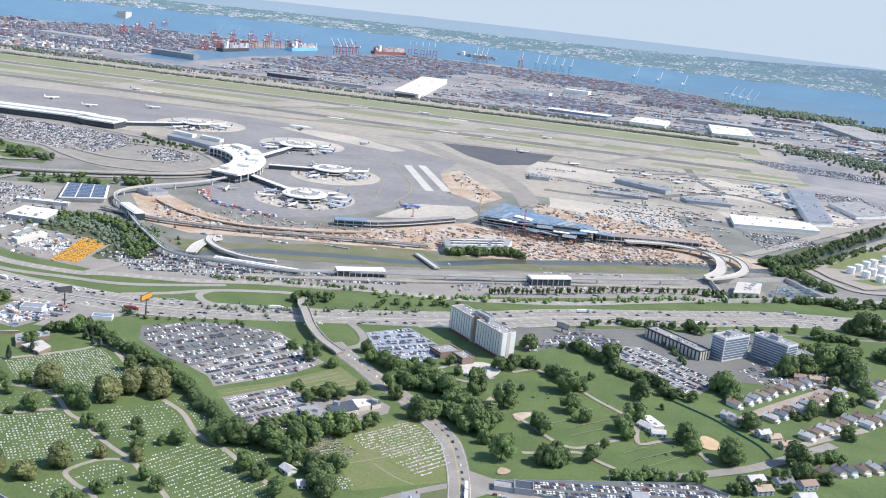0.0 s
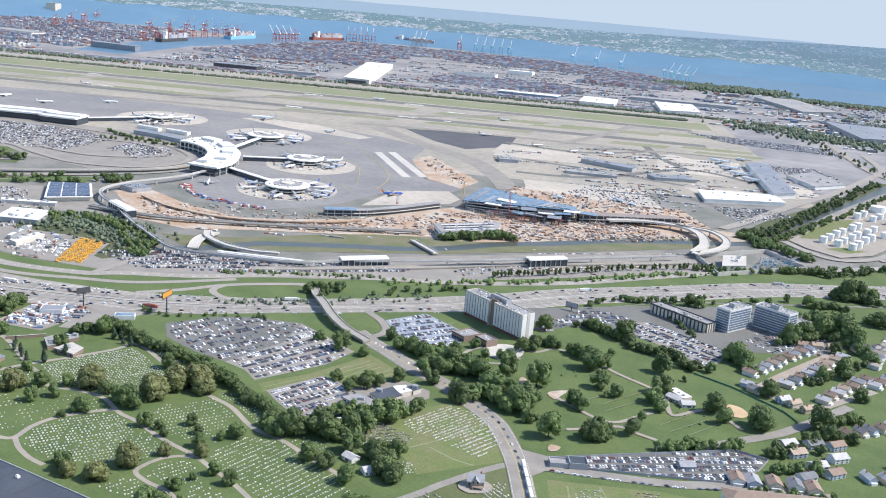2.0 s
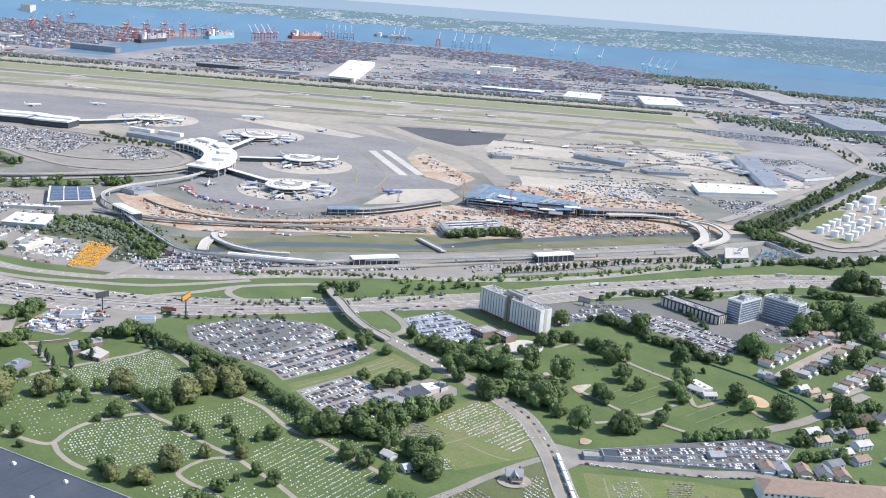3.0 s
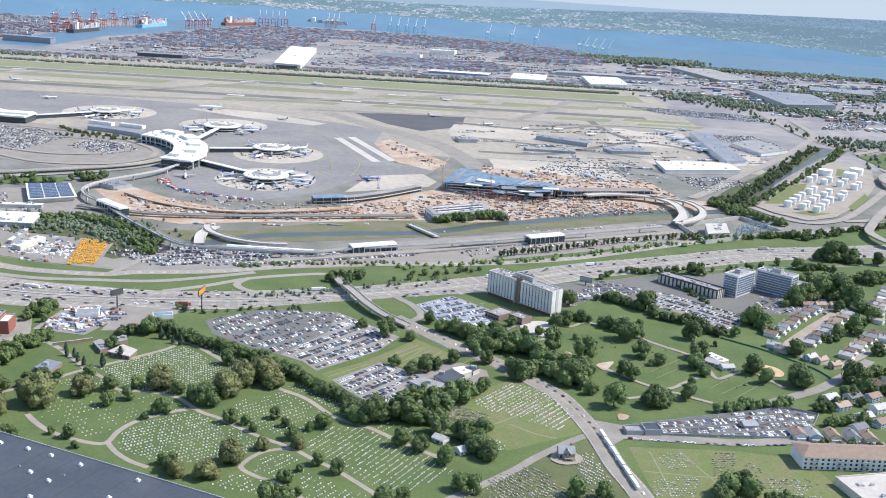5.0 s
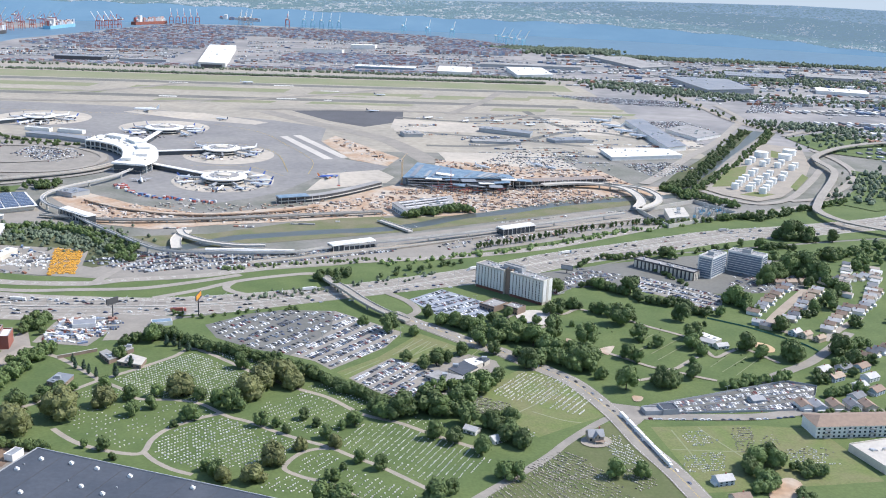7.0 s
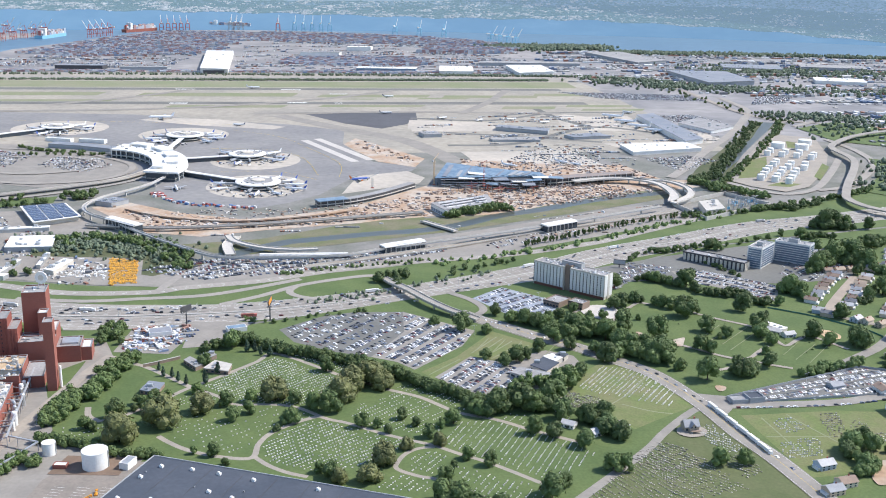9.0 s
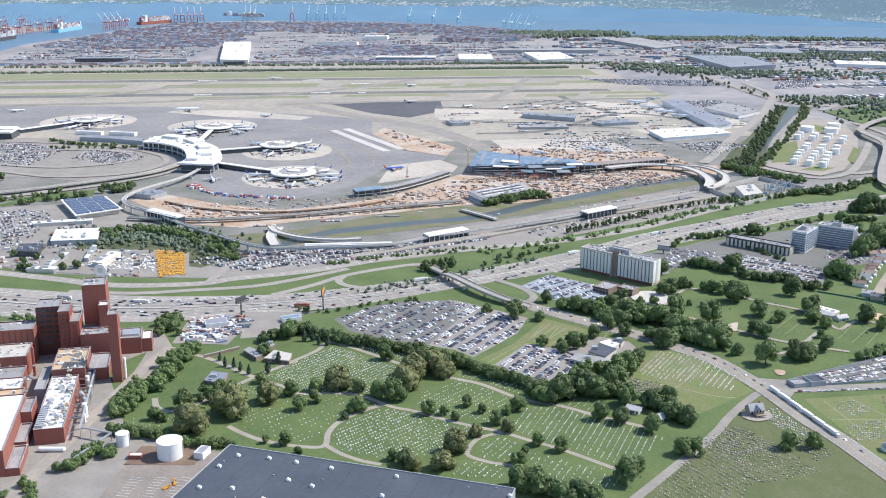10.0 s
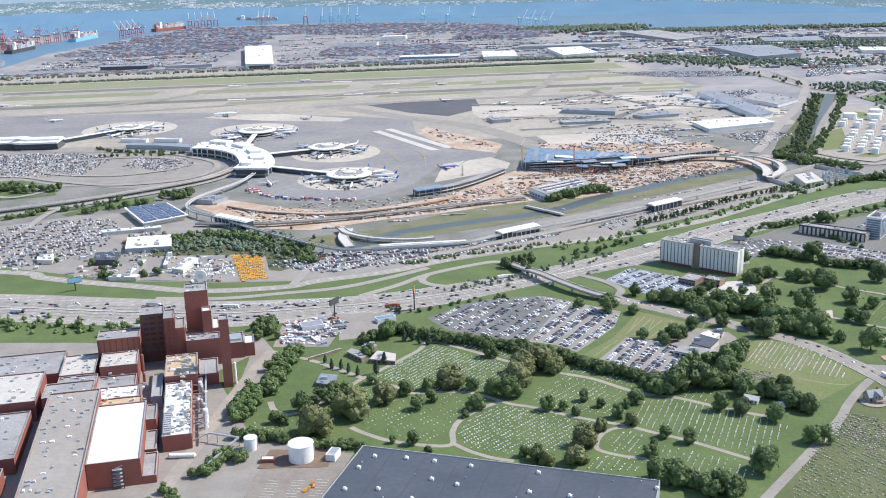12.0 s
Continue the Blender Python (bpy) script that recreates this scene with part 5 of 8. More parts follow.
def shed_between(name, corners, h, wall, roof, label, category="building", units=6, seed=1):
    """A flat-roofed building on four corners given in order."""
    cx, cy = sum(p[0] for p in corners) / 4, sum(p[1] for p in corners) / 4
    t = thing(name, cx, cy, 0, label, category)
    pts = [(x - cx, y - cy) for x, y in corners]
    if sum(pts[i][0] * pts[(i + 1) % 4][1] - pts[(i + 1) % 4][0] * pts[i][1] for i in range(4)) < 0:
        pts = pts[::-1]
    Shape().prism(pts, 0, h - 0.5).make("wall", wall, t)
    Shape().prism([(x * 1.015, y * 1.015) for x, y in pts], h - 0.5, h).make("roof", roof, t)
    rnd = random.Random(seed)
    for k in range(units):
        a, b = rnd.uniform(0.1, 0.9), rnd.uniform(0.1, 0.9)
        p = Vector(pts[0]).lerp(Vector(pts[1]), a).lerp(Vector(pts[3]).lerp(Vector(pts[2]), a), b)
        w = rnd.uniform(0.8, 2.2)
        Shape().box(p.x - w, p.x + w, p.y - w * 0.7, p.y + w * 0.7, h, h + w).make("roof_unit", M_STEEL, t)
    return t


# ---------------------------------------------------------------- hotel and offices
def hotel():
    t = thing("hotel", -206, 827, -39, "tall pale concrete hotel slab with ribbed facade", "hotel")
    H, wings = 23.5, ((-38, -5.5), (1.5, 38))
    for x0, x1 in wings:
        block(t, x0, x1, -7, 7, H, M_CREAM, M_ROOFGREY)
        Shape().box(x0 + 0.2, x1 - 0.2, -7.12, -7.0, 0.2, 3.0).make("base_band", M_BROWNBRICK, t)
        Shape().box(x0 - 0.15, x1 + 0.15, -7.45, -7.0, H - 1.5, H + 0.1).make("cornice", M_PALE, t)
        n = int((x1 - x0) / 3.6)
        for k in range(n):
            w = (x1 - x0) / n
            x = x0 + k * w
            Shape().box(x + 0.55, x + w - 0.55, -7.4, -7.0, 3.2, H - 1.6).make("facade_panel", M_OFFICE, t)
            for f in range(8):
                Shape().box(x - 0.45, x + 0.45, -7.1, -7.0, 3.5 + f * 2.3, 5.1 + f * 2.3).make("window", M_GLASS, t)
    block(t, -5.4, 1.4, -4.5, 8, H + 1.5, M_TANBRICK, M_ROOFGREY, name="core")
    block(t, -12, 9, 0, 6, H + 3.4, M_GREY, M_ROOFGREY, z0=H - 1, name="penthouse")
    Shape().box(38.02, 38.5, -1.6, 1.6, 0, H).make("stair_shaft", M_PALE, t)
    for y0, y1 in ((-6.8, -1.8), (1.8, 6.8)):
        Shape().box(38.02, 38.35, y0, y1, 3, H - 0.4).make("end_panel", M_WHITE, t)
    Shape().box(-38.4, -38.02, -6.8, 6.8, 0.3, H - 0.4).make("end_panel", M_OFFICE, t)
    rooftop(t, -36, -8, -5, 5, H - 0.8, 14, 3, big=1.3)
    rooftop(t, 4, 36, -5, 5, H - 0.8, 16, 4, big=1.3)
    for sort, x, y, lx, ly, h in (("hotel_annexe", -224, 785, 8, 10, 5.5), ("hotel_annexe", -206, 776, 7.5, 6, 7)):
        low = thing(sort, x, y, -39, "low brown brick annexe in front of the hotel", "building", "hotel annexes")
        block(low, -lx, lx, -ly, ly, h, M_TANBRICK, M_ROOFGREY)
        Shape().box(-lx - 0.2, lx + 0.2, -ly - 0.2, -ly, h - 1.2, h - 0.2).make("fascia", M_DARK, low)
        windows(low, (-lx, -ly), (lx, -ly), 0.8, 3.4, 5, 1)
        rooftop(low, -lx + 2, lx - 2, -ly + 2, ly - 2, h - 0.8, 5, int(lx * 10), big=0.9)


M_TANBRICK = material("tan_brick", (0.27, 0.20, 0.155), 0.9, second=(0.21, 0.155, 0.12), scale=0.1, fine=1.2, amount=0.6, bump=0.2)
hotel()
area("forecourt", [(-205, 768), (-192, 782), (-175, 777), (-174, 758), (-185, 744), (-200, 751)], M_PALE, "pale paved turning circle of the hotel park", "forecourt", smooth=True)


def office(x, y, turn, lx, ly, h, label, seed):
    t = thing("office_tower", x, y, turn, label, "office building", "office towers")
    block(t, -lx / 2, lx / 2, -ly / 2, ly / 2, h, M_OFFICE, M_ROOFGREY)
    floors = 8
    for k in range(floors):
        z = 2 + (h - 3.4) * k / floors
        for y0, y1, x0, x1 in ((-ly / 2 - 0.14, -ly / 2, -lx / 2 + 1, lx / 2 - 1), (-ly / 2 + 1, ly / 2 - 1, lx / 2, lx / 2 + 0.14)):
            Shape().box(x0, x1, y0, y1, z, z + 1.75).make("window_band", M_BLUEGLASS, t)
        Shape().box(-lx / 2 - 0.14, -lx / 2, -ly / 2 + 1, ly / 2 - 1, z, z + 1.75).make("window_band", M_BLUEGLASS, t)
    block(t, -5, 4, -3, 3, h + 3, M_GREY, M_ROOFGREY, z0=h - 1, name="penthouse")
    rooftop(t, -lx / 2 + 2, lx / 2 - 2, -ly / 2 + 2, ly / 2 - 2, h - 0.8, 9, seed, big=1.2)


office(-4, 924, 53, 33, 15, 22, "white office tower with blue ribbon windows", 4)
office(34, 937, -34, 36, 15, 22, "long white office tower with blue ribbon windows", 5)


def long_block():
    t = thing("motel_block", -49, 922, -38, "long low dark motel with pale columns", "motel")
    block(t, -33, 33, -7, 7, 9.5, M_DARK, M_ROOFGREY)
    for k in range(15):
        x = -31 + k * 4.43
        Shape().box(x - 1.2, x + 1.2, -7.6, -7.0, 0.8, 8.4).make("bay_panel", M_CREAM, t)
    for k in range(4):
        Shape().box(33, 33.5, -6 + k * 3.3, -4.2 + k * 3.3, 0.8, 8.4).make("bay_panel", M_CREAM, t)
    Shape().box(-33.4, 33.4, -7.8, -6.9, 8.4, 9.8).make("fascia", M_DARK, t)
    rooftop(t, -28, 28, -4, 4, 8.7, 14, 6, big=1.4)


long_block()


def low_office():
    """Low sheds round a small court, each flat roof on four corners."""
    for corners, h, wall, roof, label in (([(-276, 614), (-268, 625), (-245, 614), (-251, 597)], 4.2, M_CREAM, M_ROOFGREY, "long low grey metal-roofed office"), ([(-260, 627), (-249, 644), (-238, 633), (-249, 616)], 4.9, M_CREAM, M_ROOFDARK, "square dark office with a metal roof"),
                                          ([(-249, 647), (-241, 653), (-234, 645), (-241, 636)], 4.5, M_CREAM, M_ROOFWHITE, "small office with a white roof"), ([(-240, 649), (-235, 657), (-229, 652), (-233, 645)], 4.6, M_CREAM, M_ROOFDARK, "small office with a dark roof")):
        t = shed_between("office_building", corners, h, wall, roof, label, "building", 1, len(label))
        a, b = [Vector((x - t.location.x, y - t.location.y)) for x, y in (corners[0], corners[3])]
        windows(t, tuple(a), tuple(b), 0.8, 3.4, 6, 1)


def warehouse():
    """The big dark-roofed shed under the camera's path: corners (-493, 453), (-328, 404)."""
    ang = math.degrees(math.atan2(404 - 453, 165))
    t = thing("warehouse", -493, 453, ang, "huge warehouse with a dark membrane roof", "warehouse")
    L = 172.1
    block(t, 0, L, -150, 0, 14, M_GREY, M_ROOFDARK, parapet=0.5)
    rnd = random.Random(8)
    for k in range(9):
        for j in range(6):
            if rnd.random() < 0.75:
                x, y = 9 + k * 20 + rnd.uniform(-3, 3), -9 - j * 20 + rnd.uniform(-3, 3)
                u = Shape().box(x - 1.1, x + 1.1, y - 0.9, y + 0.9, 13.5, 14.7).box(x - 0.8, x + 0.3, y - 0.6, y + 0.6, 14.7, 15.2).make("roof_unit", M_ROOFWHITE, t)
            if rnd.random() < 0.5:
                x, y = rnd.uniform(4, L - 4), -rnd.uniform(3, 120)
                Shape().box(x - 0.4, x + 0.4, y - 0.3, y + 0.3, 13.5, 14.2).make("vent", M_STEEL, t)
    for k in range(1, 9):
        Shape().box(k * 20 - 0.12, k * 20 + 0.12, -149, -1, 13.5, 13.62).make("roof_seam", M_DARK, t)


low_office()
warehouse()


# ---------------------------------------------------------------- brick works
M_SANDPANEL = material("sand_coloured_panel", (0.55, 0.40, 0.25), 0.7, scale=0.2, fine=1.0, amount=0.4)


def brick_works():
    t = thing("brick_works", -640, 520, 12.6, "red brick brewery works with towers and flat roofs", "factory")
    R, G, W = M_BRICK, M_ROOFGREY, M_ROOFWHITE
    def b(x0, x1, y0, y1, h, wall=R, roof=G, z0=0.0):
        w = block(t, x0, x1, y0, y1, h, wall, roof, z0)
        e = 0.08
        Shape().box(x0 - e, x1 + e, y0 - e, y0 + 0.62, h, h + 0.14).box(x0 - e, x1 + e, y1 - 0.62, y1 + e, h, h + 0.14).box(x0 - e, x0 + 0.62, y0 + 0.62, y1 - 0.62, h, h + 0.14).box(x1 - 0.62, x1 + e, y0 + 0.62, y1 - 0.62, h, h + 0.14).make("coping", M_ROOFGREY, w)
        return w
    b(27, 44, 112, 132, 51)                                      # main tower
    b(39, 45.7, 102, 111.9, 38, R, W)                            # shaft before it
    b(11.5, 19.3, 92, 112, 38.5, M_PANEL)                        # ribbed slab
    b(19.4, 26, 90, 112, 31, M_PANEL)
    for k in range(8):
        Shape().box(11.8 + k * 1.8, 12.3 + k * 1.8, 91.3 if k < 5 else 89.3, 91.95 if k < 5 else 89.95, 2, 37.5 if k < 5 else 30).make("rib", M_BRICK, t)
    windows(t, (13.5, 92), (16.5, 92), 12, 37, 1, 8, proud=0.3, fill=0.3, tall=0.3)
    b(-6, 11.3, 106, 126, 38, M_BROWNBRICK)                      # brown wing with windows
    windows(t, (-4.5, 106), (5, 106), 8, 37, 2, 7, fill=0.75, tall=0.5)
    windows(t, (5.5, 106), (11, 106), 8, 37, 1, 7, fill=0.5, tall=0.4)
    b(26.2, 51, 88, 101.9, 21)                                   # middle
    b(26.2, 38.8, 102, 111.9, 20)
    b(45.8, 51, 102, 125, 24, R, W)
    b(51.2, 57.6, 42, 53, 51)                                    # tall shaft
    b(51.1, 68, 96, 118, 13)
    b(68.2, 75.5, 98, 116, 11, R, W)
    Shape().box(54, 66, 102, 114, 12.3, 13.8).make("roof_unit", M_STEEL, t)
    b(-36, -6.2, 91, 111, 27)                                    # left block
    for k in range(8):
        Shape().box(-35.6 + k * 4.1, -34.8 + k * 4.1, 90.4, 90.97, 2, 26).make("pilaster", M_BROWNBRICK, t)
    b(-33, -7.5, 63, 90.3, 17, R, M_PALE)
    b(-60, -36.3, 62, 100, 14, R, M_PALE)
    b(-66, -34, 20, 44, 16)
    b(-60, -34, 44.2, 61.8, 13)
    b(-33.8, -5, 18, 40, 11, R, W)
    b(-33.8, -2, -3.6, 17.8, 12, R, M_SANDPANEL)
    b(-33.8, -8, 40.2, 62.8, 10, R, G)
    b(-28, 2, -86, -4, 17, R, W)                                 # white-roofed shed
    b(-60.5, -28.4, -165, 19.8, 19, R, M_HIGHWAY)                              # long grey roof
    b(2.2, 10, -86, -56, 5.5, R, G)
    b(2.2, 9, -55, -28, 7, R, G)
    b(2.2, 8.5, -27, -4, 14, M_PANEL, G)
    b(-112, -70, 20, 72, 15, R, M_PALE)
    b(-112, -72, -54, 14, 11)
    b(-112, -76, -140, -66, 11)
    b(-165, -113, -20, 60, 13)
    b(-165, -113, -110, -24, 12)
    b(-150, -61, 73, 118, 12)
    b(-230, -166, -60, 100, 12)
    b(12.3, 30, -48, 36, 11, R, W)                               # silver-roofed process house
    b(12, 34, 38, 78, 15, R, M_SANDPANEL)
    b(34.5, 48, 50, 80, 9, R, G)
    b(3, 10, 20, 60, 9, M_GREY, G)
    rnd = random.Random(12)
    for k in range(10):
        y = -45 + k * 3.2
        Shape().box(12.8, 17.5, y, y + 2.2, 10.4, 12.0).make("roof_fan", M_GREY, t)
    for k in range(44):
        x, y = rnd.uniform(17, 32), rnd.uniform(-40, 76)
        x, z = (min(x, 28), 10) if y < 36 else (x, 14)
        w, d, h = rnd.uniform(0.5, 2.2), rnd.uniform(0.5, 2.2), rnd.uniform(0.8, 3.2)
        Shape().box(x - w, x + w, y - d, y + d, z, z + h).box(x - w * 0.5, x + w * 0.5, y - d * 0.5, y + d * 0.5, z + h, z + h + 0.5).make("roof_unit", rnd.choice((M_STEEL, M_ROOFWHITE, M_CREAM, M_WHITE, M_PALE, M_SANDPANEL)), t)
    for k in range(10):
        x, y, r, h = 31.5 + rnd.uniform(1, 7), -20 + k * 8, rnd.uniform(1.1, 1.9), rnd.uniform(6, 11)
        Shape().lathe([(r, 0), (r, h), (r * 0.7, h + 0.6), (0.2, h + 0.9)], 14, x, y).make("process_tank", rnd.choice((M_STEEL, M_TANK)), t)
    for k in range(16):
        y = -44 + k * 7.2
        Shape().bar((30.2, y, rnd.uniform(4, 9)), (39, y + rnd.uniform(-1, 1), rnd.uniform(4, 9)), 0.5).make("pipe", M_STEEL, t)
        Shape().bar((39, y, 0), (39, y, 8), 0.35).make("pipe_post", M_GREY, t)
    Shape().bar((39, -46, 8), (39, 70, 8), 1.2, 0.8).make("pipe_rack", M_GREY, t)
    Shape().bar((39, -40, 6.5), (58, -52, 6.5), 1.2, 0.8).make("pipe_rack", M_STEEL, t)
    Shape().bar((58, -52, 6.5), (38, -84, 6.5), 1.2, 0.8).make("pipe_rack", M_STEEL, t)
    for x, y in ((45, -44), (58, -52), (52, -62), (45, -73), (38, -84)):
        Shape().bar((x, y, 0), (x, y, 6.2), 0.5).make("pipe_post", M_STEEL, t)
    Shape().lathe([(1.0, 0), (1.0, 22), (0.7, 22.5)], 12, -3.8, 66).make("chimney_pipe", M_PANEL, t)
    Shape().lathe([(1.0, 0), (1.0, 16), (0.6, 16.6)], 12, 59.5, 48).make("steam_pipe", M_TANK, t)
    for box, z, n, seed in (((-58, -31, -150, 15), 18.2, 60, 1), ((-27, 0, 5, 60), 12.4, 14, 21), ((14, 29, -44, 34), 10.2, 40, 22), ((14, 33, 40, 76), 14.2, 30, 23), ((-58, -38, 64, 98), 13.2, 16, 24), ((-58, -36, 46, 60), 12.2, 10, 25), ((28, 49, 90, 100), 20.2, 10, 26), ((-110, -72, 22, 70), 14.2, 16, 2), ((-110, -74, -52, 12), 10.2, 14, 3), ((-31, -10, 66, 88), 18.2, 8, 4), ((-34, -8, 93, 109), 26.2, 6, 5),
                            ((-146, -64, 76, 115), 11.2, 22, 6), ((-64, -36, 22, 42), 15.2, 7, 7), ((-32, -7, 20, 38), 10.2, 12, 8), ((29, 42, 114, 130), 50.2, 5, 9), ((-160, -116, -15, 55), 12.2, 14, 10), ((-160, -116, -105, -28), 11.2, 14, 11),
                            ((-226, -170, -55, 95), 11.2, 16, 12), ((-4, 9, 108, 124), 37.2, 5, 13), ((-32, -4, -2, 16), 12.2, 8, 14)):
        rooftop(t, *box, z, n, seed, big=1.5)
    # fire stair on the front
    for k in range(5):
        Shape().box(-14, -8, -88.4, -86.1, 2.5 + k * 2.4, 2.8 + k * 2.4).make("stair_landing", M_GREY, t)
        Shape().bar((-14, -87.5, 2.8 + k * 2.4), (-8, -87.5, 5.0 + k * 2.4), 0.5, 0.3).make("stair_flight", M_GREY, t)
    for x in (-14, -8):
        Shape().box(x - 0.2, x + 0.2, -88.6, -88.2, 0, 14).make("stair_post", M_DARK, t)
    # round sign on the tower: a plain disc
    sign = thing("roof_sign", -628, 650, 0, "round white sign on a steel stand", "sign", z=50)
    Shape().lathe([(4.6, -0.5), (4.6, 0.5)], 28, m=pose(0, 0, 8.5, 90, 0, 0)).make("disc", M_WHITE, sign)
    Shape().lathe([(2.2, -0.62), (2.2, 0.62)], 24, m=pose(0, 0, 8.5, 90, 0, 0)).make("emblem", M_CREAM, sign)
    for x in (-3, 3):
        Shape().bar((x, 0, 0), (x * 0.5, 0, 6), 0.4).make("leg", M_STEEL, sign)


brick_works()
for k, (x, y, r, h) in enumerate(((-564, 478, 4.0, 8.5), (-531, 463, 7.6, 11.5))):
    tk = thing("storage_tank", x, y, 0, "white cylindrical steel storage tank" if k else "small white storage tank", "tank", "white tanks")
    Shape().lathe([(r, 0), (r, h)], 40).make("shell", M_TANK, tk)
    Shape().lathe([(r + 0.15, h - 0.3), (r + 0.15, h), (r * 0.5, h + 0.5), (0.2, h + 0.7)], 40).make("roof", M_ROOFWHITE, tk)
    Shape().box(r, r + 0.5, -0.4, 0.4, 0, h).make("ladder", M_STEEL, tk)
shed = thing("plant_shed", -512, 464, -16, "small corrugated white plant shed", "shed")
block(shed, -3, 3, -5, 5, 5, M_WHITE, M_STEEL, parapet=0.2)
hut = thing("brick_hut", -551, 461, 0, "small red brick hut with flat roof", "hut")
block(hut, -4, 4, -2.5, 2.5, 3.2, M_BRICK, M_ROOFWHITE, parapet=0.3)
tanker = thing("gas_tank", -604, 468, 0, "long white horizontal pressure tank", "tank")
Shape().lathe([(0.4, -8.5), (1.5, -7.6), (1.5, 7.6), (0.4, 8.5)], 16, m=pose(0, 0, 2.2, 0, 90, 0)).make("vessel", M_TANK, tanker)
for x in (-5, 5):
    Shape().box(x - 0.4, x + 0.4, -1, 1, 0, 1.2).make("saddle", M_PALE, tanker)


# ---------------------------------------------------------------- small buildings
def gabled(parent, lx, ly, h, rise, wall, roof):
    Shape().box(-lx, lx, -ly, ly, 0, h).make("wall", wall, parent)
    Shape().add([(-lx, -ly, h), (-lx, ly, h), (-lx, 0, h + rise), (lx, -ly, h), (lx, ly, h), (lx, 0, h + rise)], [(0, 2, 1), (3, 4, 5), (0, 3, 5, 2), (1, 2, 5, 4)]).make("gable", wall, parent)
    slope = None
    for s in (-1, 1):
        e = 0.45
        slope = Shape().add([(-lx - e, s * (ly + e), h - 0.25), (lx + e, s * (ly + e), h - 0.25), (lx + e, 0, h + rise + 0.12), (-lx - e, 0, h + rise + 0.12),
                     (-lx - e, s * (ly + e), h - 0.02), (lx + e, s * (ly + e), h - 0.02), (lx + e, 0, h + rise + 0.34), (-lx - e, 0, h + rise + 0.34)],
                    [(0, 1, 2, 3), (4, 7, 6, 5), (0, 4, 5, 1), (1, 5, 6, 2), (2, 6, 7, 3), (3, 7, 4, 0)]).make("roof_slope", roof, parent)
    return slope


HOUSE_WALLS = [material("house_wall_" + n, c, 0.8, scale=0.3, fine=1.5, amount=0.3) for n, c in (("white", (0.70, 0.69, 0.66)), ("cream", (0.62, 0.55, 0.44)), ("blue", (0.42, 0.48, 0.55)), ("tan", (0.50, 0.40, 0.30)))]
HOUSE_ROOFS = [material("shingle_" + n, c, 0.9, scale=0.3, fine=2.0, amount=0.5) for n, c in (("grey", (0.34, 0.345, 0.36)), ("brown", (0.30, 0.22, 0.17)), ("pale", (0.52, 0.51, 0.50)), ("dark", (0.20, 0.205, 0.22)), ("tan", (0.42, 0.33, 0.25)))]
ROOF_WORDS = ("grey shingle", "brown shingle", "pale shingle", "dark shingle", "tan shingle")
WALL_WORDS = ("white", "cream", "pale blue", "tan")
house_rnd = random.Random(31)


def house(x, y, turn, lx=None, ly=None):
    w, r = house_rnd.randrange(4), house_rnd.randrange(5)
    t = thing("house", x, y, turn, f"small {WALL_WORDS[w]} house with {ROOF_WORDS[r]} gable roof", "house", "houses")
    lx, ly = lx or house_rnd.uniform(4.2, 5.6), ly or house_rnd.uniform(3.0, 3.8)
    slope = gabled(t, lx, ly, 4.0, 2.0, HOUSE_WALLS[w], HOUSE_ROOFS[r])
    windows(t, (-lx, -ly), (lx, -ly), 0.6, 3.8, 3, 2, fill=0.35, tall=0.5)
    windows(t, (lx, -ly), (lx, ly), 0.6, 3.8, 2, 2, fill=0.35, tall=0.5)
    Shape().box(lx * 0.3, lx * 0.3 + 0.7, 0.4, 1.1, 5, 7).make("chimney", M_BRICK, slope)
    Shape().box(-lx - 1.6, -lx, -ly * 0.7, ly * 0.7, 0, 2.4).make("porch", HOUSE_WALLS[0], t)


for a, b, n, turn in (((6, 798), (64, 894), 9, 57), ((31, 783), (91, 886), 9, 60), ((59, 761), (104, 834), 7, 58), ((104, 812), (150, 890), 8, 58), ((125, 790), (172, 868), 8, 58), ((4, 776), (12, 762), 2, 60), ((26, 757), (52, 738), 3, 130), 
                      ((66, 700), (120, 745), 6, 40), ((100, 905), (170, 945), 7, 30), ((90, 655), (170, 715), 8, 35), ((70, 630), (150, 665), 7, 25), ((48, 897), (90, 906), 3, 100)):
    for k in range(n):
        s = (k + 0.5) / n
        house(a[0] + (b[0] - a[0]) * s + house_rnd.uniform(-1.5, 1.5), a[1] + (b[1] - a[1]) * s + house_rnd.uniform(-1.5, 1.5), turn + 90 + house_rnd.uniform(-4, 4))
for k, (x, y) in enumerate([(-9, 598), (1, 598), (14, 601), (27, 603), (38, 603), (32, 655), (44, 639), (59, 658), (45, 675)]):
    house(x, y, 100 if k < 5 else 35, 6.0, 4.4)
for x, y in [(27, 668), (60, 679), (54, 632), (35, 618)]:
    house(x, y, 40, 6.0, 4.2)
for x, y in [(-92, 479), (-87, 457), (-98, 447), (-54, 452)]:
    house(x, y, 20, 5.5, 4.0)
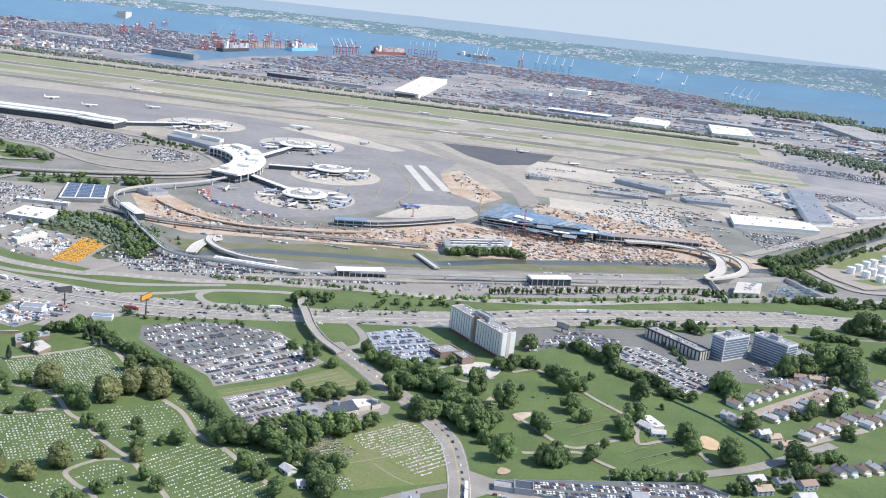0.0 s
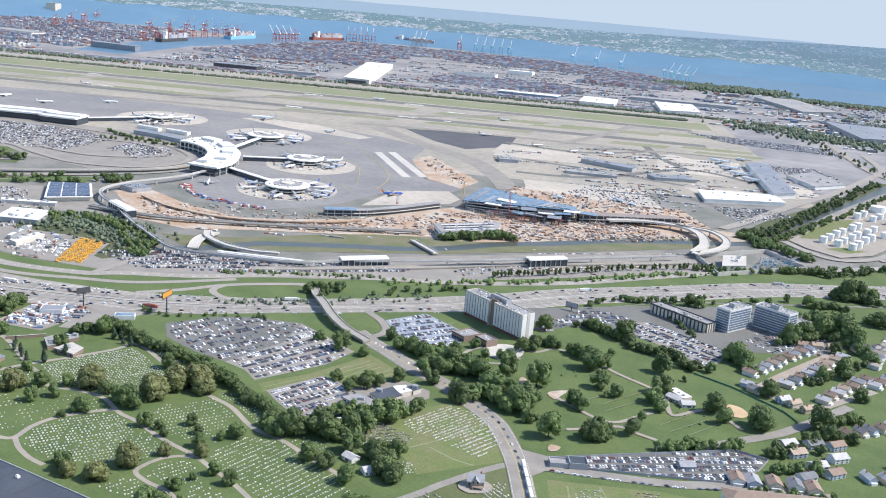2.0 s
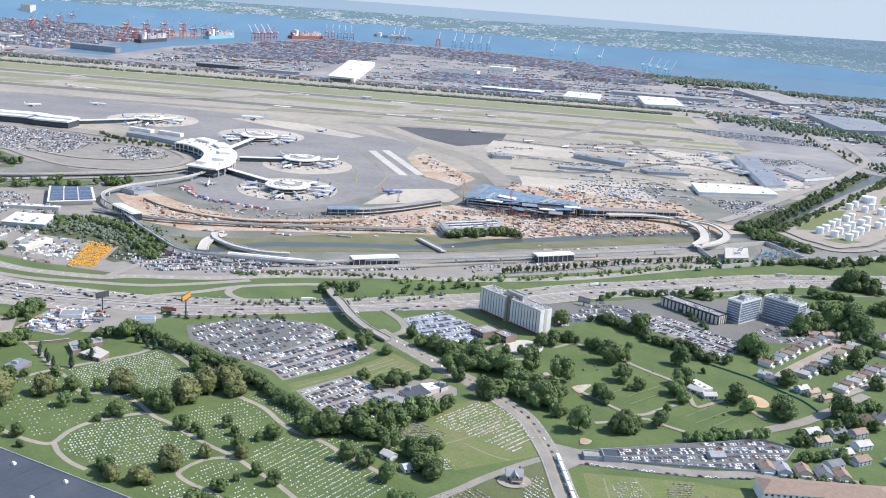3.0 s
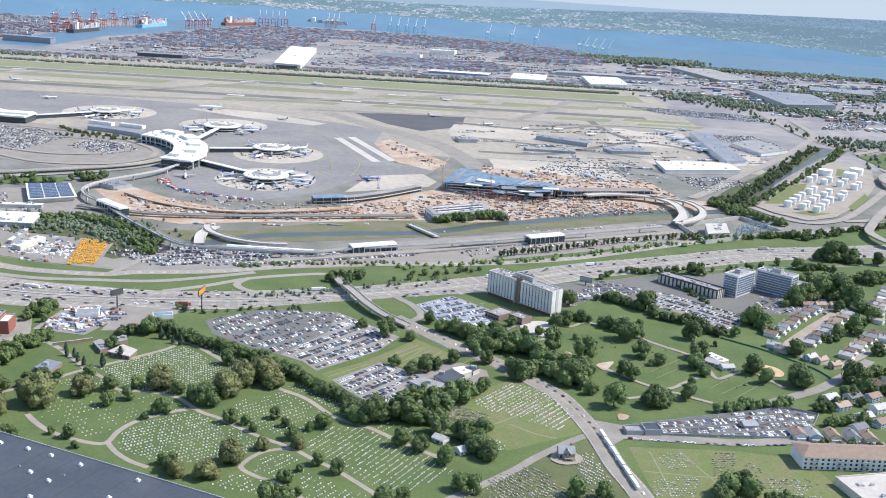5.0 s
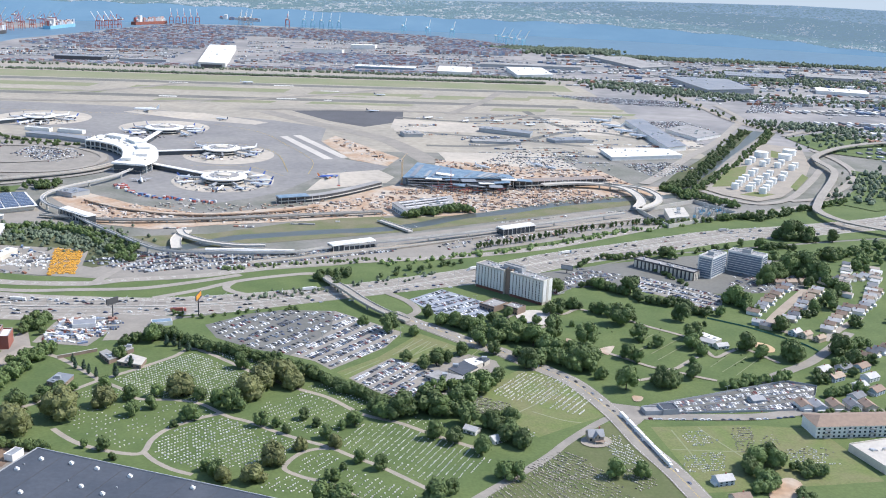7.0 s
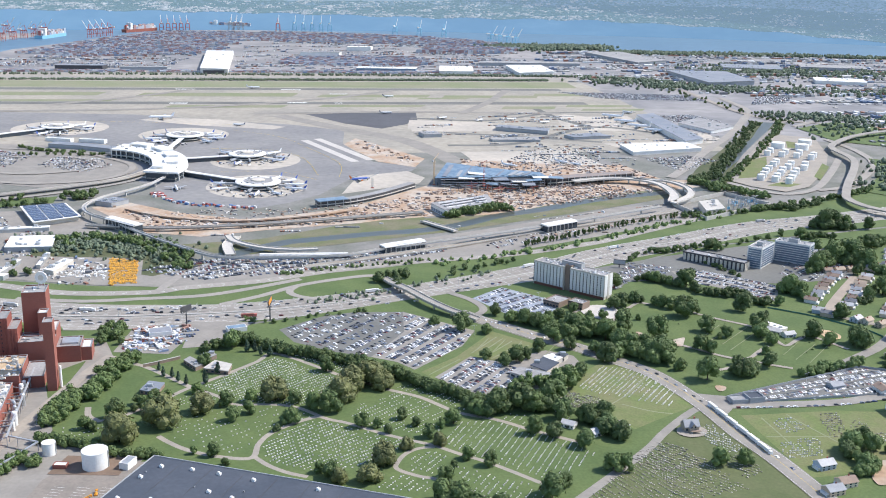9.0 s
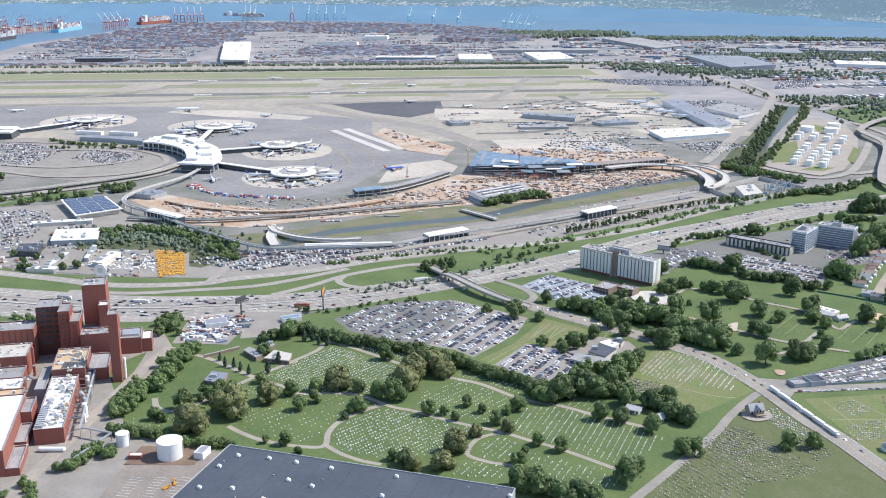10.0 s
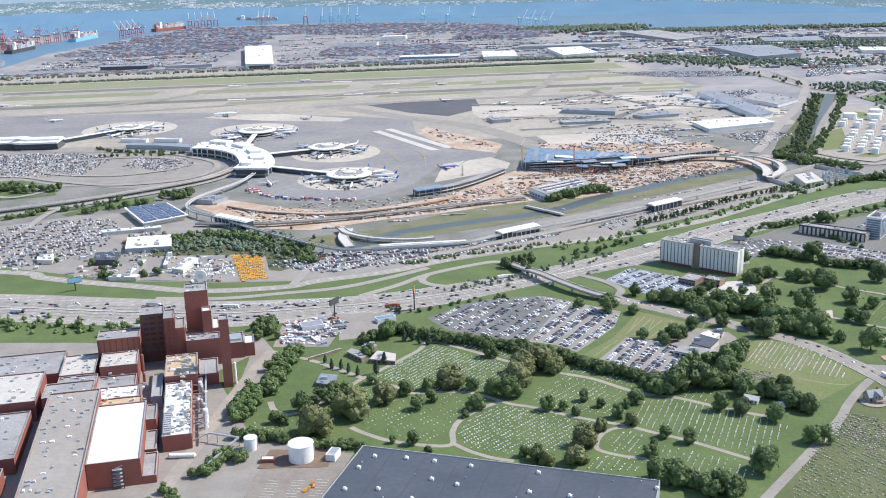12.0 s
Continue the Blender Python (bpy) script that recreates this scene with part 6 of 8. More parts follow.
for x, y, turn, lx, ly, word in ((-242, 531, -30, 4.5, 3.4, "white house among the cemetery trees"), (-226, 520, 40, 5, 3.6, "white house with a garage among trees"), (-50, 720, -35, 6, 4, "cream house beside the cemetery works yard"), (-41, 712, 20, 5, 3.5, "cream house beside the cemetery works yard")):
    t = thing("cemetery_building", x, y, turn, word, "building")
    gabled(t, lx, ly, 3.2, 1.6, M_WHITE, HOUSE_ROOFS[2])
    windows(t, (-lx, -ly), (lx, -ly), 0.6, 2.8, 4, 1, fill=0.35)
    Shape().box(-0.6, 0.6, -ly - 0.12, -ly, 0, 2.1).make("door", M_DARK, t)
for corners, h, wall, roof, word in (([(-518, 627), (-515, 634), (-501, 621), (-506, 613)], 4.0, M_TANBRICK, M_ROOFGREY, "long low brick cemetery office with flat roof"), ([(-500, 612), (-495, 628), (-481, 621), (-481, 607)], 3.8, M_TANBRICK, M_PALE, "brick cemetery chapel with a pale flat roof"),
                                     ([(-508, 638), (-502, 645), (-496, 639), (-501, 631)], 4.0, M_TANBRICK, M_ROOFGREY, "small flat-roofed cemetery store"), ([(-535, 571), (-533, 587), (-521, 584), (-522, 566)], 3.6, M_TANBRICK, M_ROOFSLATE, "cemetery workshop with blue-grey metal roof"),
                                     ([(-56, 733), (-50, 738), (-38, 724), (-44, 718)], 4.0, M_CREAM, M_ROOFWHITE, "white flat-roofed cemetery office in the park")):
    t = shed_between("cemetery_building", corners, h, wall, roof, word, "building", 3, len(word))
    a, b = [Vector((x - t.location.x, y - t.location.y)) for x, y in (corners[0], corners[3])]
    windows(t, tuple(a), tuple(b), 0.8, 3.0, 4, 1, fill=0.4)
wall_line = [Vector(p) for p in [(-546, 619), (-535, 627), (-523, 637)]]
t = thing("garden_wall", 0, 0, 0, "long low pinkish brick wall behind the lawn", "wall")
for a, b in zip(wall_line, wall_line[1:]):
    Shape().bar((a.x, a.y, 1.4), (b.x, b.y, 1.4), 0.5, 2.8).make("brick_wall", M_TANBRICK, t)
    Shape().bar((a.x, a.y, 2.9), (b.x, b.y, 2.9), 0.8, 0.2).make("coping", M_PALE, t)


def lodge():
    """A stone lodge of one and a half storeys with crossed gables."""
    t = thing("cemetery_lodge", -163, 529, 12, "small stone cemetery lodge with steep gable roof", "house")
    stone = material("lodge_stone", (0.36, 0.31, 0.25), 0.9, second=(0.27, 0.235, 0.19), scale=0.4, fine=2.0, amount=0.7, bump=0.3)
    gabled(t, 5.0, 3.6, 4.4, 3.4, stone, HOUSE_ROOFS[0])
    wing = Shape().box(-2.4, 2.4, -5.4, -3.5, 0, 4.2).add([(-2.4, -5.4, 4.2), (2.4, -5.4, 4.2), (0, -5.4, 7.0), (-2.4, -1.2, 4.2), (2.4, -1.2, 4.2), (0, -1.2, 7.0)], [(0, 1, 2), (3, 5, 4)]).make("front_wing", stone, t)
    for e in (-1, 1):
        Shape().add([(e * 2.8, -5.8, 3.8), (0, -5.8, 7.2), (0, -1.0, 7.2), (e * 2.8, -1.0, 3.8), (e * 2.8, -5.8, 4.1), (0, -5.8, 7.5), (0, -1.0, 7.5), (e * 2.8, -1.0, 4.1)],
                    [(0, 1, 2, 3), (7, 6, 5, 4), (0, 4, 5, 1), (2, 6, 7, 3), (0, 3, 7, 4)]).make("wing_roof", HOUSE_ROOFS[0], wing)
    Shape().box(-2.0, 4.6, -7.6, -5.5, 2.4, 2.7).make("porch_roof", HOUSE_ROOFS[1], t)
    for x in (-1.8, 4.4):
        Shape().box(x - 0.15, x + 0.15, -7.5, -7.2, 0, 2.4).make("porch_post", M_WHITE, t)
    windows(t, (-5.0, -3.6), (-2.4, -3.6), 0.8, 4.0, 1, 1, fill=0.4)
    windows(t, (-2.4, -5.4), (2.4, -5.4), 0.6, 6.0, 2, 2, fill=0.35, tall=0.45)
    windows(t, (5.0, -3.6), (5.0, 3.6), 0.6, 4.2, 2, 1, fill=0.3)
    Shape().box(2.6, 3.5, 0.6, 1.5, 5.5, 9.2).make("chimney", M_BRICK, t)


lodge()
area("forecourt", [(-172, 522), (-170, 531), (-158, 535), (-152, 528), (-156, 520), (-165, 517)], M_PATH, "pale paved apron round the lodge", "forecourt", smooth=True)


def apartments():
    t = thing("apartment_block", 22, 565, 10, "white three-storey apartment block with brown hipped roof", "apartments")
    L, D, h = 40, 10, 9
    block(t, -L, L, -D, D, h, M_WHITE, M_ROOFGREY)
    Shape().add([(-L - 0.8, -D - 0.8, h), (L + 0.8, -D - 0.8, h), (L + 0.8, D + 0.8, h), (-L - 0.8, D + 0.8, h), (-L + 7, 0, h + 3.6), (L - 7, 0, h + 3.6)], [(0, 1, 5, 4), (1, 2, 5), (2, 3, 4, 5), (3, 0, 4), (3, 2, 1, 0)]).make("roof", HOUSE_ROOFS[1], t)
    windows(t, (-L, -D), (L, -D), 0.4, 8.6, 22, 3, fill=0.4, tall=0.5)
    for k in range(5):
        x = -32 + k * 16
        for f in range(3):
            Shape().box(x - 2, x + 2, -D - 1.4, -D - 0.13, 0.3 + f * 2.9, 1.2 + f * 2.9).make("balcony", M_PALE, t)
    low = thing("flat_building", 21, 523, 22, "low cream building with pale gravel roof", "building")
    block(low, -16, 24, -18, 16, 6, M_CREAM, M_PALE)
    rooftop(low, -10, 20, -12, 12, 5.2, 8, 14)


apartments()


def far_houses(rows, label, seed):
    """Rows of distant gabled houses in one mesh each for walls and roofs."""
    rnd, wall, roof = random.Random(seed), Shape(), Shape()
    for a, b, n, turn in rows:
        for k in range(n):
            s = (k + 0.5) / n
            m = pose(a[0] + (b[0] - a[0]) * s + rnd.uniform(-2, 2), a[1] + (b[1] - a[1]) * s + rnd.uniform(-2, 2), 0.1, 0, 0, turn + rnd.uniform(-5, 5))
            lx, ly, h, e = rnd.uniform(4, 5.8), rnd.uniform(3, 4), rnd.uniform(3.2, 4.4), rnd.uniform(1.2, 2.2)
            wall.box(-lx, lx, -ly, ly, 0, h, m)
            roof.add([(-lx - 0.3, -ly - 0.3, h), (lx + 0.3, -ly - 0.3, h), (lx + 0.3, ly + 0.3, h), (-lx - 0.3, ly + 0.3, h), (-lx, 0, h + e), (lx, 0, h + e)], [(0, 1, 5, 4), (2, 3, 4, 5), (1, 2, 5), (3, 0, 4), (3, 2, 1, 0)], m)
    ob = tagged(wall.make("far_houses", HOUSE_WALLS[0]), label, "houses", kind="stuff")
    roof.make("roofs", M_TOWN, ob)


far_houses([((110 + 22 * i, 862 - 6 * i), (150 + 26 * i, 985 - 14 * i), 10, 146) for i in range(8)] + [((130 + 24 * i, 640 + 10 * i), (190 + 24 * i, 720 + 10 * i), 7, 140) for i in range(6)] + [((190 + 20 * i, 760), (250 + 20 * i, 850), 7, 146) for i in range(6)], "rows of small pale houses beyond the streets", 5)
lot_office = thing("lot_office", -113, 577, 14, "dark-roofed garage beside the storage lot", "building")
block(lot_office, -12, 0, -4, 5, 4, M_GREY, M_ROOFGREY)
block(lot_office, 0.2, 12, -5, 6, 5, M_GREY, M_ROOFDARK)
mini = thing("lot_shed", -40, 606, 20, "small grey shed in the storage lot", "shed")
gabled(mini, 5, 4, 3, 1.2, M_GREY, HOUSE_ROOFS[0])
blue = thing("service_station", -493, 701, 24, "low white building with a blue roof", "building")
block(blue, -8, 8, -4, 4, 4.2, M_WHITE, M_BLUEROOF, parapet=0.2)
depot = thing("vehicle_depot", -552, 690, 20, "low depot with blue-grey roof", "building")
block(depot, -9, 9, -6, 6, 4, M_WHITE, M_ROOFSLATE, parapet=0.2)

# ---------------------------------------------------------------- old terminal
def slab(parent, name, line, offset, width, z, depth, mat):
    return strip_shape(line, offset, width, z, depth).make(name, mat, parent)


def arc_terminal():
    t = thing("terminal", 0, 0, 0, "curved old terminal with a white flat roof", "terminal")
    line = curve_through([(-815, 1452), (-790, 1447), (-755, 1424), (-726, 1388), (-709, 1345), (-700, 1305), (-703, 1270)], step=5)
    slab(t, "wall", line, 0, 40, 11.2, 11.2, M_GLASS)
    slab(t, "roof", line, 0, 48, 13.4, 2.2, M_ROOFWHITE)
    slab(t, "mezzanine", line, -2, 44, 4.6, 1.0, M_PALE)
    for k in range(0, len(line) - 1, 2):
        p, q = line[k], line[k + 1]
        d = Vector((q[0] - p[0], q[1] - p[1])).normalized()
        for o in (-21, 21):
            x, y = p[0] - d.y * o, p[1] + d.x * o
            Shape().box(x - 0.7, x + 0.7, y - 0.7, y + 0.7, 0, 11.3).make("pier", M_WHITE, t)
    for x, y, a, lx, ly in ((-742, 1430, -50, 17, 9), (-718, 1385, -66, 14, 8), (-705, 1338, -78, 16, 9), (-712, 1300, -85, 12, 7), (-780, 1460, -25, 16, 8)):
        m = pose(x, y, 0, 0, 0, a)
        Shape().box(-lx, lx, -ly, ly, 13.4, 16.4, m).box(-lx - 0.6, lx + 0.6, -ly - 0.6, ly + 0.6, 16.4, 17.2, m).make("roof_volume", M_ROOFWHITE, t)
    gear = random.Random(4)
    for k in range(30):
        p, w = gear.choice(line), gear.uniform(0.6, 2.2)
        x, y = p[0] + gear.uniform(-14, 14), p[1] + gear.uniform(-14, 14)
        Shape().box(x - w, x + w, y - w * 0.7, y + w * 0.7, 13.3, 14.9).make("roof_unit", gear.choice((M_GREY, M_CREAM, M_STEEL)), t)


arc_terminal()


def satellite(x, y, r, toward, label):
    """A round gate building, its drum and its jet bridges."""
    t = thing("satellite", x, y, 0, label, "gate building", "satellites")
    Shape().lathe([(r - 3, 0), (r - 3, 7.0)], 36).make("wall", M_GLASS, t)
    Shape().lathe([(r, 6.6), (r + 0.8, 7.2), (r + 0.8, 8.2), (r - 1, 8.8), (10, 9.2), (9.5, 9.2)], 36).make("roof", M_ROOFWHITE, t)
    Shape().lathe([(r * 0.66, 8.9), (r * 0.66, 9.35), (r * 0.4, 9.5)], 32).make("roof_ring", M_ROOFGREY, t)
    Shape().lathe([(9, 9.1), (9, 10.6), (8, 11.0), (3, 11.2)], 24).make("drum", M_CREAM, t)
    Shape().lathe([(r + 0.3, 2.8), (r + 0.3, 3.6)], 36).make("floor_band", M_PALE, t)
    gear = random.Random(int(abs(x)))
    for k in range(14):
        a, d, w = gear.uniform(0, 6.28), gear.uniform(12, r - 3), gear.uniform(0.6, 1.8)
        Shape().box(d * math.cos(a) - w, d * math.cos(a) + w, d * math.sin(a) - w, d * math.sin(a) + w, 8.6, 10.2).make("roof_unit", gear.choice((M_GREY, M_CREAM, M_STEEL)), t)
    for k in range(7):
        a = radians(toward + 180 - 126 + k * 42)
        d = Vector((math.cos(a), math.sin(a), 0))
        Shape().bar(d * (r - 3) + Vector((0, 0, 4.4)), d * (r + 15) + Vector((0, 0, 3.8)), 2.6, 2.6).make("jet_bridge", M_GREY, t)
        Shape().bar(d * (r + 12) + Vector((0, 0, 0)), d * (r + 12) + Vector((0, 0, 2.6)), 1.2).make("bridge_wheel_leg", M_DARK, t)


SATELLITES = ((-569, 1247, 29, 125, (-692, 1318)), (-619, 1444, 27, 190, (-702, 1404)), (-750, 1604, 30, 275, (-745, 1450)), (-979, 1663, 26, 215, (-1064, 1560)))
for x, y, r, toward, start in SATELLITES:
    satellite(x, y, r, toward, "round white-roofed gate satellite with jet bridges")
    c = thing("corridor", 0, 0, 0, "long glazed corridor with white roof", "corridor", "corridors")
    d = (Vector(start) - Vector((x, y))).normalized() * (r - 2) + Vector((x, y))
    line = [Vector(start), d]
    slab(c, "wall", line, 0, 7, 5.8, 5.8, M_GLASS)
    slab(c, "roof", line, 0, 8, 6.8, 1.0, M_ROOFWHITE)

tb = thing("terminal", 0, 0, 0, "second curved terminal with a white roof and dark front", "terminal")
line = curve_through([(-1420, 1480)] + [(-1146, 1535), (-1099, 1529), (-1048, 1532)], step=5)
slab(tb, "wall", line, 0, 40, 10, 10, M_GLASS)
slab(tb, "roof", line, 0, 47, 12.4, 2.4, M_ROOFWHITE)
slab(tb, "roof_volume", line, 4, 22, 15, 2.6, M_ROOFWHITE)
hall = thing("arrivals_hall", 0, 0, 0, "long low grey arrivals hall", "building")
line = [Vector((-935, 1512)), Vector((-880, 1500)), Vector((-826, 1478))]
slab(hall, "wall", line, 0, 20, 6, 6, M_GREY)
slab(hall, "roof", line, 0, 21, 6.6, 0.6, M_ROOFSLATE)
for x, y in ((-940, 1560), (-885, 1555)):
    shed2 = thing("gate_shed", x, y, -12, "low white gate shed", "building")
    block(shed2, -22, 22, -5, 5, 6, M_WHITE, M_ROOFWHITE)


# ---------------------------------------------------------------- new terminal under construction
def new_terminal():
    t = thing("terminal_under_construction", 0, 0, 0, "unfinished steel terminal with blue roof sheets", "terminal")
    Shape().add([(-338, 1272, 12), (-322, 1345, 19), (-262, 1318, 17.5), (-195, 1310, 14.5), (-188, 1292, 13.5), (-262, 1280, 13),
                 (-338, 1272, 11.3), (-322, 1345, 18.3), (-262, 1318, 16.8), (-195, 1310, 13.8), (-188, 1292, 12.8), (-262, 1280, 12.3)],
                [(0, 5, 2, 1), (5, 4, 3, 2), (6, 7, 8, 11), (11, 8, 9, 10), (0, 6, 11, 5), (5, 11, 10, 4), (4, 10, 9, 3), (1, 7, 6, 0)]).make("roof", M_BLUEROOF, t)
    rnd = random.Random(3)
    for k, (x, y, z) in enumerate(((-296, 1268, 12.5), (-272, 1266, 13), (-250, 1272, 11.5), (-226, 1262, 10.8), (-206, 1270, 11.5), (-240, 1252, 9), (-282, 1290, 14.8), (-262, 1256, 8.5), (-214, 1252, 9.5), (-196, 1284, 12.6), (-178, 1290, 11.5))):
        m = pose(x, y, z, rnd.uniform(-7, 7), rnd.uniform(-5, 5), rnd.uniform(-16, 16))
        w, d = rnd.uniform(7, 13), rnd.uniform(4, 7)
        Shape().box(-w, w, -d, d, 0, 0.6, m).make("roof_sheet", (M_ROOFWHITE, M_BLUEROOF, M_ROOFSLATE)[k % 3], t)
    for i in range(17):
        for j in range(5):
            x, y = -334 + i * 9, 1244 + j * 15 + i * 0.6
            if j < 2 and (i < 4 or i > 14):
                continue
            Shape().box(x - 0.35, x + 0.35, y - 0.35, y + 0.35, 0, 11.0 if j > 0 else rnd.uniform(4, 9)).make("column", M_DARK if (i + j) % 3 else M_STEEL, t)
    for lvl in (4, 7.5, 10.8):
        for j in range(4):
            y = 1250 + j * 16
            Shape().bar((-330 + 20 * (j == 0), y, lvl), (-192 - 30 * (j == 0), y + 8, lvl), 0.6, 0.8).make("beam", M_GREY, t)
        Shape().prism([(-330, 1270), (-328, 1326), (-194, 1316), (-196, 1268)], lvl - 0.5, lvl - 0.1).make("deck", M_GREY if lvl == 4 else M_DARK, t)
    for k in range(15):
        u = (k + 0.5) / 15
        a, e = Vector((-330, 1276, 13.0)).lerp(Vector((-198, 1293, 14.2)), u), Vector((-318, 1340, 19.2)).lerp(Vector((-200, 1308, 15.2)), min(u * 1.15, 1))
        Shape().bar(a, a.lerp(e, rnd.uniform(0.5, 0.95)), rnd.uniform(2.5, 6.0), 0.5).make("roof_sheet", rnd.choice((M_ROOFSLATE, M_BLUEROOF, M_BLUEROOF, M_GREY)), t)
    for k in range(22):
        x, y = rnd.uniform(-320, -200), rnd.uniform(1238, 1262)
        Shape().bar((x, y, 0), (x + rnd.uniform(-3, 3), y, rnd.uniform(6, 13)), 0.6).bar((x - 6, y, rnd.uniform(4, 9)), (x + 7, y + 3, rnd.uniform(4, 9)), 0.6).make("steel_frame", rnd.choice((M_STEEL, M_DARK, M_RED)), t)
    c = thing("concourse_under_construction", 0, 0, 0, "long steel-framed concourse with grey roof", "concourse")
    line = [Vector((-190, 1296)), Vector((-63, 1350))]
    slab(c, "deck", line, 0, 22, 4.5, 0.8, M_PALE)
    slab(c, "roof", line, 0, 19, 9.5, 0.8, material("rusty_deck", (0.30, 0.24, 0.20), 0.8, second=(0.22, 0.21, 0.21), scale=0.1, fine=0.6, amount=0.8))
    slab(c, "wall", line, 0, 15, 8.6, 8.4, M_DARK)
    for k in range(16):
        p = line[0].lerp(line[1], k / 15)
        Shape().box(p.x - 0.4, p.x + 0.4, p.y - 11.6, p.y - 10.8, 0, 10).make("column", M_STEEL, c)
    w = thing("concourse_under_construction", 0, 0, 0, "low unfinished concourse beside the apron", "concourse")
    line = curve_through([(-480, 1142), (-440, 1165), (-405, 1205), (-368, 1262)], step=5)
    slab(w, "deck", line, 0, 13, 3.6, 0.8, M_PALE)
    slab(w, "wall", line, 0, 10, 6.6, 6.6, M_DARK)
    slab(w, "roof", line, 0, 11, 7.2, 0.6, M_ROOFGREY)
    slab(w, "end_roof", curve_through([(-480, 1142), (-446, 1160)]), 0, 16, 8.2, 0.7, M_BLUEROOF)
    for k in range(0, len(line)):
        p = line[k]
        Shape().box(p[0] - 0.4, p[0] + 0.4, p[1] - 7, p[1] - 6.2, 0, 7).make("column", M_STEEL, w)


new_terminal()


def lattice_crane(x, y, h, mat, label, reach=22, turn=20):
    t = thing("crane", x, y, turn, label, "crane", "construction cranes")
    for sx in (-0.8, 0.8):
        for sy in (-0.8, 0.8):
            Shape().bar((sx, sy, 0), (sx, sy, h), 0.3).make("mast_leg", mat, t)
    for k in range(int(h / 2.4)):
        s = -1 if k % 2 else 1
        Shape().bar((-0.8 * s, -0.8, k * 2.4), (0.8 * s, -0.8, k * 2.4 + 2.4), 0.2).bar((0.8, -0.8 * s, k * 2.4), (0.8, 0.8 * s, k * 2.4 + 2.4), 0.2).make("mast_brace", mat, t)
    Shape().bar((-6, 0, h), (reach, 0, h + 6), 0.5).make("jib", mat, t)
    Shape().box(-7.5, -5, -1, 1, h - 1.5, h + 0.5).make("counterweight", M_GREY, t)
    Shape().box(-1.6, 1.6, -1.6, 1.6, 0, 1.2).make("base", M_RED, t)


lattice_crane(-339, 1282, 34, M_SANDPANEL, "pale yellow lattice crane on the building site", 16, 70)
lattice_crane(-273, 1256, 34, M_RED, "red lattice tower crane on the site", 3, 0)
lattice_crane(-420, 1255, 14, M_STEEL, "small pale crane beside the dug earth", 10, 30)


# ---------------------------------------------------------------- viaducts, people mover and stations
def viaduct(name, pts, width, z, label, mat=None, gap=6, depth=1.3, rail=True):
    t = thing(name, 0, 0, 0, label, "bridge")
    line = curve_through(pts, step=8)
    strip_shape(line, 0, width, z, depth).make("deck", mat or M_PALE, t)
    zz = (lambda s: z(s) + 0.9) if callable(z) else z + 0.9
    if rail:
        for o in (-width / 2 + 0.25, width / 2 - 0.25):
            strip_shape(line, o, 0.4, zz, 0.95).make("parapet", M_PALE, t)
    for k in range(2, len(line) - 2, gap):
        p, h = line[k], (z(k / (len(line) - 1)) if callable(z) else z) - depth
        if h > 1.5:
            Shape().box(p[0] - 0.9, p[0] + 0.9, p[1] - 0.9, p[1] + 0.9, 0, h).make("pier", M_PALE, t)
    return t


viaduct("viaduct", [(-150, 1293), (-106, 1314), (-62, 1312), (-36, 1283), (-29, 1225), (-40, 1180)], 12, 7, "new white concrete curving road viaduct")
viaduct("viaduct", [(-66, 1313), (-22, 1304), (-3, 1262), (-10, 1215), (-40, 1172)], 9, 7, "second new white curving viaduct")
viaduct("viaduct", [(-556, 985), (-545, 962), (-516, 941), (-482, 933), (-455, 938)], 8, 4.5, "pale concrete ramp over the creek")
viaduct("viaduct", [(-548, 985), (-550, 950), (-540, 915)], 11, 3.5, "wide pale bridge over the creek")
viaduct("viaduct", [(-350, 1072), (-332, 1052), (-312, 1030)], 7, 2.6, "small flat bridge over the creek")
viaduct("flyover", [(-384, 850), (-372, 824), (-357, 800), (-338, 770), (-318, 748), (-296, 734)], 8, lambda s: 7.0 * math.sin(math.pi * min(max(0.12 + s * 0.76, 0), 1)), "concrete road flyover across the highway", M_HIGHWAY)
viaduct("people_mover", [(-694, 1321), (-704, 1225), (-741, 1140), (-746, 1092), (-727, 1057), (-692, 1027), (-649, 980), (-602, 936), (-554, 896), (-512, 893), (-430, 905), (-385, 935), (-300, 985), (-230, 1030), (-150, 1085), (-60, 1150)], 4.2, 7, "grey elevated people mover guideway on piers", M_GREY, 5, 1.0)
viaduct("access_road", [(-1000, 1090), (-893, 1149), (-810, 1212), (-756, 1268), (-734, 1335), (-745, 1385), (-785, 1430), (-830, 1450)], 9, 3.5, "elevated pale terminal approach road", M_HIGHWAY)
for pts in ([(-1010, 1060), (-893, 1128), (-806, 1192), (-745, 1262), (-722, 1330)], [(-1200, 1270), (-1050, 1310), (-960, 1270), (-880, 1240), (-800, 1260), (-765, 1310), (-770, 1370), (-815, 1420), (-900, 1470), (-1100, 1500)], [(-940, 960), (-912, 1015), (-908, 1104), (-860, 1160)], [(-1000, 1250), (-960, 1215), (-990, 1180), (-1030, 1210), (-1000, 1250)], [(-830, 1330), (-900, 1300), (-1000, 1330), (-1000, 1400), (-900, 1430), (-830, 1400), (-815, 1360), (-830, 1330)]):
    road("terminal_road", pts, 9, M_HIGHWAY, "pale curving terminal road")
viaduct("access_road", [(-720, 1020), (-640, 1012), (-560, 1030), (-470, 1062), (-400, 1090), (-350, 1110)], 6, 4, "low pale access road along the site", M_ROAD)
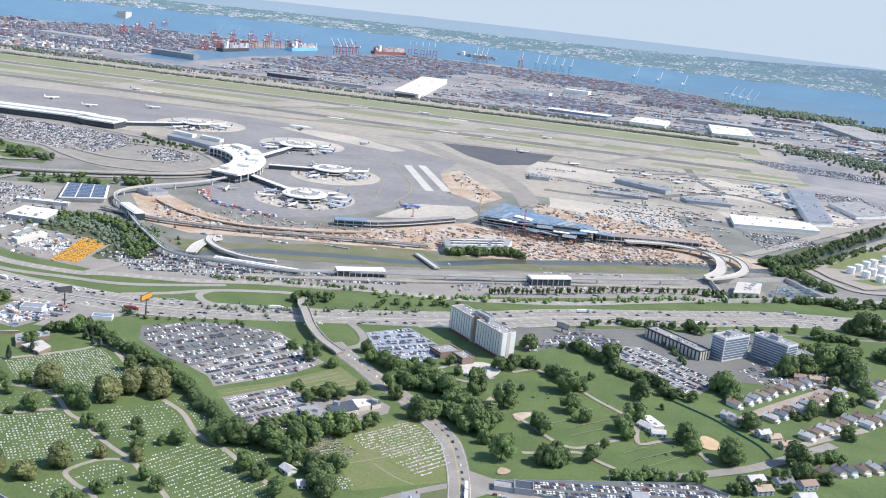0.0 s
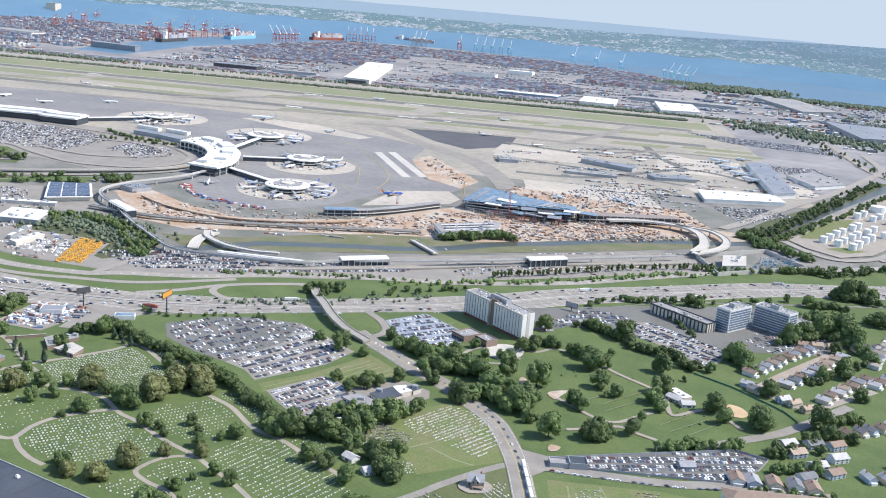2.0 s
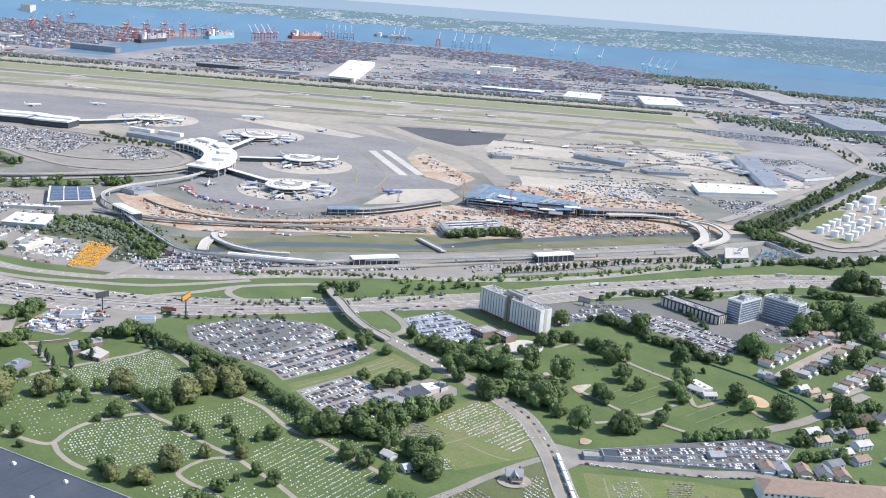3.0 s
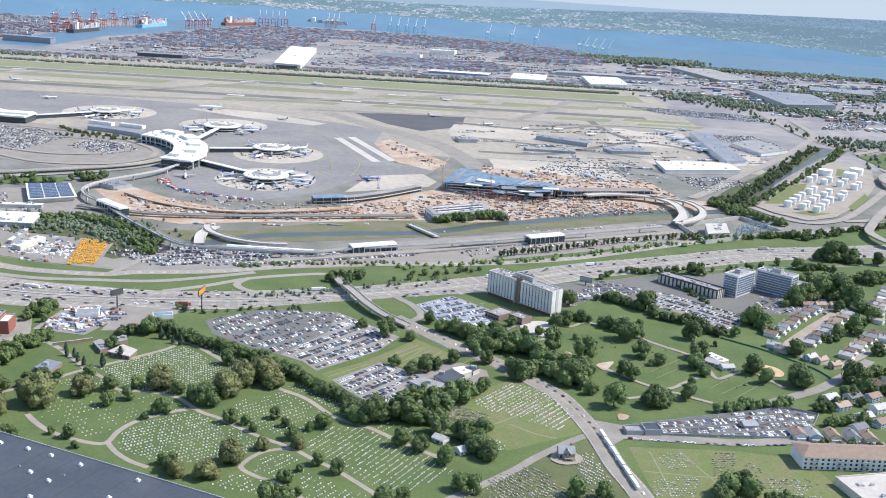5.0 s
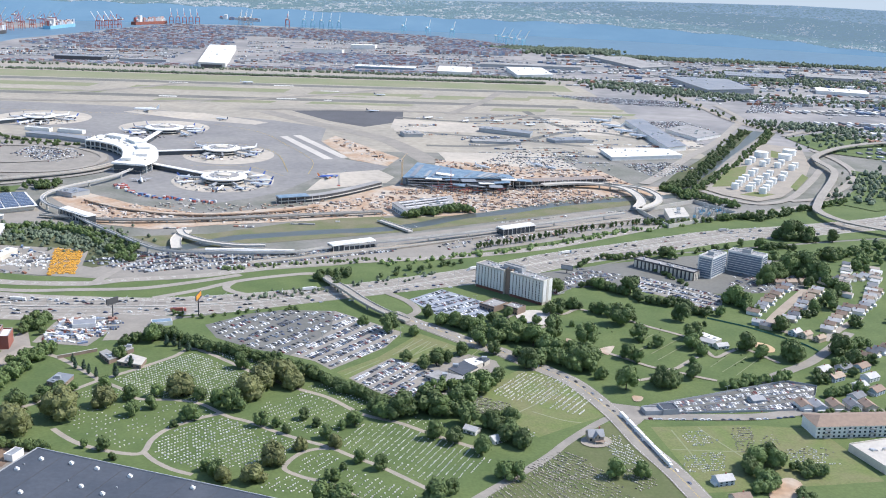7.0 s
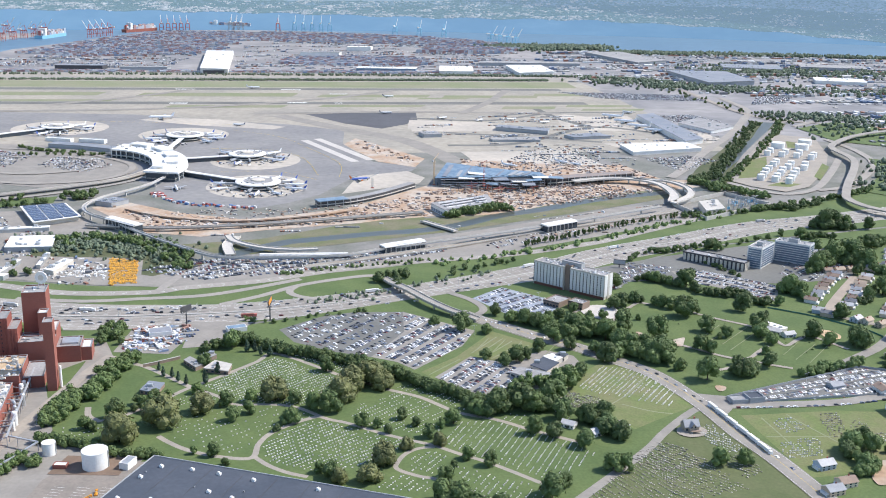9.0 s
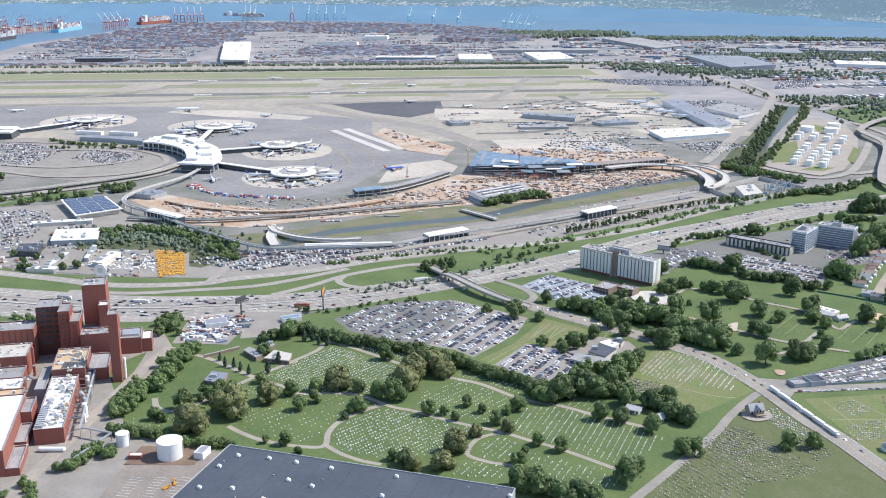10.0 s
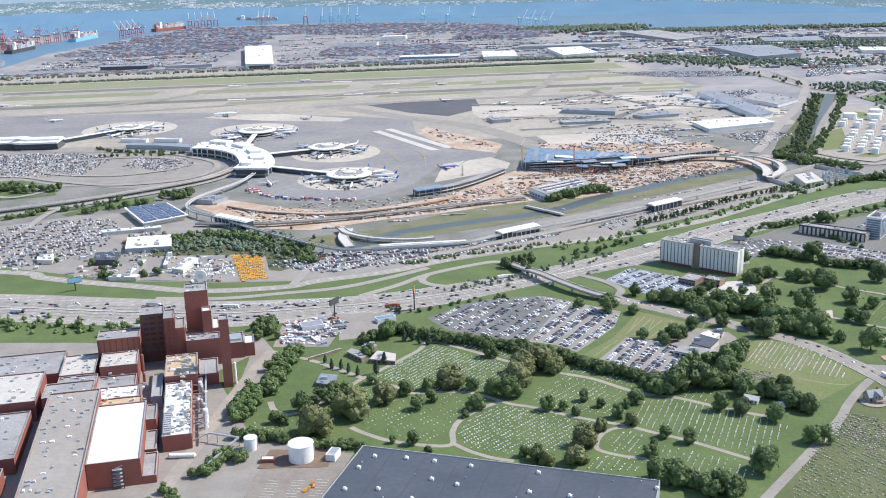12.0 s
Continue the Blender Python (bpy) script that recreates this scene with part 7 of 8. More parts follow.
viaduct("haul_road", [(-700, 1105), (-640, 1070), (-560, 1058), (-470, 1095), (-430, 1130)], 7, 3, "brown temporary haul road", M_DIRT, rail=False)
viaduct("rail_bridge", [(-460, 880), (-330, 960), (-230, 1030), (-100, 1110), (-40, 1150)], 9, 1.8, "rail line beside the car parks", M_PATH)


def station(x, y, turn, lx, ly, h, label):
    t = thing("station", x, y, turn, label, "station", "stations")
    Shape().box(-lx, lx, -ly, ly, 0, 1.2).make("platform", M_PALE, t)
    Shape().box(-lx, lx, -ly - 0.5, ly + 0.5, h - 0.8, h).box(-lx, lx, -ly + 1, ly - 1, h, h + 0.8).make("roof", M_ROOFWHITE, t)
    Shape().box(-lx + 0.3, lx - 0.3, -ly + 0.4, ly - 0.4, 1.2, h - 0.8).make("glazing", M_GLASS, t)
    for k in range(int(lx / 3)):
        for s in (-1, 1):
            x0 = -lx + 1 + k * 6
            Shape().box(x0, x0 + 0.6, s * ly - 0.3, s * ly + 0.3, 0, h - 0.8).make("column", M_STEEL, t)


station(-677, 1016, -37, 26, 6, 10, "glazed people mover station with a flat roof")
station(-368, 950, 34, 25, 6, 9, "long rail station with a pale roof")
station(-195, 1050, 36, 23, 6, 9, "long rail station with a pale roof")
station(-466, 915, 6, 44, 3, 5, "long platform canopy beside the car park")


def garage():
    t = thing("parking_garage", -776, 1066, -20, "parking garage with solar panels on its roof", "garage")
    a = [(-817, 1089), (-774, 1108), (-738, 1051), (-777, 1020)]
    m = pose(-776, 1066, 0, 0, 0, -20).inverted()
    pts = [tuple((m @ Vector((x, y, 0)))[:2]) for x, y in a]
    big = [(x * 1.08, y * 1.08) for x, y in pts]
    Shape().prism(big[::-1], 5.6, 6.4).make("roof_deck", M_ROOFWHITE, t)
    Shape().prism([(x * 0.98, y * 0.98) for x, y in pts][::-1], 0, 5.5).make("wall", M_CREAM, t)
    p = [Vector(q) for q in pts]
    for k in range(3):
        u0, u1 = k / 3 + 0.02, (k + 1) / 3 - 0.02
        q = [p[0].lerp(p[1], u0), p[0].lerp(p[1], u1), p[3].lerp(p[2], u1), p[3].lerp(p[2], u0)]
        Shape().prism([tuple(v) for v in q][::-1], 6.6, 7.2).make("solar_panel", M_SOLAR, t)
    for k in range(1, 9):
        Shape().bar((*p[0].lerp(p[3], k / 9), 7.25), (*p[1].lerp(p[2], k / 9), 7.25), 0.3, 0.1).make("array_gap", M_STEEL, t)


garage()


SHEDS = (
         ([(-734, 967), (-778, 959), (-768, 916), (-723, 923)], 6, M_GREY, M_ROOFWHITE, "rental centre with a large pale roof"),
         ([(-757, 1012), (-755, 1004), (-813, 988), (-818, 997)], 4.5, M_STEEL, M_ROOFWHITE, "long white canopy over parked cars"),
         ([(-758, 826), (-756, 834), (-730, 832), (-732, 824)], 4.5, M_STEEL, M_ROOFWHITE, "small white canopy beside the road"),
         ([(-703, 847), (-697, 884), (-686, 880), (-692, 842)], 5, M_CREAM, M_ROOFWHITE, "small white depot building"),
         ([(-847, 886), (-852, 902), (-837, 905), (-831, 884)], 5, M_CREAM, M_ROOFWHITE, "small white-roofed rental office"),
         ([(-745, 830), (-742, 880), (-737, 880), (-740, 830)], 4.5, M_STEEL, M_ROOFWHITE, "long thin white walkway canopy"),
         ([(-716, 862), (-722, 905), (-718, 906), (-712, 862)], 4.5, M_STEEL, M_ROOFWHITE, "thin white walkway canopy"),
         ([(-745, 1128), (-730, 1150), (-708, 1140), (-722, 1118)], 6, M_GREY, M_ROOFSLATE, "low grey building inside the ramp loop"),
         ([(-789, 878), (-794, 904), (-772, 906), (-766, 876)], 6, M_DARK, M_ROOFDARK, "dark low building among parked cars"),
         ([(44, 1920), (82, 1946), (111, 1659), (75, 1628)], 9, M_WHITE, M_ROOFSLATE, "long blue-grey aircraft hangar"),
         ([(110, 1850), (165, 1920), (205, 1820), (150, 1760)], 6, M_WHITE, M_ROOFGREY, "pale cargo hangar with flat roof"),
         ([(-235, 1752), (-228, 1778), (-140, 1745), (-146, 1715)], 7, M_GREY, M_ROOFSLATE, "blue-grey aircraft maintenance hangar"),
         ([(-38, 1600), (75, 1635), (90, 1580), (-28, 1530)], 6, M_WHITE, M_ROOFWHITE, "long white cargo building"),
         ([(-120, 1690), (-60, 1720), (-40, 1690), (-106, 1668)], 5, M_GREY, M_ROOFSLATE, "grey service building on the airfield"),
         ([(-370, 1690), (-340, 1700), (-330, 1670), (-360, 1660)], 6, M_GREY, M_ROOFGREY, "small service building on the airfield"),
         ([(-250, 1650), (-170, 1670), (-165, 1640), (-245, 1632)], 4, M_GREY, M_ROOFGREY, "low grey cargo building"),
         ([(-10, 1126), (-8, 1176), (18, 1188), (16, 1140)], 8.5, M_CREAM, M_PALE, "white switch house of the substation"),
         ([(620, 2600), (640, 2680), (760, 2650), (740, 2570)], 9, M_WHITE, M_ROOFWHITE, "large white store beyond the railway"),
         ([(470, 1520), (480, 1590), (560, 1580), (550, 1500)], 9, M_WHITE, M_ROOFWHITE, "large white shed beside the expressway"),
         ([(-1035, 3070), (-957, 3075), (-873, 2572), (-945, 2580)], 13, M_WHITE, M_ROOFWHITE, "huge white port warehouse"),
         ([(-1320, 2600), (-1318, 2640), (-1200, 2650), (-1202, 2612)], 11, M_DARK, M_ROOFSLATE, "long dark port shed"),
         ([(-1160, 2620), (-1158, 2650), (-1040, 2665), (-1042, 2635)], 8, M_GREY, M_ROOFGREY, "low grey port shed"),
         ([(-1790, 2770), (-1788, 2800), (-1640, 2790), (-1642, 2760)], 16, M_ROOFSLATE, M_ROOFSLATE, "pale blue port shed by the channel"),
         ([(-340, 2780), (-252, 2784), (-252, 2650), (-340, 2645)], 10, M_WHITE, M_ROOFWHITE, "white port warehouse beside the rails"),
         ([(-158, 2835), (-60, 2855), (-39, 2690), (-134, 2640)], 10, M_WHITE, M_ROOFWHITE, "white port warehouse with skylights"),
         ([(270, 2755), (430, 2754), (447, 2540), (320, 2480)], 12, M_GREY, M_ROOFSLATE, "vast blue-grey warehouse near the railway"),
         ([(120, 3300), (240, 3340), (335, 3075), (234, 2985)], 10, M_GREY, M_ROOFGREY, "large grey warehouse near the bay"),
         ([(-560, 2700), (-556, 2740), (-400, 2750), (-404, 2705)], 8, M_BLUEROOF, M_ROOFWHITE, "long port shed with white and blue roof"),
         ([(-230, 2900), (-226, 2950), (60, 2980), (56, 2925)], 9, M_GREY, M_ROOFGREY, "long grey distribution shed"),
         ([(460, 2900), (480, 3010), (640, 2980), (620, 2870)], 9, M_GREY, M_ROOFSLATE, "grey distribution shed near the bay"),
         ([(700, 2960), (720, 3050), (900, 3020), (880, 2930)], 9, M_GREY, M_ROOFGREY, "far grey distribution shed"),
         ([(-760, 3090), (-756, 3120), (-640, 3130), (-644, 3100)], 12, M_WHITE, M_ROOFGREY, "white port shed among containers"),
         ([(-640, 3300), (-636, 3340), (-560, 3345), (-564, 3310)], 12, M_WHITE, M_ROOFWHITE, "domed white port shed"),
         ([(-2540, 3680), (-2540, 3720), (-2500, 3720), (-2500, 3680)], 55, M_CREAM, M_ROOFGREY, "tall pale silo tower at the port"),
         ([(-2300, 2900), (-2290, 2960), (-2050, 2940), (-2060, 2880)], 12, M_WHITE, M_ROOFGREY, "grey port shed north of the channel"))
old = shed_between("old_terminal_building", [(-341, 1137), (-324, 1101), (-266, 1148), (-271, 1189)], 9, M_WHITE, M_ROOFGREY, "white old building with blue glass beside the creek", "building", 14, 5)
corner = [Vector((x - old.location.x, y - old.location.y)) for x, y in [(-341, 1137), (-324, 1101), (-266, 1148), (-271, 1189)]]
for a, b, n in ((corner[1], corner[2], 16), (corner[0], corner[1], 6)):
    windows(old, tuple(a), tuple(b), 0.5, 5.0, n, 1, M_BLUEGLASS, fill=0.8, tall=0.8)
for k in range(5):
    a, b = corner[0].lerp(corner[1], 0.2 + 0.15 * k), corner[3].lerp(corner[2], 0.2 + 0.15 * k)
    Shape().bar((*a.lerp(b, 0.08), 9.3), (*a.lerp(b, 0.9), 9.3), 1.6, 0.7).make("roof_ridge", M_DARK if k % 2 else M_ROOFWHITE, old)
for k, (corners, h, wall, roof, label) in enumerate(SHEDS):
    shed_between("warehouse" if h > 7 else "shed", corners, h, wall, roof, label, "warehouse" if h > 7 else "shed", 8, k)

# substation walls and gear
sub = thing("substation", 20, 1170, 0, "walled electrical substation with pale steel gear", "substation")
for a, b in (((-58, 12), (-34, -62)), ((-34, -62), (66, 20)), ((66, 20), (24, 82)), ((24, 82), (-58, 12))):
    Shape().bar((*a, 2.5), (*b, 2.5), 0.8, 5).make("wall", M_PALE, sub)
sub_rnd = random.Random(2)
for k in range(60):
    u, v = sub_rnd.random(), sub_rnd.random()
    x, y = 6 + 44 * u + 6 * v, -10 + 24 * u + 40 * v
    Shape().box(x - 0.3, x + 0.3, y - 0.3, y + 0.3, 0, sub_rnd.uniform(4, 9)).make("busbar_post", M_STEEL, sub)
    if k % 3 == 0:
        Shape().bar((x, y, 6.5), (x + 7, y + 4, 6.5), 0.4).make("busbar", M_STEEL, sub)
    if k % 6 == 0:
        Shape().box(x - 1.6, x + 1.6, y - 1.2, y + 1.2, 0, 3).make("transformer", M_CYAN, sub)

# tank farm
for x, y, r, h in [(x, y, 11, 10) for x, y in [(227, 1622), (262, 1609), (282, 1655)]] + [(x, y, 5.2, 9) for x, y in [(188, 1549), (200, 1573), (208, 1540), (221, 1564), (229, 1532), (242, 1559), (247, 1518), (258, 1540), (169, 1454), (179, 1474), (186, 1437), (198, 1462), (207, 1430), (218, 1458), (142, 1401), (152, 1420), (160, 1389), (170, 1412), (176, 1381), (187, 1404), (121, 1353), (131, 1374), (138, 1342), (147, 1363), (154, 1331), (164, 1352)]]:
    tk = thing("oil_tank", x, y, 0, "white cylindrical oil storage tank", "tank", "tank farm")
    Shape().lathe([(r, 0), (r, h)], 28).make("shell", M_TANK, tk)
    Shape().lathe([(r + 0.1, h - 0.3), (r + 0.1, h), (r * 0.4, h + 0.8), (0.2, h + 1.0)], 28).make("roof", M_ROOFWHITE, tk)
    Shape().box(r, r + 0.6, -0.5, 0.5, 0, h).make("stair", M_STEEL, tk)


# ---------------------------------------------------------------- aircraft
M_PLANE = material("white_aircraft_skin", (0.78, 0.79, 0.80), 0.35, scale=0.3, fine=1.0, amount=0.2)
M_TAILBLUE = material("blue_livery", (0.06, 0.12, 0.42), 0.35, scale=0.3, fine=1.0, amount=0.2)
M_TAILORANGE = material("orange_livery", (0.62, 0.20, 0.06), 0.35, scale=0.3, fine=1.0, amount=0.2)
M_TAILGREY = material("dark_livery", (0.10, 0.11, 0.16), 0.35, scale=0.3, fine=1.0, amount=0.2)


def airliner(length, body, tail, label):
    L, r = length, length * 0.052
    t = thing("airliner", 0, 0, 0, label, "aeroplane", "parked airliners")
    m = pose(0, 0, r * 1.9, 0, 90, 0)
    Shape().lathe([(0.05, -0.5 * L), (0.35 * r, -0.45 * L), (0.8 * r, -0.33 * L), (r, -0.2 * L), (r, 0.38 * L), (0.75 * r, 0.45 * L), (0.4 * r, 0.485 * L), (0.05, 0.5 * L)], 16, m=m).make("fuselage", body, t, smooth=True)
    for s in (-1, 1):
        z = r * 1.5
        wing = Shape().add([(0.12 * L, s * r * 0.6, z), (-0.12 * L, s * r * 0.6, z), (-0.2 * L, s * 0.48 * L, z + 0.04 * L), (-0.14 * L, s * 0.48 * L, z + 0.04 * L),
                     (0.12 * L, s * r * 0.6, z + 0.3), (-0.12 * L, s * r * 0.6, z + 0.3), (-0.2 * L, s * 0.48 * L, z + 0.04 * L + 0.15), (-0.14 * L, s * 0.48 * L, z + 0.04 * L + 0.15)],
                    [(0, 1, 2, 3), (7, 6, 5, 4), (0, 3, 7, 4), (1, 5, 6, 2), (3, 2, 6, 7)]).make("wing", M_GREY, t)
        Shape().add([(-0.4 * L, s * r * 0.3, r * 2.2), (-0.48 * L, s * r * 0.3, r * 2.2), (-0.51 * L, s * 0.17 * L, r * 2.4), (-0.47 * L, s * 0.17 * L, r * 2.4), (-0.44 * L, s * r * 0.4, r * 2.35)],
                    [(0, 1, 2, 3), (0, 3, 4), (1, 4, 2), (2, 4, 3)]).make("tailplane", M_GREY, t)
        Shape().lathe([(0.45 * r, -0.06 * L), (0.55 * r, 0.0), (0.5 * r, 0.05 * L)], 12, m=pose(0.04 * L, s * 0.17 * L, r * 0.95, 0, 90, 0)).make("engine", tail, wing)
    Shape().add([(-0.36 * L, -0.15, r * 2.6), (-0.47 * L, -0.15, r * 2.4), (-0.52 * L, -0.1, r * 5.2), (-0.47 * L, -0.1, r * 5.2), (-0.36 * L, 0.15, r * 2.6), (-0.47 * L, 0.15, r * 2.4), (-0.52 * L, 0.1, r * 5.2), (-0.47 * L, 0.1, r * 5.2)],
                [(0, 1, 2, 3), (7, 6, 5, 4), (0, 3, 7, 4), (1, 5, 6, 2), (2, 6, 7, 3)]).make("fin", tail, t)
    for x, y in ((0.36 * L, 0), (-0.06 * L, r), (-0.06 * L, -r)):
        Shape().box(x - 0.5, x + 0.5, y - 0.4, y + 0.4, 0, r * 1.1).make("landing_gear", M_TYRE, t)
    return t


PLANES = [airliner(30, M_PLANE, M_TAILBLUE, "white airliner with a dark blue tail"), airliner(30, M_PLANE, M_PLANE, "all-white airliner parked on the apron"), airliner(25, M_PLANE, M_TAILGREY, "white regional airliner with dark tail"),
          airliner(30, M_TAILBLUE, M_TAILORANGE, "blue airliner with an orange tail"), airliner(46, M_PLANE, M_PLANE, "large white wide-body airliner")]
plane_rnd = random.Random(9)
placed = [(3, -440, 1300, 25), (4, -843, 1812, 195), (1, -671, 1224, -70), (2, -690, 1752, 160), (2, -448, 2180, 10), (1, -1150, 1790, 20), (4, 0, 1935, 150), (4, 14, 1870, 150), (4, 30, 1815, 150), (4, 52, 1765, 150),
          (2, -440, 1935, 10), (2, -200, 1880, 30), (2, -260, 1860, 60), (2, -330, 1880, 45), (2, -140, 1850, 30), (1, -230, 1420, -40), (2, -130, 1440, -50), (1, -150, 1455, -50), (1, 40, 2000, 120), (2, -1330, 2000, 12), (1, -1230, 1700, 40), (1, -1330, 1720, 60), (1, -760, 2290, 7)]
for x, y, r, toward, start in SATELLITES:
    for k in range(9):
        a = toward + 180 - 132 + k * 33 + plane_rnd.uniform(-6, 6)
        d = r + 21 + plane_rnd.uniform(-2, 4)
        if plane_rnd.random() < 0.85:
            placed.append((plane_rnd.choice((0, 0, 1, 2, 2)), x + d * math.cos(radians(a)), y + d * math.sin(radians(a)), a + 180 + plane_rnd.uniform(-12, 12)))
used = set()
for k, x, y, turn in placed:
    if k in used:
        copy_thing(PLANES[k], pose(x, y, 0.05, 0, 0, turn))
    else:
        used.add(k)
        PLANES[k].matrix_basis = pose(x, y, 0.05, 0, 0, turn)
dock = thing("loading_dock", -908, 2568, 8, "dark loading dock on the white warehouse", "dock")
Shape().box(-26, 26, -6, 2, 0, 9).make("dock_wall", M_DARK, dock)
Shape().box(-27, 27, -7, 2, 9, 10).make("dock_roof", M_ROOFSLATE, dock)

# ---------------------------------------------------------------- port
def quay_crane(x, y, turn, mat, label, h=36.0, boom=42):
    t = thing("quay_crane", x, y, turn, label, "crane", "quay cranes")
    for sx in (-8, 8):
        for sy in (-8, 8):
            Shape().bar((sx, sy, 0), (sx, sy * 0.8, h * 0.72), 1.3).make("leg", mat, t)
    for z in (h * 0.3, h * 0.72):
        Shape().bar((-8, -7, z), (8, -7, z), 1.0).bar((-8, 7, z), (8, 7, z), 1.0).bar((-8, -7, z), (-8, 7, z), 1.0).bar((8, -7, z), (8, 7, z), 1.0).make("frame", mat, t)
    for sy in (-7, 7):
        Shape().bar((-8, sy, h * 0.3), (8, sy, h * 0.7), 0.7).make("brace", mat, t)
    Shape().bar((-22, 0, h * 0.76), (12, 0, h * 0.76), 2.0).make("girder", mat, t)
    Shape().bar((10, 0, h * 0.76), (10 + boom * 0.5, 0, h * 0.76 + boom * 0.7), 1.5).make("boom", M_WHITE, t)
    Shape().bar((8, 0, h * 0.72), (4, 0, h * 1.25), 1.2).bar((4, 0, h * 1.25), (-20, 0, h * 0.78), 0.8).make("mast", mat, t)
    Shape().box(-20, -9, -2.6, 2.6, h * 0.78, h * 0.9).make("machine_house", M_WHITE, t)
    return t


def crane_row(a, b, n, turn, mat, label, h=36.0):
    first = quay_crane(a[0], a[1], turn, mat, label, h)
    for k in range(1, n):
        s = k / (n - 1)
        copy_thing(first, pose(a[0] + (b[0] - a[0]) * s, a[1] + (b[1] - a[1]) * s, 0, 0, 0, turn))


crane_row((-1815, 3120), (-1742, 3680), 9, -8, M_RED, "tall red ship-to-shore gantry crane")
crane_row((-2010, 3520), (-1900, 3745), 4, -8, M_RED, "red gantry crane beyond the channel")
crane_row((-2250, 3300), (-2350, 3730), 4, -20, M_RED, "red gantry crane at the far basin")
crane_row((-1560, 3620), (-1525, 3720), 4, 165, M_RED, "red and white gantry crane at the pier", 38)
crane_row((-1420, 4030), (-1330, 4075), 5, 110, M_RED, "far red gantry crane")
crane_row((-1170, 4115), (-1130, 4120), 3, 90, M_GREY, "far pale gantry crane", 40)
crane_row((-985, 4120), (-985, 4120.5), 2, 90, M_RED, "far red gantry crane", 40)
crane_row((-920, 4125), (-780, 4110), 5, 90, M_CYAN, "far pale blue gantry crane", 40)
crane_row((-520, 4040), (-330, 3930), 3, 75, M_CYAN, "far pale blue gantry crane", 40)
crane_row((-160, 3790), (-80, 3650), 4, 40, M_CYAN, "pale blue gantry crane at the yard's end", 34)


def ship(x, y, turn, length, hull, label):
    t = thing("container_ship", x, y, turn, label, "ship", "ships")
    w = length * 0.075
    Shape().prism([(-length / 2, -w), (length * 0.36, -w), (length * 0.46, -w * 0.5), (length * 0.5, 0), (length * 0.46, w * 0.5), (length * 0.36, w), (-length / 2, w)], 0, 11).make("hull", hull, t)
    Shape().box(-length * 0.36, -length * 0.3, -w * 0.9, w * 0.9, 11, 34).make("bridge", M_WHITE, t)
    Shape().box(-length * 0.45, -length * 0.4, -w * 0.3, w * 0.3, 11, 27).make("funnel", M_RED, t)
    rnd, stack = random.Random(int(abs(x))), Shape()
    for k in range(14):
        if k != 2:
            for j in range(5):
                x0 = -length * 0.44 + k * length * 0.06
                stack.box(x0, x0 + length * 0.054, -w * 0.85 + j * w * 0.34, -w * 0.85 + j * w * 0.34 + w * 0.31, 11, 13 + rnd.randrange(2, 7) * 2.3)
    tagged(stack.make("container_stack", M_BOXES, t), kind="stuff")


ship(-1690, 3610, 82, 190, M_CYAN, "pale blue container ship at the quay")
ship(-1760, 3220, 84, 170, M_DARK, "dark container ship under the cranes")
ship(-1480, 3960, 60, 170, M_BRICK, "red-hulled container ship at the pier")
ship(-1180, 4185, 5, 190, M_DARK, "long dark ship alongside the far quay")

port_rnd = random.Random(21)


def stacks(poly, count, seed, tall=4, turn=7.5, label="rows of stacked rust-red shipping containers"):
    """Container stacks laid out in rows in a yard."""
    rnd, s = random.Random(seed), Shape()
    xs, ys = [p[0] for p in poly], [p[1] for p in poly]
    done = 0
    while done < count:
        x, y = rnd.uniform(min(xs), max(xs)), rnd.uniform(min(ys), max(ys))
        if not inside(x, y, poly):
            continue
        m = pose(x, y, 0.3, 0, 0, turn)
        n, d = rnd.randrange(2, 8), rnd.randrange(1, 4)
        for k in range(n):
            for j in range(d):
                s.box(k * 10.2, k * 10.2 + 9.7, j * 2.3, j * 2.3 + 2.0, 0, 2.1 * rnd.randrange(1, tall + 1), m)
        done += 1
    return tagged(s.make("container_stacks", M_BOXES), label, "containers", kind="stuff")


def sprinkle(poly, count, seed, label, mat, lx=(2, 6), ly=(1, 3), h=(1, 3), turn=7.5, jitter=4, name="yard_clutter", category="clutter"):
    """Trailers, vehicles, sheds and gear in a yard."""
    rnd, s = random.Random(seed), Shape()
    xs, ys = [p[0] for p in poly], [p[1] for p in poly]
    c, d, done = math.cos(radians(turn)), math.sin(radians(turn)), 0
    while done < count:
        x, y = rnd.uniform(min(xs), max(xs)), rnd.uniform(min(ys), max(ys))
        run = rnd.choice((1, 2, 5, 9, 14)) if jitter < 10 else 1
        face, pitch = rnd.choice((0, 90)), ly[1] * 1.25
        a, b, h1 = rnd.uniform(*lx) / 2, rnd.uniform(*ly) / 2, rnd.uniform(*h)
        if jitter < 10:
            v = round((-d * x + c * y) / 17) * 17
            u = c * x + d * y
            x, y = c * u - d * v, d * u + c * v
        for k in range(run):
            step = k * (pitch if face else lx[1] * 0.9)
            px, py = x + c * step, y + d * step
            if inside(px, py, poly) and rnd.random() < 0.85:
                s.box(-a, a, -b, b, 0.02, h1 * rnd.uniform(0.8, 1.1), pose(px, py, 0, 0, 0, turn + rnd.uniform(-jitter, jitter) + face))
            done += 1
    return tagged(s.make(name, mat), label, category, kind="stuff")


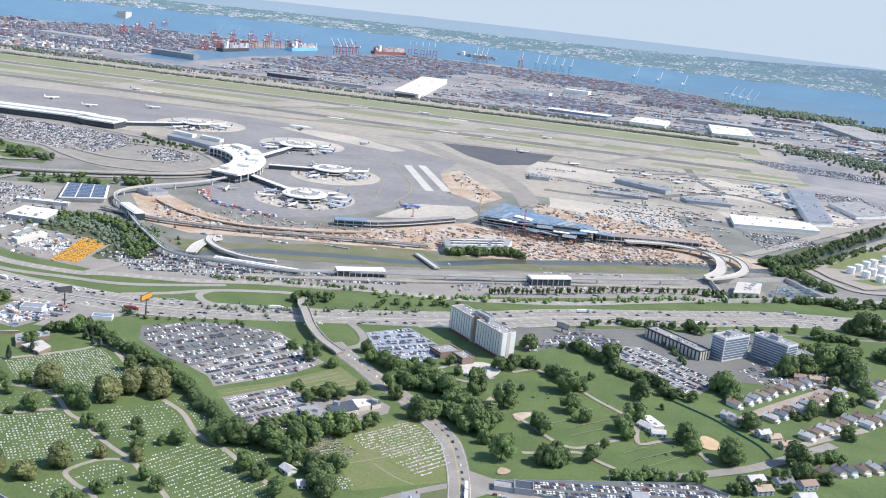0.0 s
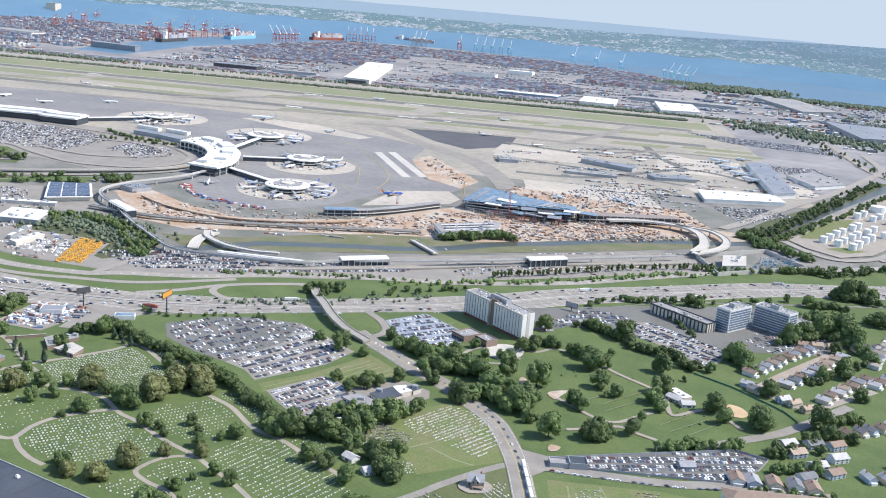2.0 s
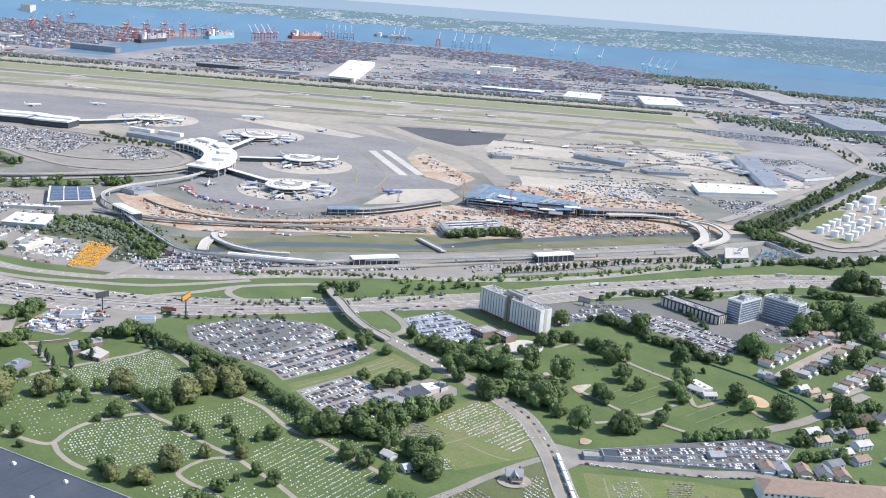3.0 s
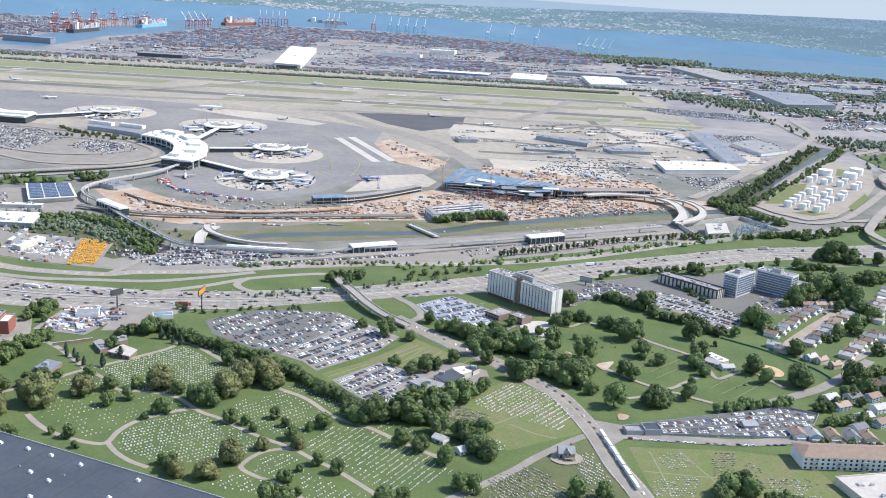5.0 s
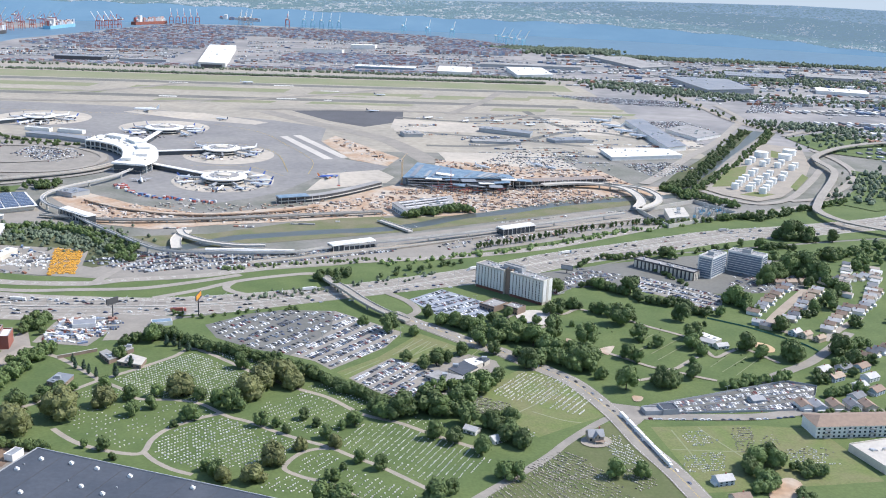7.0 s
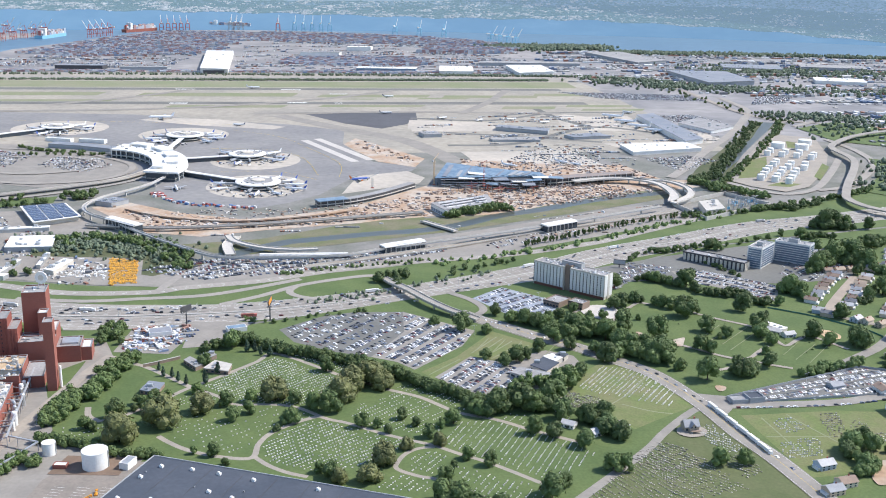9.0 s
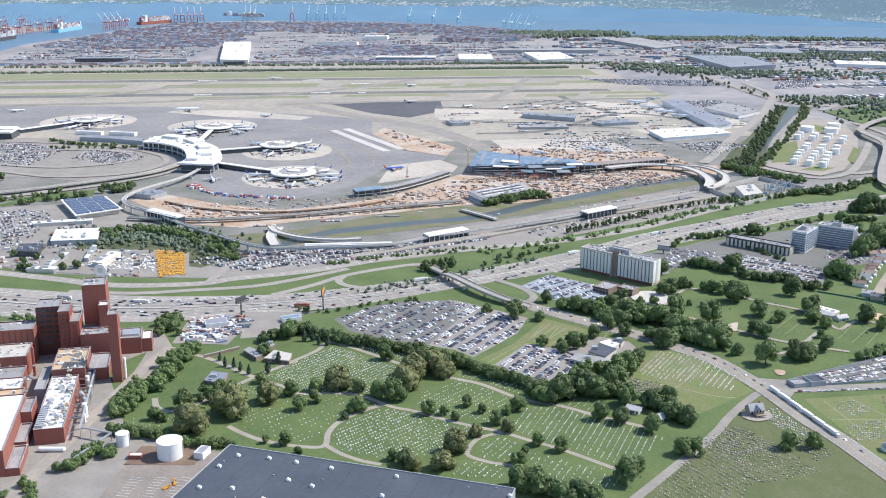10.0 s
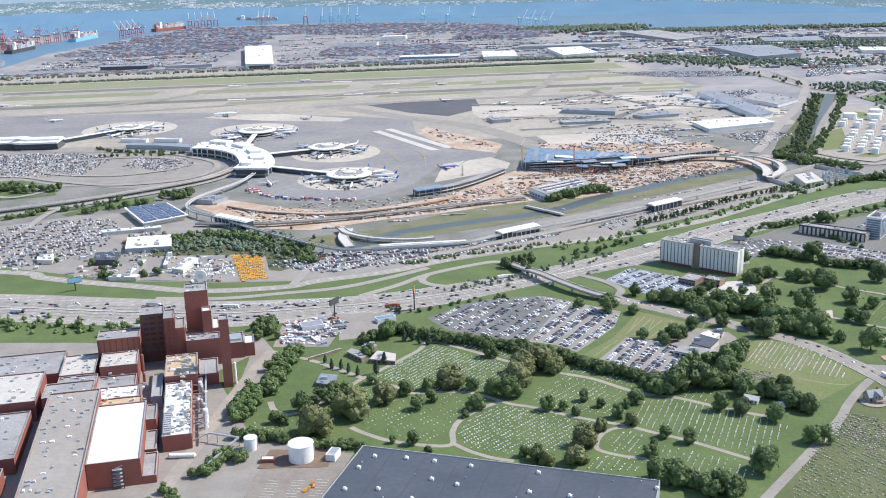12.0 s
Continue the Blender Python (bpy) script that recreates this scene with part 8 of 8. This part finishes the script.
stacks([(-1600, 3000), (-1480, 3720), (-1400, 3980), (-1060, 3980), (-1060, 3100), (-1400, 2900)], 620, 1, 3)
stacks([(-2600, 2700), (-1850, 2700), (-1860, 3480), (-1960, 3640), (-2600, 3640)], 620, 2, 4)
stacks([(-1040, 3600), (-1040, 4040), (-600, 4000), (-300, 3860), (-130, 3650), (-300, 3550)], 420, 3, 3)
stacks([(-420, 3250), (-150, 3280), (-120, 3480), (-380, 3480)], 260, 4, 5, label="dense block of dark red containers")
stacks([(-800, 2800), (-600, 2820), (-420, 2850), (-420, 3100), (-800, 3050)], 240, 5, 3)
stacks([field(-1700, 650), field(-1500, 680), field(300, 690), field(300, 655)], 260, 6, 2, label="trains of containers along the railway")
stacks([(-3500, 2600), (-2700, 2600), (-2700, 3400), (-3500, 3200)], 200, 7, 4)
M_CLUTTER = palette("yard_colours", [(0.62, 0.61, 0.59), (0.33, 0.32, 0.31), (0.18, 0.18, 0.19), (0.72, 0.71, 0.69), (0.30, 0.14, 0.09), (0.12, 0.17, 0.26), (0.45, 0.43, 0.40), (0.52, 0.48, 0.42)], 0.6)
sprinkle([(-1560, 2620), (-1500, 3500), (-1060, 3560), (-1060, 2680)], 1500, 11, "trailers and gear in the port yard", M_CLUTTER, (4, 14), (2, 4), (1.5, 4))
sprinkle([(-860, 2600), (-960, 3100), (-1000, 3600), (-100, 3560), (-60, 2600)], 2400, 12, "trailers and parked trucks in the port yard", M_CLUTTER, (4, 14), (2, 4), (1.5, 4))
sprinkle([(-60, 2560), (-60, 3300), (200, 3500), (1100, 3300), (1100, 2300), (300, 2300)], 3000, 13, "sheds, trailers and vehicles of far depots", M_CLUTTER, (4, 20), (2, 12), (1.5, 6))
sprinkle([(-1000, 3580), (-1000, 4060), (-600, 4040), (-200, 3840), (-130, 3600)], 700, 14, "yard tractors and trailers", M_CLUTTER, (4, 12), (2, 3), (1.5, 4))
sprinkle([field(-2000, 560), field(-2000, 690), field(500, 690), field(500, 570)], 1200, 15, "trucks and railway wagons beyond the airfield", M_CLUTTER, (4, 14), (2, 3), (1.5, 3.5), jitter=2)
sprinkle([(-3500, 2450), (-3500, 3300), (-1820, 3450), (-1800, 2450)], 2200, 16, "sheds and trailers in the north port", M_CLUTTER, (5, 24), (3, 12), (1.5, 6))
sprinkle([(400, 1400), (420, 2300), (1200, 2300), (900, 1500)], 1400, 17, "low buildings and vehicles beyond the creek", M_CLUTTER, (4, 24), (3, 14), (1.5, 6))
sprinkle([(200, 900), (340, 1100), (700, 1500), (900, 1200), (500, 850)], 260, 18, "low roofs of far streets", M_TOWN, (6, 12), (5, 8), (3, 6))
sprinkle([(-250, 1640), (-300, 1720), (-60, 1770), (0, 1640), (-40, 1450), (-250, 1550)], 420, 19, "vans and gear on the cargo apron", M_CLUTTER, (2, 6), (1.4, 3), (1, 2.6))
sprinkle([(-720, 1120), (-640, 1075), (-550, 1050), (-440, 1115), (-340, 1250), (-150, 1320), (-40, 1270), (-230, 1145), (-330, 1112), (-520, 1030), (-640, 1015)], 3600, 20, "building materials and site huts on bare earth", palette("site_colours", [(0.38, 0.29, 0.22), (0.56, 0.52, 0.48), (0.17, 0.13, 0.11), (0.60, 0.57, 0.54), (0.36, 0.25, 0.18), (0.24, 0.23, 0.23), (0.30, 0.20, 0.15), (0.44, 0.34, 0.27), (0.46, 0.41, 0.36)], 0.9), (1.5, 7), (1, 3), (0.6, 2.6), jitter=45)
sprinkle([(-470, 1570), (-460, 1620), (-365, 1470), (-372, 1415)], 240, 23, "spoil heaps and materials on dug earth", bpy.data.materials["site_colours"], (1.5, 7), (1, 3), (0.6, 2.6), jitter=45)
sprinkle([(-300, 1465), (-120, 1440), (-60, 1450), (-20, 1350), (-300, 1345)], 600, 24, "building materials behind the new terminal", bpy.data.materials["site_colours"], (1.5, 7), (1, 3), (0.6, 2.6), jitter=45)
for x, y, r, toward, start in SATELLITES:
    sprinkle([(x + (r + 34) * math.cos(a / 8 * math.pi), y + (r + 34) * math.sin(a / 8 * math.pi)) for a in range(16)], 150, int(x * x) % 97, "tugs, carts and trucks round a satellite", M_CLUTTER, (2, 6), (1.2, 2.4), (1, 2.4), jitter=90)
sprinkle([(-690, 1205), (-640, 1150), (-552, 1130), (-555, 1122), (-645, 1138), (-700, 1190)], 420, 30, "line of service vehicles along the apron edge", palette("service_colours", [(0.40, 0.10, 0.08), (0.65, 0.64, 0.62), (0.30, 0.12, 0.10), (0.10, 0.18, 0.35)], 0.6), (3, 6), (2, 3), (1.5, 3), turn=-30, jitter=15)
sprinkle([(-575, 650), (-575, 702), (-535, 716), (-530, 700), (-536, 650)], 190, 41, "scrap, crates and vans in a vehicle yard", palette("yard_whites", [(0.7, 0.7, 0.69), (0.55, 0.56, 0.57), (0.2, 0.25, 0.35), (0.75, 0.74, 0.72), (0.35, 0.2, 0.15)], 0.6), (1.5, 6), (1.2, 2.4), (1, 2.6), jitter=40)
sprinkle([(-720, 850), (-715, 905), (-660, 900), (-635, 820), (-690, 815)], 110, 42, "materials, bins and trucks in a depot", M_CLUTTER, (1.5, 7), (1.2, 2.6), (0.8, 2.6), jitter=40)
sprinkle([(-215, 1042), (-45, 1155), (-16, 1138), (-185, 1008)], 260, 43, "plant and materials beside the rail line", bpy.data.materials["site_colours"], (1.5, 8), (1, 2.6), (0.6, 2.4), jitter=12)
sprinkle([(-1000, 880), (-1000, 1000), (-830, 1060), (-740, 1000), (-745, 880), (-830, 860)], 60, 44, "huts and vans between rental cars", M_CLUTTER, (2, 8), (1.5, 4), (1.5, 3), jitter=12)

sprinkle([(-380, 1680), (-390, 1880), (-120, 2000), (80, 1960), (190, 1860), (130, 1640), (20, 1600)], 650, 51, "tugs, containers and vans round the hangars", M_CLUTTER, (2, 7), (1.4, 3), (1, 2.4), turn=16, jitter=4)
sprinkle([(-620, 860), (-580, 905), (-470, 925), (-330, 985), (-180, 1070), (-160, 1040), (-310, 950), (-470, 856), (-560, 822)], 260, 52, "buses and huts beside the rail line", M_CLUTTER, (2, 8), (1.4, 2.6), (1.4, 2.8), turn=32, jitter=5)

sprinkle([(-347, 1220), (-322, 1255), (-177, 1314), (-147, 1301), (-46, 1262), (-105, 1218), (-241, 1148), (-256, 1166), (-269, 1231)], 1500, 61, "steel, timber and huts before the new terminal", bpy.data.materials["site_colours"], (1.2, 6), (0.6, 2.2), (0.5, 2), jitter=40)
sprinkle([(-677, 1063), (-626, 1109), (-474, 1137), (-359, 1202), (-352, 1154), (-458, 1074), (-594, 1023), (-647, 1023)], 900, 62, "machines and pipes along the haul road", bpy.data.materials["site_colours"], (1.2, 6), (0.6, 2.2), (0.5, 2), turn=0, jitter=30)
sprinkle([(-636, 999), (-588, 1006), (-451, 1046), (-345, 1109), (-342, 1093), (-446, 1027), (-579, 983)], 300, 63, "vans and cars parked along the site fence", M_CLUTTER, (3.5, 5), (1.6, 2.2), (1.2, 2), turn=4, jitter=6)
sprinkle([(-358, 1031), (-251, 1096), (-134, 1153), (-44, 1201), (-46, 1171), (-134, 1120), (-248, 1063), (-341, 1004)], 420, 64, "barriers and vans along the rail line road", M_CLUTTER, (2, 5), (0.8, 2), (0.8, 1.8), turn=30, jitter=6)
sprinkle([(-817, 872), (-800, 939), (-761, 877), (-753, 823), (-793, 817)], 160, 65, "huts, vans and pallets of rental yards", M_CLUTTER, (2, 6), (1.5, 2.4), (1.2, 2.4), turn=30, jitter=6)

# ---------------------------------------------------------------- vehicles
PROFILE = [(-1.85, 0.22), (1.85, 0.22), (1.88, 0.62), (1.0, 0.74), (0.45, 1.16), (-0.85, 1.18), (-1.45, 0.78), (-1.88, 0.72)]


def car_body(s, m, van=False):
    pts = [(x, z * (1.25 if van and z > 0.8 else 1)) for x, z in PROFILE]
    if van:
        pts[6], pts[7] = (-1.82, 1.4), (-1.88, 0.7)
    n = len(pts)
    v = [(x, y * (0.86 if z > 1.0 else 1), z) for y in (-0.75, 0.75) for x, z in pts]
    return s.add(v, [tuple(range(n))] + [tuple(range(n, 2 * n))[::-1]] + [(i, n + i, n + (i + 1) % n, (i + 1) % n) for i in range(n)], m)


def car_glass(s, m):
    """The band of windows round the cabin, in one piece."""
    low = [(-1.42, -0.765, 0.79), (0.96, -0.765, 0.79), (0.96, 0.765, 0.79), (-1.42, 0.765, 0.79)]
    top = [(-0.9, -0.672, 1.12), (0.5, -0.672, 1.12), (0.5, 0.672, 1.12), (-0.9, 0.672, 1.12)]
    return s.add(low + top, [(0, 1, 5, 4), (1, 2, 6, 5), (2, 3, 7, 6), (3, 0, 4, 7)], m)


def slots(poly, turn, keep, seed, stall=2.0, aisle=13.2):
    """Places in double rows of a car park."""
    rnd = random.Random(seed)
    cx, cy = sum(p[0] for p in poly) / len(poly), sum(p[1] for p in poly) / len(poly)
    reach = max(math.hypot(p[0] - cx, p[1] - cy) for p in poly)
    c, d = math.cos(radians(turn)), math.sin(radians(turn))
    out, v = [], -reach
    while v < reach:
        for dv, face in ((0, 90), (4.4, -90)):
            u = -reach
            full = keep * rnd.uniform(0.75, 1.15)
            while u < reach:
                x, y = cx + c * u - d * (v + dv), cy + d * u + c * (v + dv)
                if inside(x, y, poly) and rnd.random() < full:
                    out.append((x + rnd.uniform(-0.15, 0.15), y + rnd.uniform(-0.3, 0.3), turn + face + rnd.uniform(-2, 2) + (180 if rnd.random() < 0.3 else 0)))
                u += stall
        v += aisle
    return out


def many_cars(places, label, mat=None, z=0.1):
    body, glass = Shape(), Shape()
    for k, (x, y, a) in enumerate(places):
        m = pose(x, y, z, 0, 0, a)
        car_body(body, m, van=(k % 6 == 0))
        car_glass(glass, m)
    ob = tagged(body.make("parked_cars", mat or M_CARS), label, "cars", kind="stuff")
    g = glass.make("window_band", M_CARGLASS, ob)
    return ob


def inset(poly, s=0.94):
    cx, cy = sum(p[0] for p in poly) / len(poly), sum(p[1] for p in poly) / len(poly)
    return [(cx + (x - cx) * s, cy + (y - cy) * s) for x, y in poly]


# the nearest lots: each car an object of its own
one_body, one_glass = car_body(Shape(), None), car_glass(Shape(), None)
wheel = Shape().lathe([(0.3, -0.09), (0.3, 0.09)], 10, m=pose(0, 0, 0, 90, 0, 0))
first_car = None
near = slots(inset(STORAGE, 0.95), 22, 0.95, 1, aisle=11.5) + slots(inset(LOT_OFFICE[:3] + LOT_OFFICE[7:], 0.95), 60, 0.9, 2, aisle=12)
for k, (x, y, a) in enumerate(near[:260]):
    if first_car is None:
        first_car = thing("car", x, y, a, "parked saloon car in a storage lot", "car", "parked cars", z=0.1)
        one_body.make("body", M_CAROBJ, first_car)
        one_glass.make("window_band", M_CARGLASS, first_car)
        hub = wheel.make("wheel", M_TYRE, first_car)
        hub.location = (1.15, 0.68, 0.3)
        for wx, wy in ((1.15, -0.68), (-1.15, 0.68), (-1.15, -0.68)):
            w2 = new("wheel", hub.data)
            w2.parent, w2.location = first_car, (wx, wy, 0.3)
    else:
        copy_thing(first_car, pose(x, y, 0.1, 0, 0, a))
if len(near) > 260:
    many_cars(near[260:], "rows of parked cars in a storage lot")
LOTS = ((LOT_DARK, 59, 0.6, "rows of mixed parked cars on dark asphalt"), (LOT_PALE, 59, 1.0, "tight rows of parked cars on grey asphalt"),
        ([(-299, 796), (-271, 830), (-216, 787), (-238, 751), (-269, 752)], 44, 0.75, "rows of parked cars on pale asphalt"),
        ([(-176, 834), (-137, 924), (-94, 909), (-106, 882), (-137, 877), (-163, 830)], 25, 0.8, "rows of parked cars by the hotel"),
        ([(-100, 893), (-78, 903), (-6, 851), (-23, 803), (-36, 814), (-67, 843), (-94, 860)], -36, 1.0, "dense rows of pale parked cars"),
        ([(0, 895), (45, 960), (110, 930), (70, 880), (25, 865)], 50, 0.5, "cars parked round the office towers"),
        ([(-575, 645), (-572, 700), (-535, 716), (-520, 700), (-530, 660)], 20, 0.98, "tightly parked vans and wrecks in a yard"),
        ([(-905, 1360), (-900, 1440), (-828, 1420), (-795, 1369), (-820, 1314)], 10, 0.55, "rows of cars in the terminal car park"),
        ([(-1480, 1290), (-1480, 1480), (-1000, 1480), (-920, 1440), (-930, 1300)], 10, 0.55, "rows of cars in the long-stay car park"),
        ([(-20, 955), (30, 1000), (105, 965), (100, 935), (45, 965), (0, 940)], 50, 0.6, "cars parked behind the office towers"),
        ([(-1000, 870), (-1000, 1005), (-900, 1060), (-830, 1075), (-790, 1010), (-800, 900), (-860, 870)], 35, 0.5, "dense rental cars in rows"),
        ([(-790, 900), (-780, 1010), (-700, 985), (-735, 900)], 35, 0.4, "rental cars round the depot"),
        ([(-625, 860), (-580, 905), (-470, 925), (-400, 945), (-330, 980), (-310, 960), (-400, 900), (-474, 862), (-560, 830)], 30, 0.8, "dense rows of cars beside the rail line"),
        ([(-300, 985), (-230, 1030), (-180, 1065), (-170, 1045), (-270, 965)], 34, 0.35, "cars parked near the station"),
        ([(-250, 1430), (-90, 1450), (-70, 1560), (-130, 1600), (-200, 1560)], 25, 0.2, "staff cars and vans behind the terminal"),
        ([(-80, 2330), (240, 2310), (255, 2205), (20, 2215)], 8, 0.85, "far lots packed with new cars"),
        ([(-20, 1500), (60, 1540), (100, 1500), (20, 1400)], 25, 0.5, "vans and cars by the cargo building"),
        ([(400, 2350), (500, 2370), (412, 2180), (330, 2160)], 20, 0.8, "far lot of white vehicles"),
        ([(60, 1960), (170, 2000), (210, 1900), (120, 1880)], 20, 0.5, "cars parked behind the hangars"))
for k, (poly, turn, keep, label) in enumerate(LOTS):
    many_cars(slots(inset(poly), turn, keep, 40 + k), label)
many_cars(slots([(-658, 903), (-627, 896), (-609, 822), (-632, 816)], 8, 0.98, 90, 2.0, 8.8), "tight rows of orange-yellow buses and taxis", M_TAXI)
many_cars(slots([(-720, 850), (-700, 880), (-650, 870), (-640, 830)], 8, 0.6, 91), "white vans in a depot", M_WHITE)

traffic = random.Random(15)
line = curve_through(HIGHWAY, step=24)
moving = []
for o, way, share in ((-21.5, 0, 0.2), (-18, 0, 0.25), (-14.4, 0, 0.25), (-10.8, 0, 0.25), (-7.2, 0, 0.2), (7.2, 180, 0.2), (10.8, 180, 0.25), (14.4, 180, 0.25), (18, 180, 0.25), (21.5, 180, 0.15)):
    for k in range(0, len(line) - 1):
        if traffic.random() < share * 0.45:
            p, q = line[k], line[k + 1]
            d = (q - p).normalized()
            s = traffic.random()
            p = p.lerp(q, s)
            moving.append((p[0] - d.y * o, p[1] + d.x * o, math.degrees(math.atan2(d.y, d.x)) + way))
many_cars(moving, "cars spread over the highway lanes", z=0.3)
line = curve_through(ACCESS, step=10)
many_cars([(p[0] + 2.5, p[1], 110) for k, p in enumerate(line) if k % 3 == 0][2:-6], "a few cars on the main road", z=0.3)
street_line = curve_through([(-123, 565), (-90, 568), (-46, 574), (-7, 585)], step=9)
many_cars([(p[0], p[1], 10) for k, p in enumerate(street_line) if k % 4], "cars parked along a street", z=0.3)


def lorry(x, y, turn, cab, box, label, length=13.0):
    t = thing("lorry", x, y, turn, label, "lorry", "lorries", z=0.3)
    Shape().box(-length / 2, length / 2 - 2.6, -1.05, 1.05, 0.9, 3.2).make("trailer", box, t)
    Shape().prism([(length / 2 - 2.3, -1.0), (length / 2 - 0.2, -1.0), (length / 2, -0.8), (length / 2, 0.8), (length / 2 - 0.2, 1.0), (length / 2 - 2.3, 1.0)], 0.5, 2.7).make("cab", cab, t)
    for wx in (-length / 2 + 1.2, -length / 2 + 2.4, length / 2 - 3.2, length / 2 - 0.8):
        for wy in (-0.9, 0.9):
            Shape().lathe([(0.42, -0.15), (0.42, 0.15)], 10, m=pose(wx, wy, 0.42, 90, 0, 0)).make("wheel", M_TYRE, t)


for s, o, cab, box, label in ((0.30, 14.4, M_WHITE, M_WHITE, "white articulated lorry on the highway"), (0.42, -14.4, M_RED, M_BRICK, "red articulated lorry on the highway"), (0.49, 18, M_WHITE, M_WHITE, "white lorry beside the ramp loop"), (0.58, 18, M_WHITE, M_WHITE, "white box lorry on the highway"),
                              (0.66, 14.4, M_BLUEROOF, M_WHITE, "white trailer with a blue cab"), (0.73, -18, M_WHITE, M_WHITE, "white articulated lorry heading away"), (0.80, 18, M_WHITE, M_GREY, "grey articulated lorry on the highway"), (0.16, -10.8, M_DARK, M_WHITE, "white lorry with a dark cab"), (0.24, 18, M_WHITE, M_STEEL, "silver tank lorry on the highway")):
    line = curve_through(HIGHWAY, step=24)
    k = int(s * (len(line) - 2))
    d = (line[k + 1] - line[k]).normalized()
    lorry(line[k][0] - d.y * o, line[k][1] + d.x * o, math.degrees(math.atan2(d.y, d.x)), cab, box, label)
for k in range(6):
    s = k / 6
    lorry(-139 + 21 * s, 563 - 75 * s, -74, M_WHITE, M_WHITE, "white articulated lorry parked along the kerb", 13)



# ---------------------------------------------------------------- signs, poles and masts
def billboard(x, y, turn, h, face, label, half=6):
    t = thing("billboard", x, y, turn, label, "billboard", "billboards")
    Shape().lathe([(0.6, 0), (0.5, h)], 12).make("post", M_DARK, t)
    Shape().box(-half, half, -0.4, 0.4, h - 1, h + 3.6).make("panel", M_DARK, t)
    Shape().box(-half + 0.3, half - 0.3, -0.5, -0.41, h - 0.7, h + 3.3).make("poster", face, t)
    Shape().box(-half - 0.3, half + 0.3, -1.2, -0.45, h - 1.4, h - 1.1).make("catwalk", M_DARK, t)


billboard(-535, 708, 60, 15, M_DARK, "dark-backed billboard on a tall post")
billboard(-470, 728, 90, 16, M_ORANGE, "orange-faced billboard on a tall post", 8)
billboard(-150, 903, -20, 5, M_GREY, "low pale billboard beside the car park")
billboard(-780, 800, 30, 9, M_CYAN, "pale blue road sign board on a post")
mast = thing("lamp_post", -300, 700, 0, "tall grey double-armed street lamp", "street lamp", "street lamps")
Shape().lathe([(0.16, 0), (0.09, 9)], 8).make("pole", M_STEEL, mast)
Shape().bar((-1.8, 0, 9), (1.8, 0, 9.2), 0.12).make("arm", M_STEEL, mast)
for sx in (-1.8, 1.8):
    Shape().box(sx - 0.4, sx + 0.4, -0.15, 0.15, 8.95, 9.12).make("lamp_head", M_GREY, mast)
line = curve_through(HIGHWAY, step=10)
for k in range(6, len(line) - 30, 4):
    copy_thing(mast, pose(line[k][0], line[k][1], 0.3, 0, 0, 90))
for x, y in ((-420, 720), (-390, 700), (-360, 680), (-340, 710), (-300, 620), (-60, 610), (-20, 620), (-240, 790), (-260, 770), (-130, 890)):
    copy_thing(mast, pose(x, y, 0.2, 0, 0, 30))
line = [Vector(p) for p in [(-125, 583), (-101, 596), (-8, 645), (13, 638), (6, 619), (-16, 592), (-125, 572), (-125, 583)]]
fence = thing("fence", 0, 0, 0, "grey solid fence round the storage lot", "fence")
for a, b in zip(line, line[1:]):
    Shape().bar((a[0], a[1], 1.1), (b[0], b[1], 1.1), 0.15, 2.0).make("fence_panel", M_GREY, fence)
M_GREENPAINT = material("green_fence_paint", (0.07, 0.19, 0.14), 0.7, scale=0.2, fine=1.0, amount=0.4)
line = curve_through([(-37, 784), (-22, 775), (-5, 764), (14, 746), (29, 731), (38, 714)], step=5)
fence = thing("fence", 0, 0, 0, "green mesh fence beside the ball field", "fence")
for a, b in zip(line, line[1:]):
    Shape().bar((a[0], a[1], 1.0), (b[0], b[1], 1.0), 0.1, 1.6).make("fence_panel", M_GREENPAINT, fence)

lift = thing("boom_lift", -524, 424, 35, "orange and yellow boom lift parked on worn asphalt", "boom lift")
Shape().box(-1.6, 1.6, -0.9, 0.9, 0.5, 1.4).make("chassis", M_ORANGE, lift)
Shape().bar((-1.2, 0, 1.5), (2.6, 0, 2.4), 0.4).make("boom", M_TAXI, lift)
Shape().box(2.4, 3.4, -0.7, 0.7, 1.6, 2.6).make("basket", M_ORANGE, lift)
for wx in (-1.1, 1.1):
    for wy in (-0.9, 0.9):
        Shape().lathe([(0.5, -0.18), (0.5, 0.18)], 12, m=pose(wx, wy, 0.5, 90, 0, 0)).make("wheel", M_TYRE, lift)
copy_thing(lift, pose(-520, 429, 0, 0, 0, 100))
annexe = thing("office_annexe", 62, 952, -36, "low pale annexe behind the office towers", "building")
block(annexe, -16, 16, -8, 8, 8, M_OFFICE, M_ROOFGREY)
for z in (1.5, 4.2):
    Shape().box(-15, 15, -8.14, -8.0, z, z + 1.4).make("window_band", M_BLUEGLASS, annexe)
rooftop(annexe, -13, 13, -6, 6, 7.2, 8, 77, big=1.2)
